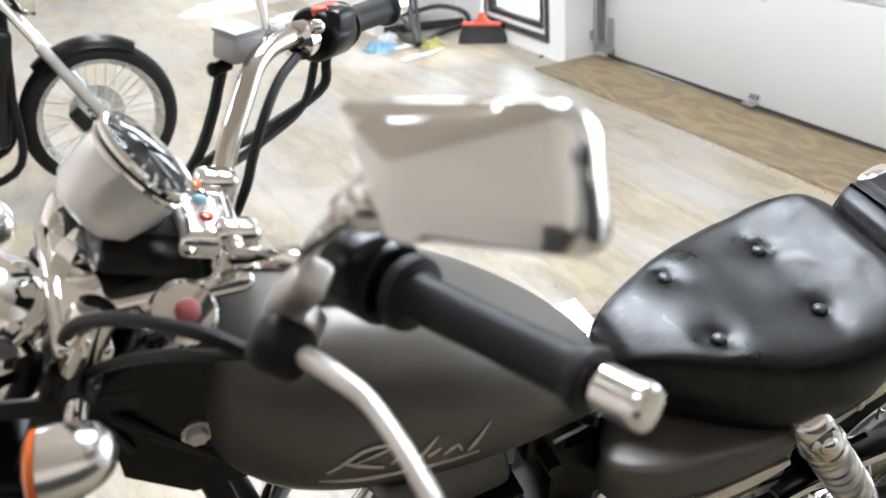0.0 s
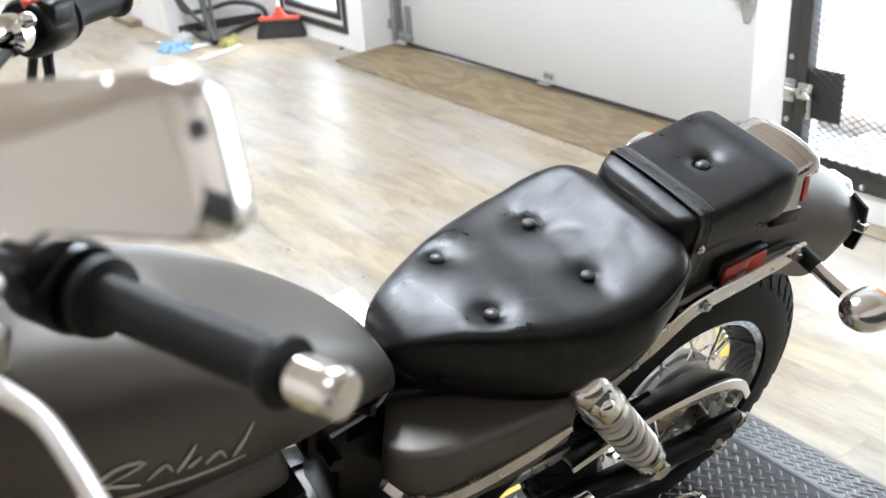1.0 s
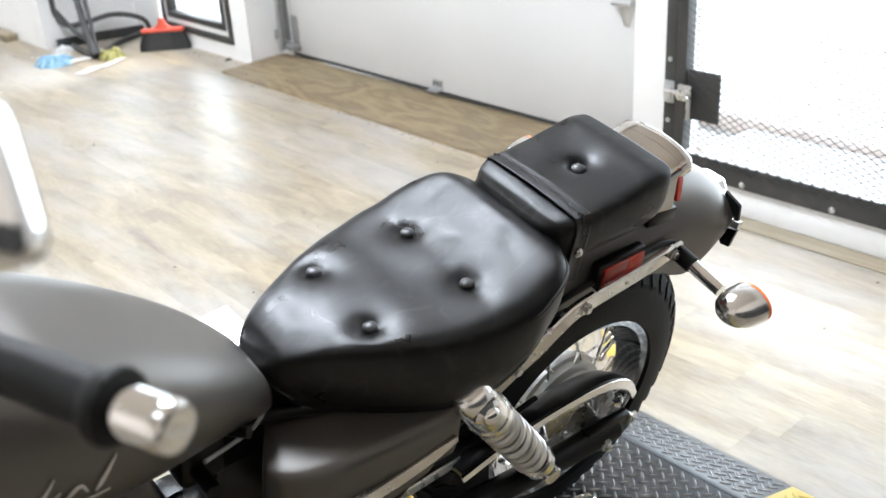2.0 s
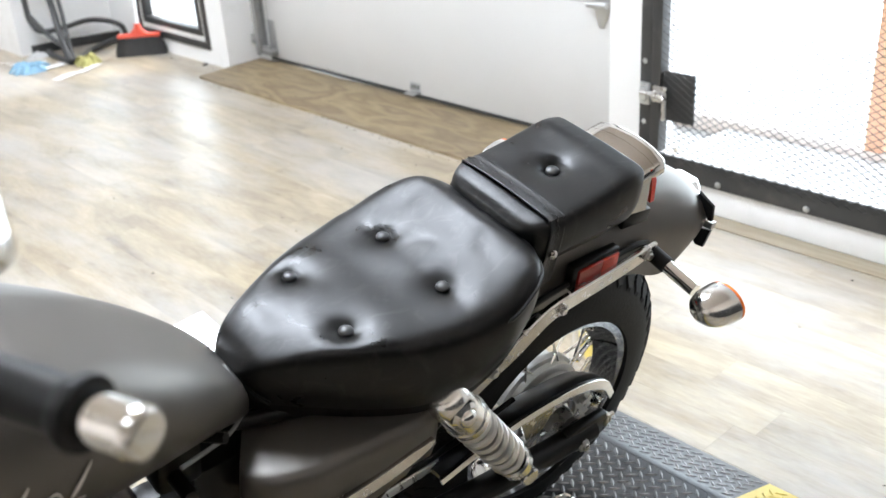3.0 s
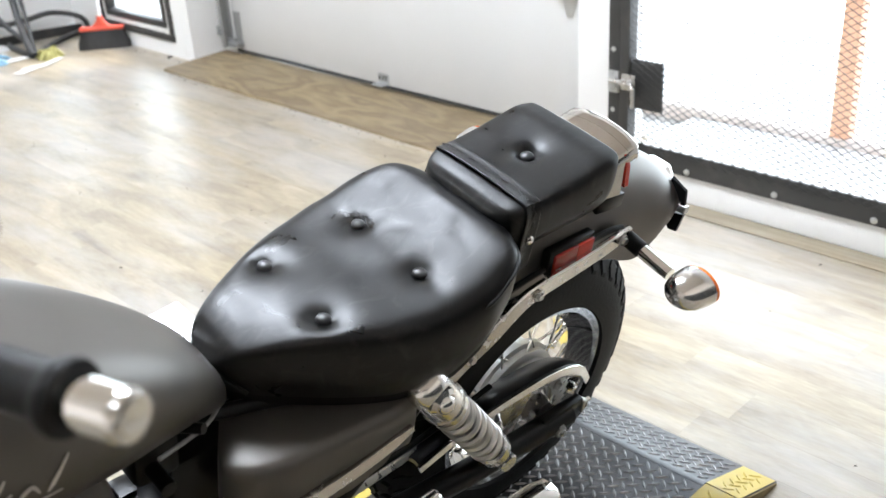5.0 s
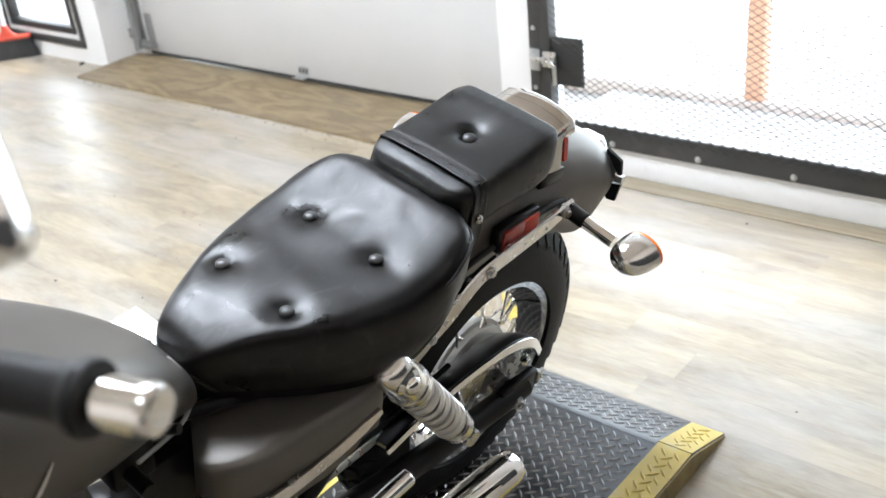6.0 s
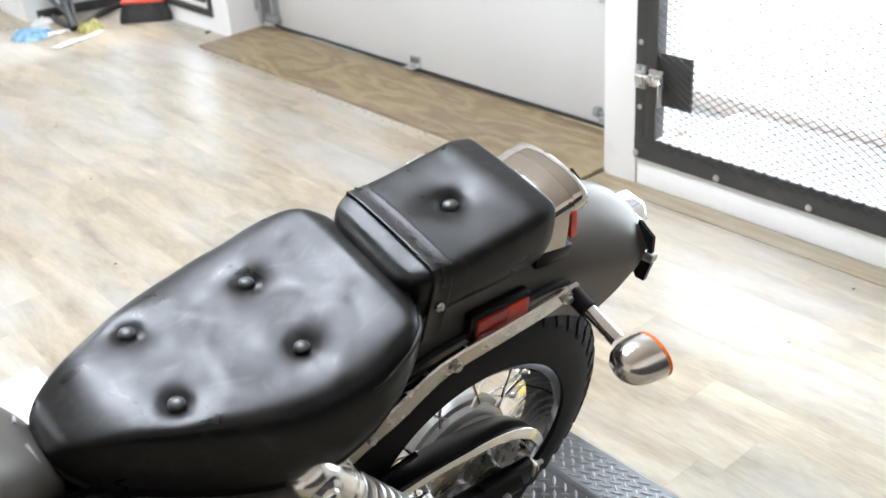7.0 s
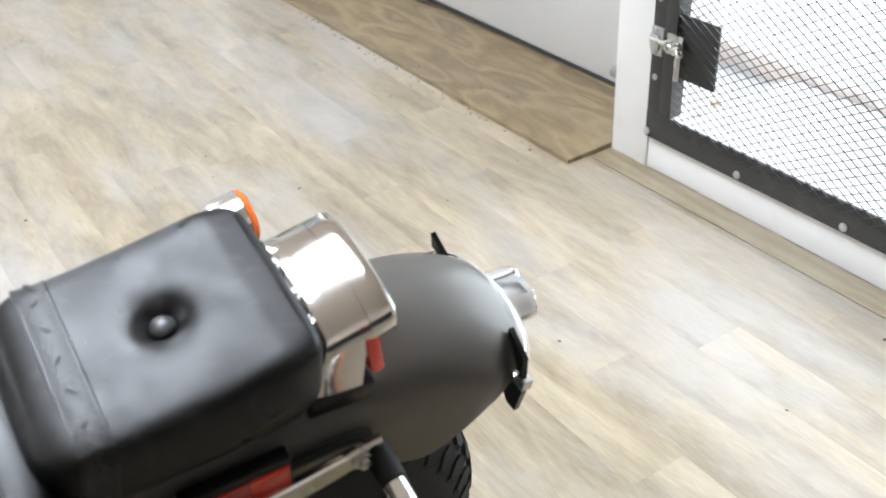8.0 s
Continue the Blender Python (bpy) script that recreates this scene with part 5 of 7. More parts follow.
# lettering-like emblem, drawn as plain slanted strokes
for s in (-1, 1):
    bm = bmesh.new()

    def on_tank(x, z):
        w, t, b = table(TX, TW, x), table(TX, TT, x), table(TX, TB, x)
        c = (z - b) / (t - b)
        half = smooth_line([(a, q, 0) for a, q in TSEC], 60)
        y = min(half, key=lambda p: abs(p.y - c)).x * w
        return Vector((x, s * (y + 0.002), z))
    strokes = [[(-0.73, 0.905), (-0.68, 0.95), (-0.64, 0.945), (-0.69, 0.925)], [(-0.71, 0.93), (-0.65, 0.9)], [(-0.64, 0.905), (-0.615, 0.925), (-0.605, 0.905)], [(-0.6, 0.9), (-0.57, 0.945)], [(-0.585, 0.9), (-0.565, 0.915)],
               [(-0.56, 0.895), (-0.54, 0.91), (-0.53, 0.89)], [(-0.52, 0.885), (-0.485, 0.935)], [(-0.74, 0.885), (-0.62, 0.872), (-0.5, 0.872)]]
    for st in strokes:
        line = smooth_line([(-0.615 + (x + 0.615) * 0.85, 0, 0.905 + (z - 0.905) * 0.8 - 0.012) for x, z in st], 10)
        strap(bm, [on_tank(p.x, p.z) for p in line], [0.001, 0.002, 0.0028, 0.003, 0.0025, 0.0025, 0.002, 0.002, 0.0015, 0.0008], 0.002, (0, s, 0))
    bp("emblem", bm, DECAL_METAL, tank, "silver tank emblem of slanted strokes")
bm = bmesh.new()
box(bm, 0.075, 0.15, 0.01, Matrix.Translation((-0.218, 0.085, 0.752)) @ pose(0, 0, 0, 6, 0, 8), 0.004)
bp("tank_bracket", bm, ZINC, label="bright tank rear bracket")

# frame
bm = bmesh.new()
tube(bm, [(-0.86, 0, 0.98), (-0.6, 0, 0.8), (-0.25, 0, 0.74), (0.1, 0, 0.7)], 0.024, 12, 20)
for s in (-1, 1):
    tube(bm, [(-0.86, s * 0.02, 0.93), (-0.78, s * 0.1, 0.6), (-0.7, s * 0.12, 0.3), (-0.55, s * 0.12, 0.22), (-0.25, s * 0.13, 0.24), (-0.16, s * 0.13, 0.42), (-0.12, s * 0.12, 0.68)], 0.018, 10, 36)
    tube(bm, [(-0.31, s * 0.055, 0.765), (-0.24, s * 0.06, 0.74), (-0.19, s * 0.065, 0.729), (-0.12, s * 0.08, 0.714), (0.06, s * 0.135, 0.69), (0.3, s * 0.12, 0.72)], 0.012, 10, 30)
    tube(bm, [(-0.16, s * 0.13, 0.42), (0.05, s * 0.15, 0.66)], 0.014, 10)
bp("frame", bm, BLACK_PAINT, label="black tubular frame")
bm = bmesh.new()
rod(bm, (-0.93, 0, 0.9), (-0.82, 0, 1.1), 0.04, 20, 0.004)
box(bm, 0.14, 0.05, 0.12, Matrix.Translation((-0.83, 0, 0.93)), 0.02)
vs = [(-0.945, 1.03), (-0.87, 1.07), (-0.8, 1.06), (-0.75, 0.92), (-0.74, 0.82), (-0.86, 0.82), (-0.935, 0.88)]
for s in (-1, 1):
    loft(bm, [[(x, y, z) for x, z in vs] for y in (s * 0.035, s * 0.055)])
neck = bp("steering_neck", bm, BLACK_PAINT)
for s in (-1, 1):
    bm = bmesh.new()
    bolt_head(bm, (-0.845, s * 0.055, 0.925), (0, s, 0), 0.013, 0.014)
    bp("bolt", bm, STEEL, neck)

# engine
bm = bmesh.new()
box(bm, 0.36, 0.24, 0.2, Matrix.Translation((-0.42, 0, 0.36)), 0.04, 4)
engine = bp("engine", bm, DARK_ALLOY, label="twin cylinder engine with alloy cases")
bm = bmesh.new()
box(bm, 0.14, 0.19, 0.24, Matrix.Translation((-0.49, 0, 0.57)) @ pose(0, 0, 0, 0, -12, 0), 0.02)
bp("cylinder_barrel", bm, BLACK_PAINT, engine)
for i in range(9):
    bm = bmesh.new()
    box(bm, 0.2, 0.25, 0.008, Matrix.Translation((-0.47 - 0.006 * i, 0, 0.47 + 0.026 * i)) @ pose(0, 0, 0, 0, -12, 0), 0.003)
    bp("cooling_fin", bm, BLACK_PAINT, engine)
bm = bmesh.new()
box(bm, 0.19, 0.22, 0.09, Matrix.Translation((-0.53, 0, 0.73)) @ pose(0, 0, 0, 0, -12, 0), 0.02, 3)
bp("cylinder_head", bm, DARK_ALLOY, engine)
for s in (-1, 1):
    bm = bmesh.new()
    lathe(bm, [(0, 0.03), (0.07, 0.028), (0.1, 0.015), (0.105, 0.0), (0.105, -0.03)], aim((-0.33, s * 0.13, 0.36), (-0.33, s * 1, 0.36)), 32)
    bp("crank_cover", bm, BLACK_PAINT, engine)
bm = bmesh.new()
rod(bm, (-0.36, 0, 0.73), (-0.2, 0, 0.74), 0.032, 16, 0.004)
box(bm, 0.07, 0.09, 0.1, Matrix.Translation((-0.36, -0.03, 0.735)), 0.012)
rod(bm, (-0.37, -0.07, 0.72), (-0.37, -0.12, 0.72), 0.012, 12)
rod(bm, (-0.34, -0.06, 0.77), (-0.31, -0.11, 0.79), 0.008, 10)
bp("carburettor", bm, BLACK_PAINT, engine)
bm = bmesh.new()
box(bm, 0.3, 0.13, 0.2, Matrix.Translation((-0.19, 0, 0.585)), 0.02)
bp("air_box", bm, BLACK_PAINT, engine)

# exhaust pipes, one on each side
for s in (-1, 1):
    bm = bmesh.new()
    tube(bm, [(-0.62, s * 0.06, 0.72), (-0.72, s * 0.1, 0.6), (-0.72, s * 0.15, 0.38), (-0.6, s * 0.19, 0.27), (-0.4, s * 0.2, 0.25)], 0.024, 12, 26)
    pipe = bp("exhaust", bm, CHROME, label="chrome exhaust pipe")
    bm = bmesh.new()
    a, b = Vector((-0.42, s * 0.2, 0.248)), Vector((0.4, s * 0.225, 0.25))
    lathe(bm, [(0.02, -0.01), (0.03, 0.02), (0.04, 0.1), (0.04, 0.78), (0.038, 0.805), (0.032, 0.812), (0.026, 0.808), (0.026, 0.7), (0, 0.7)], aim(a, b), 28)
    bp("muffler", bm, CHROME, pipe, "chrome muffler")
    bm = bmesh.new()
    strap(bm, [(-0.3, s * 0.255, 0.27), (0.1, s * 0.262, 0.285), (0.3, s * 0.262, 0.275)], [0.025, 0.03, 0.02], 0.006, (0, s, 0.3))
    bp("heat_shield", bm, CHROME, pipe)
# footpegs, side stand, brake rod
bm = bmesh.new()
tube(bm, [(-0.45, -0.14, 0.22), (-0.42, -0.25, 0.1), (-0.42, -0.345, -0.075)], 0.013, 10, 14)
box(bm, 0.08, 0.06, 0.012, Matrix.Translation((-0.42, -0.35, -0.088)) @ pose(0, 0, 0, -14.8, 0, 0), 0.004)
bp("side_stand", bm, BLACK_PAINT)
for s in (-1, 1):
    bm = bmesh.new()
    rod(bm, (-0.5, s * 0.14, 0.3), (-0.5, s * 0.19, 0.3), 0.012, 10)
    rod(bm, (-0.5, s * 0.19, 0.3), (-0.5, s * 0.3, 0.305), 0.02, 14, 0.004)
    bp("footpeg", bm, RUBBER)
    bm = bmesh.new()
    rod(bm, (-0.02, s * 0.15, 0.42), (-0.02, s * 0.21, 0.44), 0.01, 10)
    rod(bm, (-0.05, s * 0.205, 0.44), (0.07, s * 0.21, 0.47), 0.017, 14, 0.004)
    bp("pillion_peg", bm, CHROME)

# fork, clamps
FA, FB = Vector((-0.93, 0, 1.16)), Vector((-1.27, 0, 0.42))
fd = (FB - FA).normalized()
for s in (-1, 1):
    bm = bmesh.new()
    off = Vector((0, s * 0.1, 0))
    rod(bm, FA + off - fd * 0.02, FA + off + fd * 0.42, 0.0195, 18)
    leg = bp("fork_leg", bm, CHROME, label="chrome fork leg")
    bm = bmesh.new()
    rod(bm, FA + off + fd * 0.41, FA + off + fd * 0.86, 0.027, 18, 0.004)
    bp("slider", bm, ALLOY, leg)
    bm = bmesh.new()
    rod(bm, FA + off + fd * 0.06, FA + off + fd * 0.34, 0.028, 18, 0.003)
    bp("cover", bm, BLACK_PAINT, leg)
bm = bmesh.new()
box(bm, 0.2, 0.16, 0.026, Matrix.Translation((-0.86, 0, 1.15)), 0.012, 3)
box(bm, 0.06, 0.22, 0.022, Matrix.Translation(FA + fd * 0.03) @ pose(0, 0, 0, 0, 24, 0), 0.009, 3)
for s in (-1, 1):
    lathe(bm, [(0, 0.02), (0.02, 0.018), (0.024, 0.008), (0.024, -0.02)], Matrix.Translation((FA.x, s * 0.1, FA.z + 0.008)) @ pose(0, 0, 0, 0, 26, 0), 20)
lathe(bm, [(0, 0.03), (0.02, 0.028), (0.026, 0.015), (0.026, -0.02)], Matrix.Translation((FA.x, 0, FA.z + 0.008)) @ pose(0, 0, 0, 0, 26, 0), 6)
clamp = bp("top_clamp", bm, CHROME, label="chrome top clamp")
bm = bmesh.new()
box(bm, 0.1, 0.25, 0.035, Matrix.Translation(FA + fd * 0.22) @ pose(0, 0, 0, 0, 26, 0), 0.012, 3)
bp("lower_clamp", bm, BLACK_PAINT, clamp)
# front fender
bm = bmesh.new()
rings = []
for a in np.linspace(radians(20), radians(160), 26):
    ring = []
    for q in np.linspace(-1, 1, 11):
        r = 0.385 - 0.05 * abs(q) ** 2.5
        ring.append((-1.3 + r * math.cos(a), q * 0.072, 0.352 + r * math.sin(a)))
    for q in np.linspace(1, -1, 11):
        r = 0.38 - 0.05 * abs(q) ** 2.5
        ring.append((-1.3 + r * math.cos(a), q * 0.068, 0.352 + r * math.sin(a)))
    rings.append(ring)
loft(bm, rings)
bp("front_fender", bm, GREY_PAINT)

# speedometer in a chrome cup
c0, c1 = Vector((-0.906, 0.0, 1.226)), Vector((-0.8435, 0.0, 1.2785))
bm = bmesh.new()
lathe(bm, [(0, -0.008), (0.025, -0.007), (0.045, 0.0), (0.054, 0.013), (0.056, 0.066), (0.052, 0.07), (0.0, 0.07)], aim(c0, c1), 48)
speedo = bp("speedometer", bm, CUP_METAL, label="round speedometer in a chrome cup")
bm = bmesh.new()
lathe(bm, [(0.051, 0.0805), (0.0, 0.0805)], aim(c0, c1), 40)
bp("dial", bm, BLACK_PAINT, speedo)
bm = bmesh.new()
lathe(bm, [(0.0555, 0.0665), (0.0585, 0.068), (0.0595, 0.071), (0.0575, 0.074), (0.0555, 0.074), (0.0555, 0.0665)], aim(c0, c1), 48)
lathe(bm, [(0.0565, 0.0775), (0.0595, 0.0785), (0.0608, 0.083), (0.0585, 0.0875), (0.0545, 0.0865), (0.0525, 0.082), (0.0565, 0.0775)], aim(c0, c1), 48)
bp("rim", bm, CHROME, speedo, "double chrome rim")
bm = bmesh.new()
lathe(bm, [(0.054, 0.0735), (0.0578, 0.074), (0.0578, 0.078), (0.054, 0.0785), (0.054, 0.0735)], aim(c0, c1), 44)
lathe(bm, [(0.053, 0.0835), (0.049, 0.0855), (0.0475, 0.0825), (0.053, 0.0835)], aim(c0, c1), 44)
bp("bezel", bm, BLACK_PAINT, speedo, "black bezel ring")
dial_m = aim(c0, c1)
for i in range(13):
    q = radians(225 - i * 22.5)
    bm = bmesh.new()
    box(bm, 0.009, 0.0022, 0.001, dial_m @ pose(0, 0, 0, 0, 0, math.degrees(q)) @ Matrix.Translation((0.04, 0, 0.0815)))
    bp("tick", bm, WHITE_PLASTIC, speedo)
bm = bmesh.new()
box(bm, 0.036, 0.003, 0.001, dial_m @ pose(0, 0, 0, 0, 0, 222) @ Matrix.Translation((0.014, 0, 0.083)))
bp("needle", bm, WHITE_PLASTIC, speedo)
bm = bmesh.new()
dome(bm, dial_m @ Vector((0, 0, 0.0845)), 0.0505, c1 - c0, 0.12, 40, 6)
bp("glass", bm, DIAL_GLASS, speedo, "clear domed dial glass")
bm = bmesh.new()
tube(bm, [(-0.9, 0.0, 1.23), (-0.87, 0.0, 1.18), (-0.84, 0, 1.165)], 0.02, 10)
box(bm, 0.11, 0.1, 0.06, Matrix.Translation((-0.86, 0, 1.19)) @ pose(0, 0, 0, 0, 20, 0), 0.015)
bp("bracket", bm, BLACK_PAINT, speedo)
# warning lamp pod between speedometer and bars
bm = bmesh.new()
box(bm, 0.07, 0.12, 0.035, Matrix.Translation((-0.8, -0.005, 1.195)) @ pose(0, 0, 0, 0, 18, 0), 0.014, 4)
pod = bp("warning_lamp_panel", bm, CHROME, label="chrome warning lamp panel")
for y, col in ((0.035, AMBER_LENS), (0.005, BLUE_CLOTH), (-0.03, RED_LENS)):
    bm = bmesh.new()
    dome(bm, (-0.797, y, 1.2125), 0.008, (0.3, 0, 1), 0.5, 12)
    bp("lamp", bm, col, pod)
# ignition lock cover
bm = bmesh.new()
rod(bm, (-0.86, -0.09, 1.13), (-0.84, -0.13, 1.18), 0.034, 20, 0.006)
bp("horn_cover", bm, CHROME)
bm = bmesh.new()
dome(bm, (-0.839, -0.132, 1.181), 0.013, (0.4, -0.7, 0.6), 0.25, 16)
bp("reflector", bm, PINK_LENS)

# headlamp
hc = Vector((-1.045, 0, 1.1))
bm = bmesh.new()
lathe(bm, [(0, -0.09), (0.03, -0.087), (0.06, -0.072), (0.085, -0.04), (0.1, 0.0), (0.107, 0.05), (0.112, 0.055), (0.112, 0.07), (0.1, 0.075)], aim(hc, hc + Vector((-1, 0, -0.12))), 40)
head = bp("headlamp", bm, CHROME, label="round chrome headlamp")
bm = bmesh.new()
lathe(bm, [(0.1, 0.074), (0.09, 0.082), (0.05, 0.095), (0, 0.1)], aim(hc, hc + Vector((-1, 0, -0.12))), 36)
bp("lens", bm, GREY_PLASTIC, head)
for s in (-1, 1):
    bm = bmesh.new()
    strap(bm, [(-0.9, s * 0.11, 1.06), (-0.97, s * 0.118, 1.08), (-1.04, s * 0.118, 1.1)], [0.014, 0.013, 0.011], 0.008, (0, s, 0))
    bp("bracket", bm, BLACK_PAINT, head)
signal((-0.955, -0.12, 1.1), (-0.97, -0.215, 1.118), (-1, 0, 0.02), "front turn signal")
signal((-1.02, 0.12, 1.06), (-1.035, 0.215, 1.08), (-1, 0, 0.02), "front turn signal")

# handlebar with grips
bm = bmesh.new()
LEFT = [(-0.6, -0.53, 1.358), (-0.689, -0.327, 1.32), (-0.725, -0.255, 1.302), (-0.755, -0.2, 1.275), (-0.772, -0.13, 1.225), (-0.778, -0.08, 1.2)]
RIGHT = [(-0.772, 0.05, 1.19), (-0.757, 0.075, 1.2), (-0.738, 0.1, 1.228), (-0.716, 0.13, 1.252), (-0.688, 0.17, 1.275), (-0.643, 0.22, 1.272), (-0.542, 0.31, 1.236), (-0.431, 0.41, 1.204)]
tube(bm, LEFT + RIGHT, 0.013, 16, 70)
bar = bp("handlebar", bm, DULL_CHROME, label="chrome handlebar")
for a, b in (((-0.69, -0.325, 1.32), (-0.616, -0.495, 1.352)), ((-0.545, 0.307, 1.237), (-0.44, 0.402, 1.207))):
    a, b = Vector(a), Vector(b)
    L_ = (b - a).length
    bm = bmesh.new()
    prof = [(0.015, 0.0), (0.03, 0.0), (0.033, 0.004), (0.031, 0.012), (0.021, 0.016)]
    prof += [(0.0195, 0.02), (0.0198, L_ * 0.3), (0.0192, L_ * 0.5), (0.0198, L_ * 0.75), (0.0196, L_ - 0.022)]
    prof += [(0.021, L_ - 0.014), (0.025, L_ - 0.01), (0.026, L_ - 0.003), (0.0245, L_), (0.015, L_)]
    lathe(bm, prof, aim(a, b), 28)
    bp("grip", bm, RUBBER, bar, "black rubber grip")
    bm = bmesh.new()
    lathe(bm, [(0.016, L_ + 0.001), (0.0168, L_ + 0.003), (0.0172, L_ + 0.006), (0.0172, L_ + 0.034), (0.0176, L_ + 0.0355), (0.0176, L_ + 0.041), (0.0155, L_ + 0.045), (0.01, L_ + 0.0465), (0, L_ + 0.044)], aim(a, b), 28)
    bp("bar_end", bm, CHROME, bar, "chrome bar end")
for s in (-1, 1):
    bm = bmesh.new()
    box(bm, 0.05, 0.035, 0.06, Matrix.Translation((-0.775, s * 0.05, 1.185)) @ pose(0, 0, 0, 0, 15, 0), 0.012, 3)
    bp("bar_clamp", bm, CHROME, bar)

# left controls
ax = (Vector((-0.616, -0.495, 1.352)) - Vector((-0.69, -0.325, 1.32))).normalized()
sw = Vector((-0.694, -0.316, 1.318))
m = aim(sw, sw - ax)
bm = bmesh.new()
lathe(bm, [(0.015, 0.0), (0.034, 0.0), (0.037, 0.006), (0.037, 0.05), (0.033, 0.056), (0.015, 0.056)], m, 24)
box(bm, 0.05, 0.05, 0.05, m @ Matrix.Translation((0.012, 0.02, 0.03)), 0.012, 3)
switch = bp("left_switch", bm, BLACK_PAINT, label="black left switch housing")
bm = bmesh.new()
box(bm, 0.02, 0.012, 0.014, m @ Matrix.Translation((-0.03, -0.018, 0.03)), 0.004)
bp("switch_button", bm, BLACK_PAINT, switch)
bm = bmesh.new()
lathe(bm, [(0.015, 0.06), (0.024, 0.06), (0.025, 0.066), (0.025, 0.088), (0.015, 0.09)], m, 20)
box(bm, 0.03, 0.034, 0.075, Matrix.Translation((-0.773, -0.312, 1.333)) @ pose(0, 0, 0, 20, 30, -28), 0.009, 3)
rod(bm, (-0.77, -0.3, 1.262), (-0.762, -0.306, 1.3), 0.013, 14, 0.003)
perch = bp("clutch_perch", bm, LEVER_ALLOY, label="chrome clutch lever perch")
bm = bmesh.new()
box(bm, 0.05, 0.042, 0.04, Matrix.Translation((-0.796, -0.340, 1.305)) @ pose(0, 0, 0, 15, 25, -30), 0.014, 4)
bp("boot", bm, RUBBER, perch)
bm = bmesh.new()
tube(bm, [(-0.783, -0.36, 1.31), (-0.769, -0.398, 1.319), (-0.758, -0.431, 1.324), (-0.753, -0.473, 1.328), (-0.75, -0.512, 1.329), (-0.748, -0.548, 1.326), (-0.746, -0.575, 1.322)], [0.009, 0.0085, 0.0075, 0.007, 0.007, 0.0075, 0.008], 12, 30)
dome(bm, (-0.746, -0.577, 1.322), 0.0115, (0.1, -1, 0), 0.9, 14)
bp("clutch_lever", bm, LEVER_ALLOY, perch, "polished clutch lever")

# right controls
ax2 = (Vector((-0.44, 0.402, 1.207)) - Vector((-0.545, 0.307, 1.237))).normalized()
sw2 = Vector((-0.548, 0.304, 1.238))
m2 = aim(sw2, sw2 - ax2)
bm = bmesh.new()
lathe(bm, [(0.015, 0.0), (0.032, 0.0), (0.036, 0.006), (0.036, 0.06), (0.032, 0.066), (0.015, 0.066)], m2, 24)
box(bm, 0.05, 0.05, 0.056, m2 @ Matrix.Translation((0.01, 0.012, 0.033)), 0.01, 3)
rsw = bp("right_switch", bm, BLACK_PAINT, label="black right switch housing with red buttons")
for z in (0.018, 0.045):
    bm = bmesh.new()
    box(bm, 0.022, 0.016, 0.012, Matrix.Translation(sw2 - ax2 * z + Vector((0.0, -0.006, 0.034))), 0.004)
    bp("switch_button", bm, BROOM_RED, rsw, "red switch button")
bm = bmesh.new()
box(bm, 0.052, 0.04, 0.034, Matrix.Translation((-0.702, 0.198, 1.287)) @ pose(0, 0, 0, 0, 10, 35), 0.006, 3)
res = bp("brake_reservoir", bm, PALE_GREY, label="pale brake fluid reservoir")
bm = bmesh.new()
box(bm, 0.05, 0.039, 0.006, Matrix.Translation((-0.702, 0.198, 1.307)) @ pose(0, 0, 0, 0, 10, 35), 0.003)
bp("lid", bm, PALE_GREY, res)
bm = bmesh.new()
lathe(bm, [(0.015, 0.07), (0.024, 0.07), (0.025, 0.076), (0.025, 0.1), (0.015, 0.104)], m2, 20)
dome(bm, m2 @ Vector((0.02, 0.02, 0.085)), 0.01, (0, -1, 0.3), 0.8)
bp("clamp", bm, CHROME, res)
bm = bmesh.new()
rod(bm, (-0.716, 0.19, 1.268), (-0.738, 0.18, 1.268), 0.008, 12, 0.002)
dome(bm, (-0.738, 0.18, 1.268), 0.0095, (-1, -0.4, 0), 0.8, 14)
bp("brake_switch", bm, BLACK_PAINT, res, "black brake light switch")
bm = bmesh.new()
strap(bm, smooth_line([(-0.69, 0.235, 1.255), (-0.62, 0.33, 1.24), (-0.53, 0.42, 1.2), (-0.5, 0.46, 1.19)], 14), [0.012] * 14, 0.012, (1, 0, 0.3))
bp("brake_lever", bm, STEEL, res)
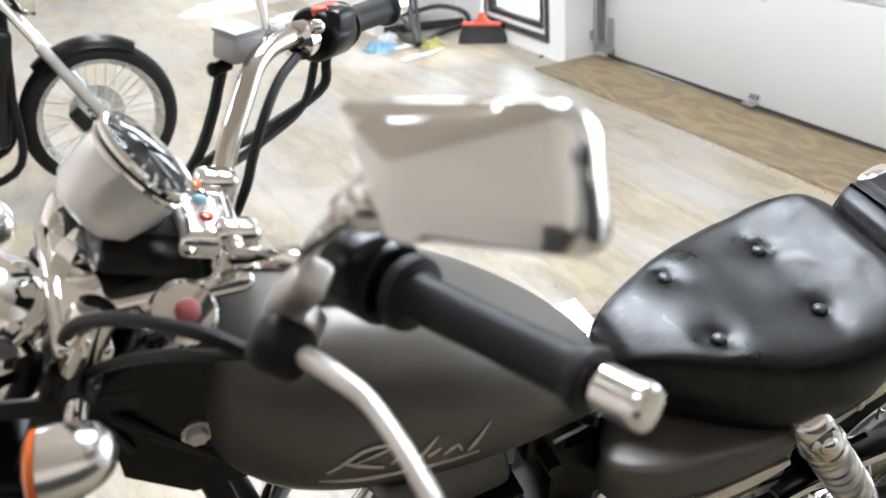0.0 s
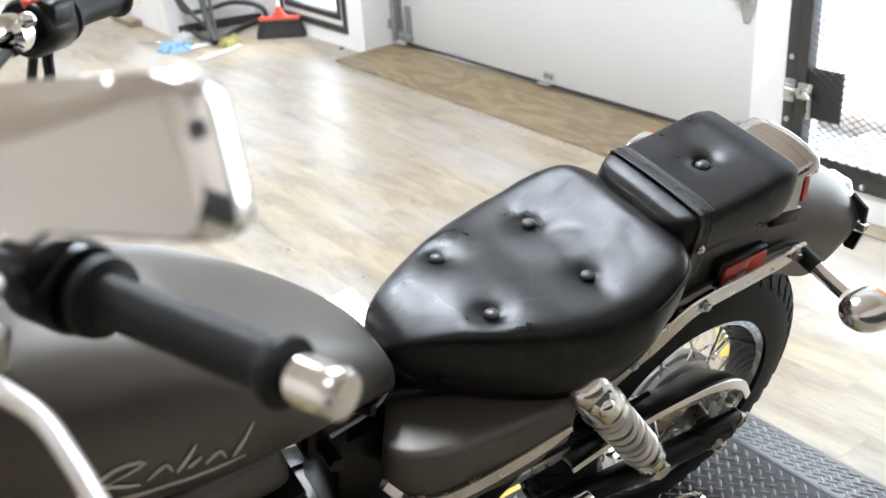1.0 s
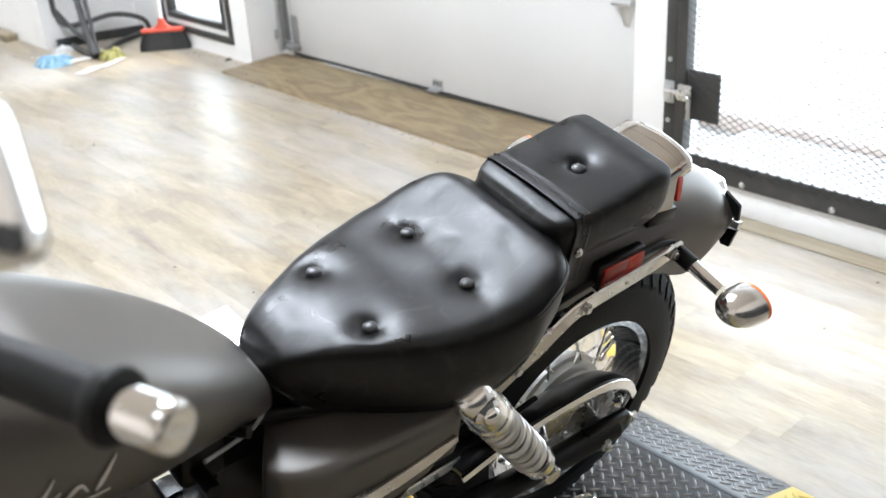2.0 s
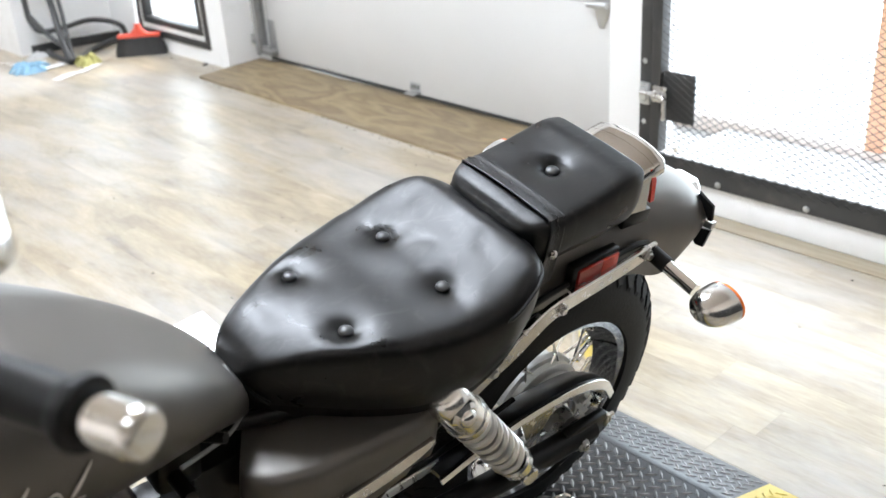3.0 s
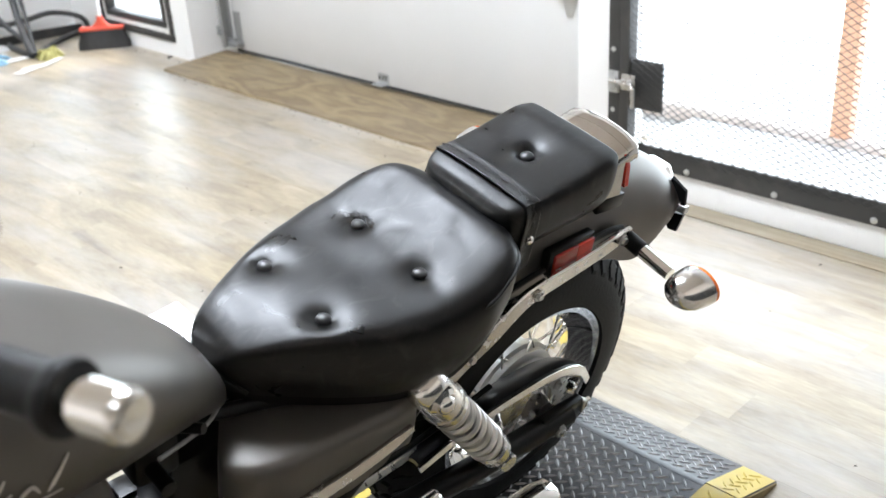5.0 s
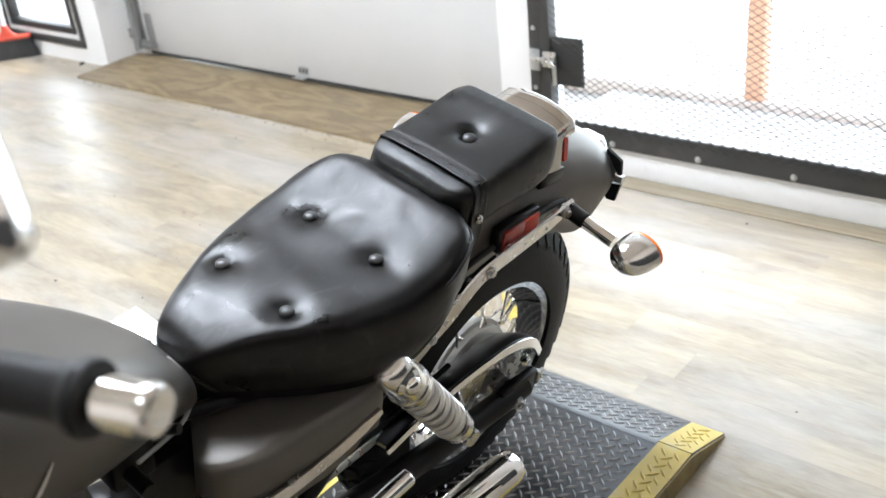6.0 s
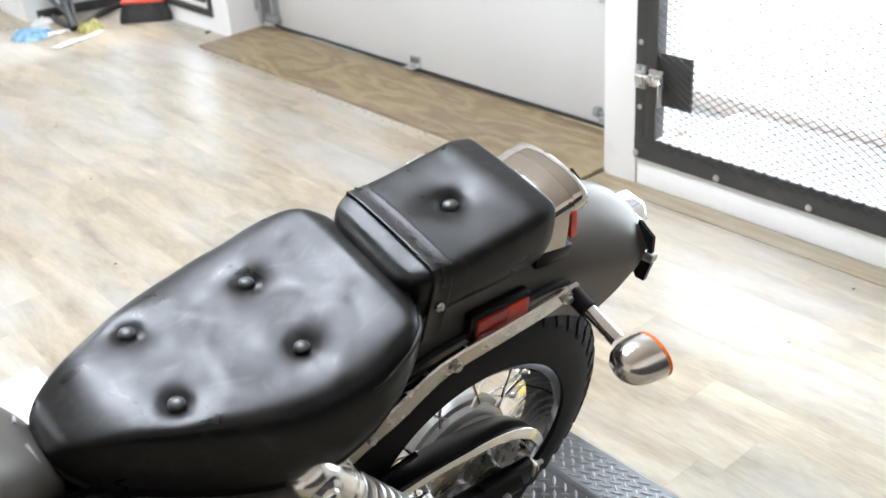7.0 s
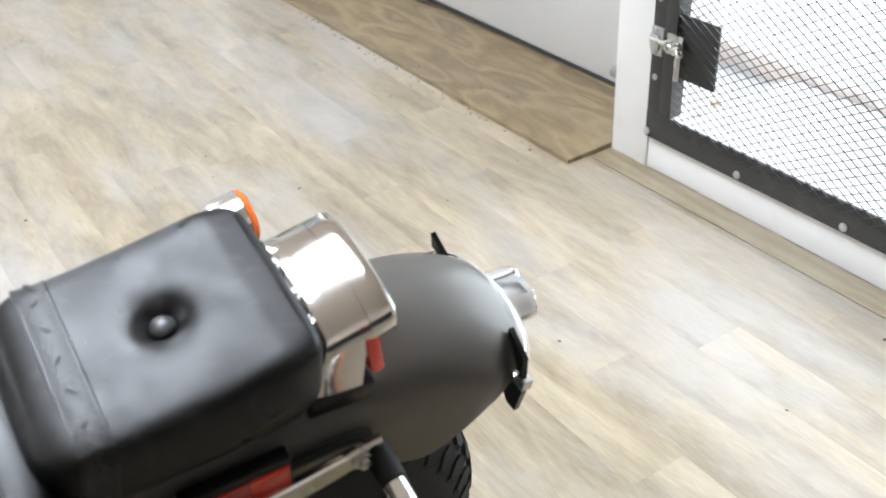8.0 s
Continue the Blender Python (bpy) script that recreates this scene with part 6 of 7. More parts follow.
# mirrors
def mirror(tl, tr, br, bl, ball, root, label, neck=None):
    tl, tr, br, bl = Vector(tl), Vector(tr), Vector(br), Vector(bl)
    c = (tl + tr + br + bl) / 4
    nrm = (tr - tl).cross(bl - tl).normalized()
    if nrm.dot(Vector((1, 0.3, 0))) < 0:
        nrm = -nrm
    corners = [tl, tr, br, bl]
    loop = []
    for i in range(4):
        a, p, b = corners[i - 1], corners[i], corners[(i + 1) % 4]
        a, b = p + (a - p).normalized() * 0.02, p + (b - p).normalized() * 0.02
        for j in range(7):
            u = j / 6
            loop.append(a * (1 - u) ** 2 + p * 2 * u * (1 - u) + b * u * u)
        a, b = loop[-1], corners[(i + 1) % 4]
        b = b + (p - b).normalized() * 0.02
        loop += [a + (b - a) * j / 7 for j in range(1, 7)]
    # the back rises to a soft ridge that runs from the ball joint to the far upper corner
    r0, r1 = bl + (tl - bl) * 0.55 + (tr - tl) * 0.2, tr + (bl - tr) * 0.14

    def ridge(p):
        u = (p - r0).dot(r1 - r0) / (r1 - r0).length_squared
        return r0 + (r1 - r0) * min(max(u, 0.0), 1.0)
    right, down = (tr - tl).normalized(), (bl - tl).normalized()
    wide, tall = (tr - tl).length, (bl - tl).length

    def depth(p):
        """The back stands out most at the lower corner by the ball joint."""
        u, v = min(max((p - tl).dot(right) / wide, 0.0), 1.0), min(max((p - tl).dot(down) / tall, 0.0), 1.0)
        v = min(1.0, v / 0.7)
        return (0.004 * (1 - u) + 0.011 * u) * (1 - v) + (0.02 * (1 - u) + 0.013 * u) * v

    def inset(p):
        """Steep walls at the bottom and the far end, a gentle slope at the top."""
        u, v = (p - c).dot(right) / wide, (p - c).dot(down) / tall
        return p - right * (0.003 if u > 0.3 else -0.008 if u < -0.3 else 0.0) - down * (0.0055 - 0.004 * u if v > 0.25 else -0.009 if v < -0.25 else 0.0)

    def level(p):
        """Onto the flat of the back, where the rim is twisted a little."""
        return p - nrm * (p - c).dot(nrm)
    rings = []
    for h, k in ((0.011, 0.975), (0.01, 0.99), (0.005, 1.0), (-0.005, 1.0), (-0.0085, 0.996), (-0.0105, 0.985)):
        rings.append([c + (p - c) * k + nrm * h for p in loop])
    base = [c + (p - c) * 0.98 for p in loop]
    for h, k in ((0.0, 0.05), (0.85, 0.9), (1.0, 1.15)):
        rings.append([p + (inset(p) - p) * k + (level(p) - p) * h - nrm * (0.0108 + h * depth(p)) for p in base])
    for k in (0.1, 0.35, 0.62, 0.85, 0.97):
        ring = []
        for p in base:
            q = inset(p) + (ridge(p) - inset(p)) * k
            ring.append(level(q) - nrm * (0.011 + depth(q) + 0.0022 * k))
        rings.append(ring)
    bm = bmesh.new()
    loft(bm, rings)
    shell = bp("mirror", bm, CHROME, label=label, angle=50)
    bm = bmesh.new()
    loft(bm, [[c + (p - c) * 0.95 + nrm * h for p in loop] for h in (0.0122, 0.0135)])
    bp("mirror_glass", bm, CHROME, shell)
    bm = bmesh.new()
    b_, r_ = Vector(ball), Vector(root)
    tube(bm, [r_, r_ + (b_ - r_) * 0.4 + Vector((-0.01, 0, 0.01)), b_], 0.007, 10, 12)
    dome(bm, b_ + (r_ - b_) * 0.12, 0.017, c - b_, 1.2, 16)
    bp("mirror_stem", bm, CHROME, shell)
    if neck:
        bm = bmesh.new()
        a, b = Vector(neck[0]), Vector(neck[1])
        tube(bm, [a, a + (b - a) * 0.12, a + (b - a) * 0.5, a + (b - a) * 0.88, b], [0.008, 0.013, 0.0155, 0.0125, 0.008], 16)
        bp("ball_joint", bm, CHROME, shell, "chrome ball joint housing")


mirror((-0.762, -0.388, 1.541), (-0.656, -0.5, 1.583), (-0.657, -0.542, 1.508), (-0.746, -0.456, 1.484), (-0.75, -0.43, 1.5), (-0.765, -0.29, 1.32), "chrome backed rectangular mirror", ((-0.763, -0.392, 1.457), (-0.733, -0.436, 1.512)))
mirror((-0.62, 0.33, 1.46), (-0.5, 0.42, 1.44), (-0.505, 0.43, 1.36), (-0.61, 0.35, 1.37), (-0.62, 0.34, 1.4), (-0.655, 0.26, 1.27), "chrome backed rectangular mirror")

# cables and hoses
for pts, r in (([(-0.812, -0.3, 1.268), (-0.854, -0.26, 1.272), (-0.919, -0.18, 1.236), (-0.957, -0.1, 1.153), (-0.962, -0.08, 1.06), (-0.9, -0.06, 0.95), (-0.8, -0.05, 0.85)], 0.0075),
               ([(-0.8, -0.28, 1.245), (-0.83, -0.25, 1.226), (-0.879, -0.2, 1.196), (-0.94, -0.12, 1.12), (-0.962, -0.09, 1.05), (-0.92, -0.06, 0.93)], 0.006),
               ([(-0.562, 0.292, 1.235), (-0.57, 0.282, 1.2), (-0.585, 0.265, 1.168), (-0.685, 0.2, 1.159), (-0.781, 0.12, 1.17), (-0.86, 0.06, 1.08), (-0.86, 0.04, 0.95)], 0.007),
               ([(-0.585, 0.278, 1.24), (-0.592, 0.268, 1.2), (-0.62, 0.24, 1.16), (-0.7, 0.18, 1.15), (-0.79, 0.1, 1.15), (-0.85, 0.03, 1.05)], 0.006),
               ([(-0.726, 0.19, 1.262), (-0.735, 0.183, 1.24), (-0.748, 0.17, 1.212), (-0.78, 0.14, 1.17), (-0.86, 0.1, 1.1), (-0.98, 0.09, 0.9)], 0.0075),
               ([(-0.628, 0.215, 1.25), (-0.66, 0.178, 1.243), (-0.69, 0.138, 1.222), (-0.715, 0.105, 1.19), (-0.738, 0.08, 1.15), (-0.8, 0.06, 1.05)], 0.0065),
               ([(-0.92, 0.06, 1.22), (-0.93, 0.05, 1.17), (-0.95, 0.0, 1.1), (-0.97, 0.02, 0.95), (-1.05, 0.06, 0.7)], 0.009)):
    bm = bmesh.new()
    tube(bm, pts, r, 8, 30)
    bp("cable", bm, RUBBER, label="black control cable")


# ---- the second motorcycle, of which the front stands in the room ----
def far_motorcycle():
    t = thing("motorcycle", Matrix.Translation((0.32, 4.2, 0.0)) @ pose(0, 0, 0, 0, 0, 184) @ pose(0, 0, 0, -8, 0, 0) @ Matrix.Scale(0.935, 4), "black motorcycle with a spoked front wheel standing on the floor", "motorcycle")
    R = 0.335
    m = Matrix.Translation((0, 0, R)) @ pose(0, 0, 0, 90, 0, 0)
    bm = bmesh.new()
    lathe(bm, [(0, -0.075), (0.03, -0.075), (0.034, -0.05), (0.05, -0.045), (0.05, -0.035), (0.03, -0.03), (0.03, 0.03), (0.05, 0.035), (0.05, 0.045), (0.034, 0.05), (0.03, 0.075), (0, 0.075)], m, 30)
    hub = part("front_wheel", bm, CHROME, t, "spoked front wheel")
    bm = bmesh.new()
    prof = []
    for i in range(19):
        q = math.pi * (-0.1 + 1.2 * i / 18)
        prof.append((0.276 + (R - 0.276) * max(math.sin(q), -0.1) ** (0.8 if math.sin(q) > 0 else 1), -math.cos(q) * 0.05))
    lathe(bm, prof + [prof[0]], m, 80)
    part("tyre", bm, TYRE, hub)
    bm = bmesh.new()
    lathe(bm, [(0.286, -0.042), (0.27, -0.04), (0.25, -0.022), (0.244, -0.01), (0.244, 0.01), (0.25, 0.022), (0.27, 0.04), (0.286, 0.042), (0.262, 0.03), (0.238, 0.01), (0.238, -0.01), (0.262, -0.03), (0.286, -0.042)], m, 64)
    part("rim", bm, STEEL, hub, "steel spoked rim")
    bm = bmesh.new()
    lathe(bm, [(0.06, 0.058), (0.118, 0.058), (0.118, 0.063), (0.06, 0.063), (0.06, 0.058)], m, 40)
    for i in range(24):
        q = 2 * math.pi * i / 24
        rod(bm, m @ Vector((0.09 * math.cos(q), 0.09 * math.sin(q), 0.0632)), m @ Vector((0.09 * math.cos(q), 0.09 * math.sin(q), 0.0642)), 0.006, 6)
    part("brake_disc", bm, ALLOY, hub, "drilled steel brake disc")
    data = {}
    for i in range(36):
        s = -1 if i % 2 else 1
        lean = radians(36) * (1 if (i // 2) % 2 else -1)
        if (s, lean) not in data:
            bm = bmesh.new()
            rod(bm, (0.045 * math.cos(lean), 0.045 * math.sin(lean), s * 0.04), (0.244, 0, s * 0.008), 0.0026, 6)
            ob = part("spoke", bm, ZINC, hub)
            data[(s, lean)] = ob.data
        else:
            ob = new("spoke", data[(s, lean)])
            ob.parent = hub
        ob.matrix_basis = m @ pose(0, 0, 0, 0, 0, 360 * (i + 0.5) / 36)
    # forks lean back towards +x
    for s in (-1, 1):
        bm = bmesh.new()
        rod(bm, (-0.02, s * 0.085, R), (0.2, s * 0.085, R + 0.38), 0.025, 16, 0.004)
        leg = part("fork_leg", bm, ALLOY, t, "alloy fork leg")
        bm = bmesh.new()
        rod(bm, (0.19, s * 0.085, R + 0.365), (0.38, s * 0.085, R + 0.7), 0.019, 16)
        part("stanchion", bm, CHROME, leg)
        bm = bmesh.new()
        rod(bm, (0.0, s * 0.07, R), (0.0, s * 0.118, R), 0.018, 14, 0.003)
        part("axle_cap", bm, CHROME, leg)
    bm = bmesh.new()
    box(bm, 0.06, 0.05, 0.1, Matrix.Translation((0.09, 0.075, R + 0.03)) @ pose(0, 0, 0, 0, 30, 0), 0.012, 3)
    part("brake_caliper", bm, BLACK_PAINT, t)
    bm = bmesh.new()
    rings = []
    for a in np.linspace(radians(48), radians(122), 24):
        ring = [((0.359 - 0.034 * abs(q) ** 2.5) * math.cos(a), q * 0.062, R + (0.359 - 0.034 * abs(q) ** 2.5) * math.sin(a)) for q in np.linspace(-1, 1, 9)]
        ring += [((0.354 - 0.034 * abs(q) ** 2.5) * math.cos(a), q * 0.058, R + (0.354 - 0.034 * abs(q) ** 2.5) * math.sin(a)) for q in np.linspace(1, -1, 9)]
        rings.append(ring)
    loft(bm, rings)
    part("front_fender", bm, BLACK_PAINT, t, "black front fender")
    for s in (-1, 1):
        bm = bmesh.new()
        tube(bm, [(0.3, s * 0.05, 0.9), (0.34, s * 0.11, 0.55), (0.38, s * 0.12, 0.22), (0.7, s * 0.12, 0.16), (1.0, s * 0.12, 0.18)], 0.018, 10, 24)
        part("frame_tube", bm, BLACK_PAINT, t)
    bm = bmesh.new()
    box(bm, 0.1, 0.24, 0.5, Matrix.Translation((0.385, 0, 0.56)) @ pose(0, 0, 0, 0, -12, 0), 0.03, 3)
    part("radiator", bm, BLACK_PAINT, t, "black radiator shroud")
    bm = bmesh.new()
    box(bm, 0.36, 0.3, 0.34, Matrix.Translation((0.74, 0, 0.38)), 0.05, 4)
    eng = part("engine", bm, BLACK_PAINT, t)
    for i in range(7):
        bm = bmesh.new()
        box(bm, 0.2, 0.26, 0.008, Matrix.Translation((0.62, 0, 0.5 + 0.03 * i)) @ pose(0, 0, 0, 0, 25, 0), 0.002)
        part("cooling_fin", bm, ALLOY, eng)
    bm = bmesh.new()
    tube(bm, [(0.55, -0.1, 0.62), (0.45, -0.17, 0.5), (0.5, -0.2, 0.25), (0.8, -0.2, 0.2), (1.4, -0.2, 0.22)], 0.024, 12, 24)
    part("exhaust", bm, CHROME, t)
    bm = bmesh.new()
    box(bm, 0.5, 0.26, 0.24, Matrix.Translation((0.72, 0, 0.82)) @ pose(0, 0, 0, 0, 8, 0), 0.09, 5)
    part("fuel_tank", bm, BLACK_PAINT, t)
    bm = bmesh.new()
    lathe(bm, [(0, 0.1), (0.05, 0.09), (0.085, 0.05), (0.095, 0.0), (0, -0.02)], aim((0.18, 0, 0.9), (1, 0, 0.95)), 30)
    part("headlamp", bm, CHROME, t)
    bm = bmesh.new()
    tube(bm, [(0.55, -0.36, 1.08), (0.42, -0.3, 1.06), (0.38, -0.1, 1.0), (0.38, 0.1, 1.0), (0.42, 0.3, 1.06), (0.55, 0.36, 1.08)], 0.013, 10, 30)
    part("handlebar", bm, CHROME, t)
    m = Matrix.Translation((1.42, 0, 0.31)) @ pose(0, 0, 0, 90, 0, 0)
    bm = bmesh.new()
    prof = []
    for i in range(13):
        q = math.pi * i / 12
        prof.append((0.2 + 0.11 * math.sin(q) ** 0.8, -math.cos(q) * 0.065))
    lathe(bm, prof + [prof[0]], m, 60)
    lathe(bm, [(0, -0.05), (0.2, -0.03), (0.2, 0.03), (0, 0.05)], m, 40)
    part("rear_wheel", bm, TYRE, t)
    bm = bmesh.new()
    box(bm, 0.6, 0.26, 0.1, Matrix.Translation((1.2, 0, 0.72)), 0.04, 4)
    part("seat", bm, LEATHER, t)
    return t


far_motorcycle()


# ---- clutter by the far wall ----
def tubular_stand():
    t = thing("tubular_stand", Matrix.Translation((2.37, 5.66, 0)), "black tubular steel stand with a hooped base on the floor", "stand")
    for name, pts, r in (
            ("upright", [(0.0, 0.0, 0.02), (0.0, 0.03, 0.06), (0.02, 0.13, 0.18), (0.05, 0.24, 0.31), (0.06, 0.4, 0.7), (0.06, 0.42, 1.1)], 0.02),
            ("brace", [(0.02, 0.0, 0.02), (0.03, 0.04, 0.08), (0.06, 0.13, 0.2), (0.09, 0.22, 0.31), (0.12, 0.38, 0.7), (0.12, 0.41, 1.1)], 0.013),
            ("side_tube", [(-0.04, 0.4, 1.0), (-0.04, 0.4, 0.32), (-0.035, 0.38, 0.2), (-0.01, 0.33, 0.15), (0.1, 0.3, 0.15), (0.28, 0.33, 0.16), (0.37, 0.25, 0.15), (0.42, 0.17, 0.12), (0.46, 0.2, 0.04)], 0.016),
            ("cross_tube", [(-0.035, 0.39, 0.24), (0.0, 0.24, 0.13), (0.03, 0.06, 0.06)], 0.014),
            ("base_hoop", [(0.02, 0.36, 0.018), (0.0, 0.25, 0.018), (-0.01, 0.08, 0.018), (0.0, 0.0, 0.018), (0.06, 0.02, 0.018), (0.22, 0.17, 0.018), (0.36, 0.26, 0.018), (0.47, 0.31, 0.018)], 0.017)):
        bm = bmesh.new()
        tube(bm, pts, r, 12, 40)
        part(name, bm, GATE_STEEL, t)
    bm = bmesh.new()
    strap(bm, [(-0.05, 0.425, 0.03), (0.2, 0.41, 0.03), (0.48, 0.34, 0.03)], 0.028, 0.02, (0, 1, 0))
    part("base_bar", bm, GATE_STEEL, t, "flat black base bar")
    bm = bmesh.new()
    box(bm, 0.05, 0.06, 0.03, Matrix.Translation((0.0, -0.01, 0.018)), 0.006)
    part("foot", bm, RUBBER, t)
    return t


tubular_stand()


def broom():
    t = thing("broom", Matrix.Translation((2.74, 5.5, 0)) @ pose(0, 0, 0, 0, 0, -38), "broom with red head and dark bristles leaning at the wall", "broom")
    bm = bmesh.new()
    rings = []
    for z, w, d in ((0.0, 0.15, 0.04), (0.03, 0.148, 0.038), (0.07, 0.135, 0.03), (0.105, 0.12, 0.022)):
        rings.append([(w * math.copysign(abs(math.cos(q)) ** 0.4, math.cos(q)), d * math.copysign(abs(math.sin(q)) ** 0.4, math.sin(q)), z) for q in (2 * math.pi * i / 40 for i in range(40))])
    loft(bm, rings)
    rnd = random.Random(3)
    for i in range(140):
        x = rnd.uniform(-0.145, 0.145)
        y = rnd.choice((-1, 1)) * rnd.uniform(0.034, 0.042)
        tube(bm, [(x, y, 0.0), (x * 0.84, y * 0.6, 0.105)], 0.0016, 4)
    part("bristles", bm, BRISTLE, t, "dark splayed bristles")
    bm = bmesh.new()
    box(bm, 0.25, 0.05, 0.022, Matrix.Translation((0, 0, 0.115)), 0.008, 3)
    rings = []
    for z, w in ((0.126, 0.06), (0.14, 0.04), (0.16, 0.022), (0.185, 0.018)):
        rings.append([(w * math.cos(q), min(w, 0.02) * math.sin(q), z) for q in (2 * math.pi * i / 20 for i in range(20))])
    loft(bm, rings)
    part("head", bm, BROOM_RED, t, "red plastic broom head")
    bm = bmesh.new()
    rod(bm, (0, 0, 0.18), (0.02, 0.1, 1.35), 0.0115, 14)
    part("handle", bm, WHITE_PLASTIC, t, "white broom handle")


broom()


def crumpled(name, x, y, sx, sy, h, mat, label, seed, strands=26):
    """A heap of cloth or mop strands on the floor."""
    t = thing(name, Matrix.Translation((x, y, 0)), label, "cloth")
    rnd = random.Random(seed)
    bm = bmesh.new()
    n = 26
    rows = []
    for i in range(n + 1):
        r = i / n
        row = []
        for j in range(40):
            q = 2 * math.pi * j / 40
            e = 1 + 0.22 * noise.noise((math.cos(q) * 2, math.sin(q) * 2, seed))
            z = h * (1 - r * r) * (0.75 + 0.9 * abs(noise.noise((r * 4 * math.cos(q), r * 4 * math.sin(q), seed + 5)))) + 0.004
            row.append(bm.verts.new((sx * r * e * math.cos(q), sy * r * e * math.sin(q), z if r < 0.999 else 0.001)))
        rows.append(row)
    for a, b in zip(rows, rows[1:]):
        for j in range(40):
            bm.faces.new((a[j], a[(j + 1) % 40], b[(j + 1) % 40], b[j]))
    bmesh.ops.remove_doubles(bm, verts=bm.verts, dist=1e-4)
    body = part("crumpled_fold", bm, mat, t)
    for i in range(strands):
        q, r = rnd.uniform(0, 6.28), rnd.uniform(0.1, 0.6)
        x0, y0 = sx * r * math.cos(q), sy * r * math.sin(q)
        q2 = q + rnd.uniform(-0.8, 0.8)
        k = rnd.uniform(0.8, 1.25)
        bm = bmesh.new()
        tube(bm, [(x0, y0, h * 1.0), ((x0 + sx * k * math.cos(q2)) / 2, (y0 + sy * k * math.sin(q2)) / 2, h * rnd.uniform(0.8, 1.3)), (sx * k * math.cos(q2), sy * k * math.sin(q2), 0.008)], 0.007, 6, 8)
        part("strand", bm, mat, body)
    return t


crumpled("mop_cloth", 2.15, 5.72, 0.1, 0.09, 0.035, BLUE_CLOTH, "pale blue crumpled cloth heap on the floor", 4, 16)
crumpled("rag", 2.43, 5.56, 0.07, 0.06, 0.045, GREEN_CLOTH, "yellow green rag on the floor at the stand", 9, 12)
crumpled("tissue", 2.31, 6.0, 0.07, 0.05, 0.03, WHITE_CLOTH, "crumpled white tissue on the floor by the wall", 17, 0)
crumpled("dust_sheet", 1.62, 7.75, 0.34, 0.16, 0.06, WHITE_CLOTH, "crumpled white sheet on the floor", 13, 0)
crumpled("dust_sheet", 2.02, 7.9, 0.22, 0.14, 0.05, WHITE_CLOTH, "crumpled white sheet on the floor", 21, 0)
for i, (x, y, a, w, h) in enumerate(((2.22, 5.4, 25, 0.16, 0.06), (2.38, 5.45, 30, 0.2, 0.04), (2.28, 5.68, 10, 0.13, 0.07), (2.24, 5.86, -20, 0.12, 0.07))):
    bm = bmesh.new()
    bmesh.ops.create_grid(bm, x_segments=10, y_segments=6, size=0.5)
    for v in bm.verts:
        v.co = Vector((v.co.x * w, v.co.y * h, 0.003 + 0.004 * i * 0.3 + 0.006 * abs(noise.noise((v.co.x * 3, v.co.y * 3, i)))))
    r = bmesh.ops.extrude_face_region(bm, geom=bm.faces[:])
    for v in [g for g in r["geom"] if isinstance(g, bmesh.types.BMVert)]:
        v.co.z += 0.0015
    ob = tagged(link_mesh("paper_sheet", bm, PAPER), "loose white paper sheet lying on the floor", "paper", "papers on the floor")
    ob.matrix_basis = Matrix.Translation((x, y, 0.001)) @ pose(0, 0, 0, 0, 0, a)
bm = bmesh.new()
span(bm, (2.17, 6.56, 0.001), (2.25, 6.95, 0.045), bev=0.004)
tagged(link_mesh("wood_block", bm, BLOCK_SHADE_WOOD), "brown timber block lying on the floor at the wall", "block")
bm = bmesh.new()
tube(bm, [(2.06, 6.14, 0.006), (2.1, 6.03, 0.01), (2.16, 5.91, 0.005)], 0.004, 6, 10)
tagged(link_mesh("wire", bm, STEEL), "short grey wire lying on the floor", "wire")
# crumbs of dirt: along the plywood's edge, on it and scattered on the floor
rnd = random.Random(8)
bm = bmesh.new()
for i in range(190):
    if i < 90:
        x, y, z = 2.66 - abs(rnd.gauss(0, 0.02)), rnd.uniform(2.2, 4.7), 0.001
    elif i < 120:
        x, y, z = 2.83 - abs(rnd.gauss(0, 0.03)), rnd.uniform(4.75, 5.4), 0.001
    elif i < 140:
        x, y, z = rnd.uniform(2.7, 2.85), rnd.uniform(2.3, 4.6), 0.016
    else:
        x, y, z = rnd.uniform(1.3, 2.7), rnd.uniform(0.6, 5.5), 0.001
    r = rnd.uniform(0.0012, 0.0034)
    m = Matrix.Translation((x, y, z)) @ pose(0, 0, 0, 0, 0, rnd.uniform(0, 360)) @ Matrix.Diagonal((rnd.uniform(0.8, 2.2), 1.0, 0.6, 1.0))
    bmesh.ops.create_icosphere(bm, subdivisions=1, radius=r, matrix=m)
tagged(link_mesh("floor_dirt", bm, DIRT), "dark crumbs of dirt scattered on the floor", "dirt", kind="stuff")
bm = bmesh.new()
box(bm, 0.03, 0.014, 0.01, Matrix.Translation((2.835, 4.94, 0.006)) @ pose(0, 0, 0, 0, 0, 20), 0.003)
tagged(link_mesh("rubber_scrap", bm, RUBBER), "small black rubber scrap on the floor by the wall", "scrap")


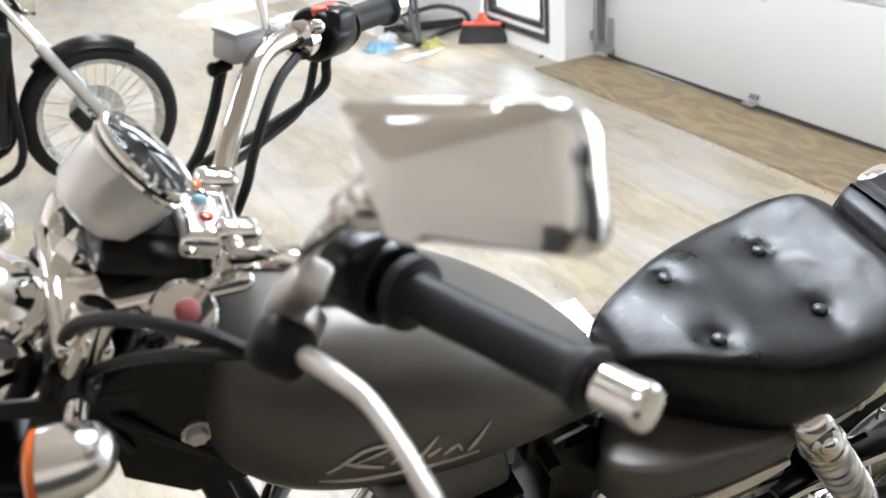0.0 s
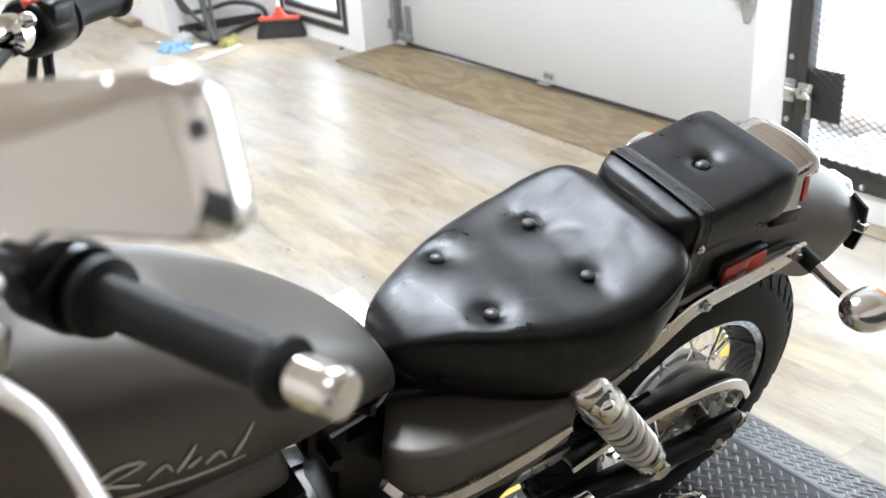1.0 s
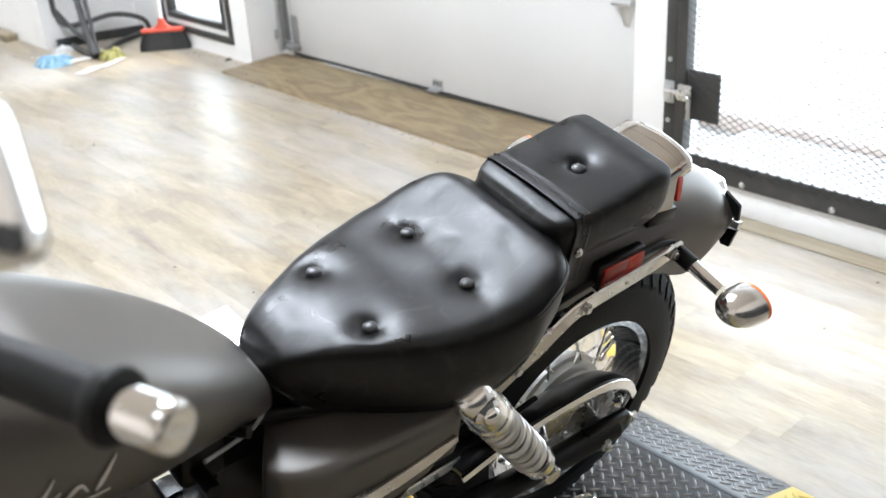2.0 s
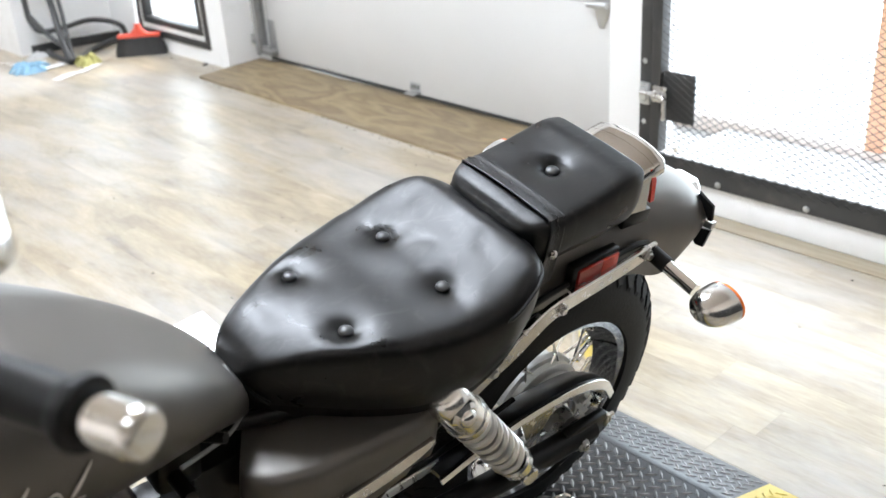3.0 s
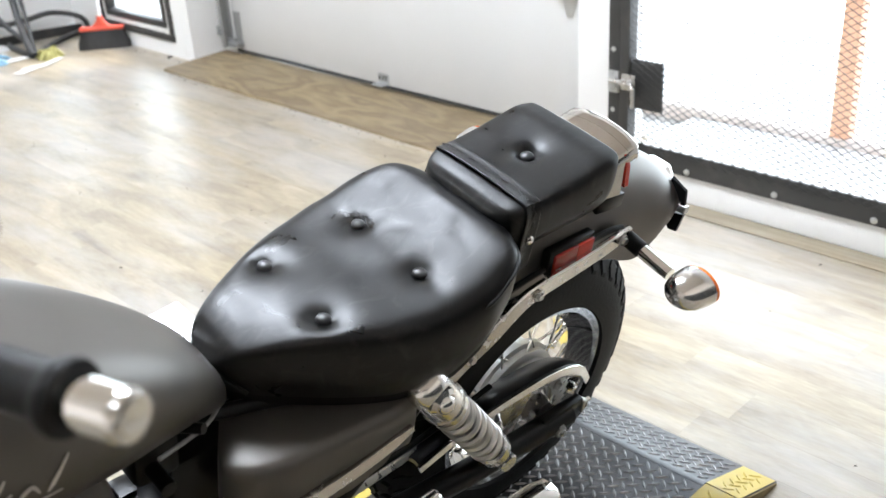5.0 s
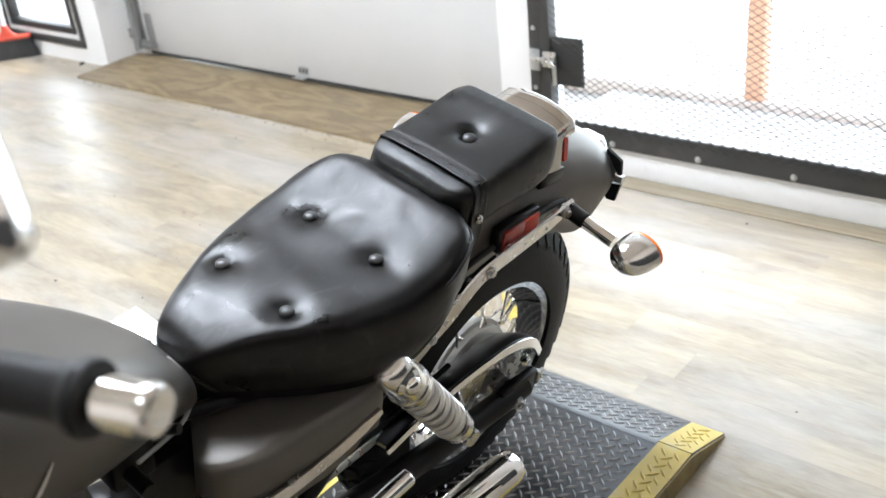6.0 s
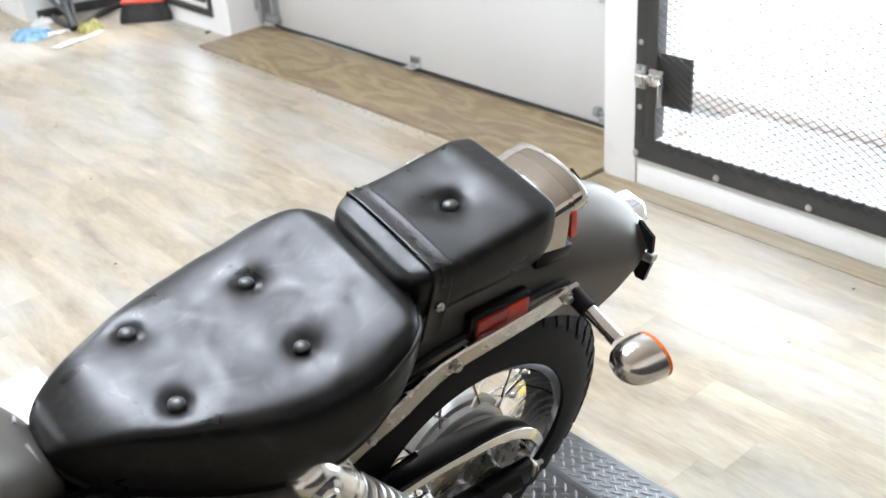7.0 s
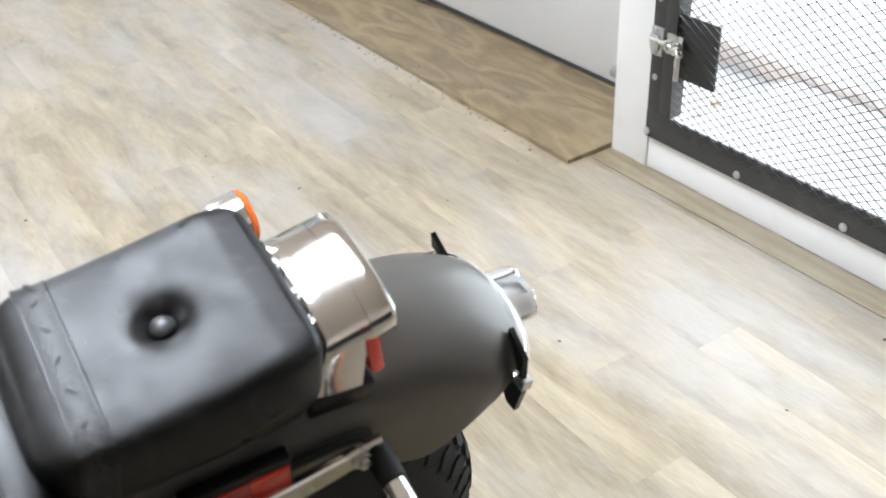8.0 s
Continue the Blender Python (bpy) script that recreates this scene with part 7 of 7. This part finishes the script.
# ---- floor planks ----
def planks():
    PW, PL, TH = 0.125, 0.915, 0.004
    near, far = [], []
    rnd = random.Random(11)
    n_x = int(6.45 / PW)
    for i in range(n_x + 1):
        x = -3.4 + i * PW
        y = -2.5 - rnd.uniform(0, PL)
        while y < 9.5:
            a, b = max(y, -1.196), min(y + PL, 9.5)
            if b - a > 0.05:
                (near if x > 0.25 and 0.3 < (a + b) / 2 < 6.3 else far).append((x, a, b))
            y += PL
    near.sort(key=lambda p: (p[0] - 2.0) ** 2 + ((p[1] + p[2]) / 2 - 2.8) ** 2 * 0.45)
    far += near[295:]
    near = near[:295]
    g = 0.0001
    meshes = {}
    for x, a, b in near:
        key = round(b - a, 3)
        if key not in meshes:
            me = bpy.data.meshes.new("plank")
            w, l, t = PW / 2 - g, (b - a) / 2 - g, 0.0
            c = 0.00015
            vs = [(-w, -l, -TH), (w, -l, -TH), (w, l, -TH), (-w, l, -TH), (-w, -l, t - c), (w, -l, t - c), (w, l, t - c), (-w, l, t - c), (-w + c, -l + c, t), (w - c, -l + c, t), (w - c, l - c, t), (-w + c, l - c, t)]
            fs = [(0, 1, 5, 4), (1, 2, 6, 5), (2, 3, 7, 6), (3, 0, 4, 7), (4, 5, 9, 8), (5, 6, 10, 9), (6, 7, 11, 10), (7, 4, 8, 11), (8, 9, 10, 11)]
            me.from_pydata(vs, [], fs)
            me.materials.append(PLANK)
            meshes[key] = me
        ob = new("plank", meshes[key])
        ob.parent = floor
        ob.location = (x + PW / 2, (a + b) / 2, 0)
    vs, fs = [], []
    for x, a, b in far:
        k = len(vs)
        x0, x1, y0, y1, c = x + g, x + PW - g, a + g, b - g, 0.00015
        vs += [(x0, y0, -TH), (x1, y0, -TH), (x1, y1, -TH), (x0, y1, -TH), (x0 + c, y0 + c, 0), (x1 - c, y0 + c, 0), (x1 - c, y1 - c, 0), (x0 + c, y1 - c, 0)]
        fs += [tuple(k + q for q in f) for f in ((0, 1, 5, 4), (1, 2, 6, 5), (2, 3, 7, 6), (3, 0, 4, 7), (4, 5, 6, 7))]
    me = bpy.data.meshes.new("planks")
    me.from_pydata(vs, [], fs)
    me.materials.append(PLANK_REST)
    ob = new("planks", me)
    ob.parent = floor
    ob["kind"] = "stuff"


planks()
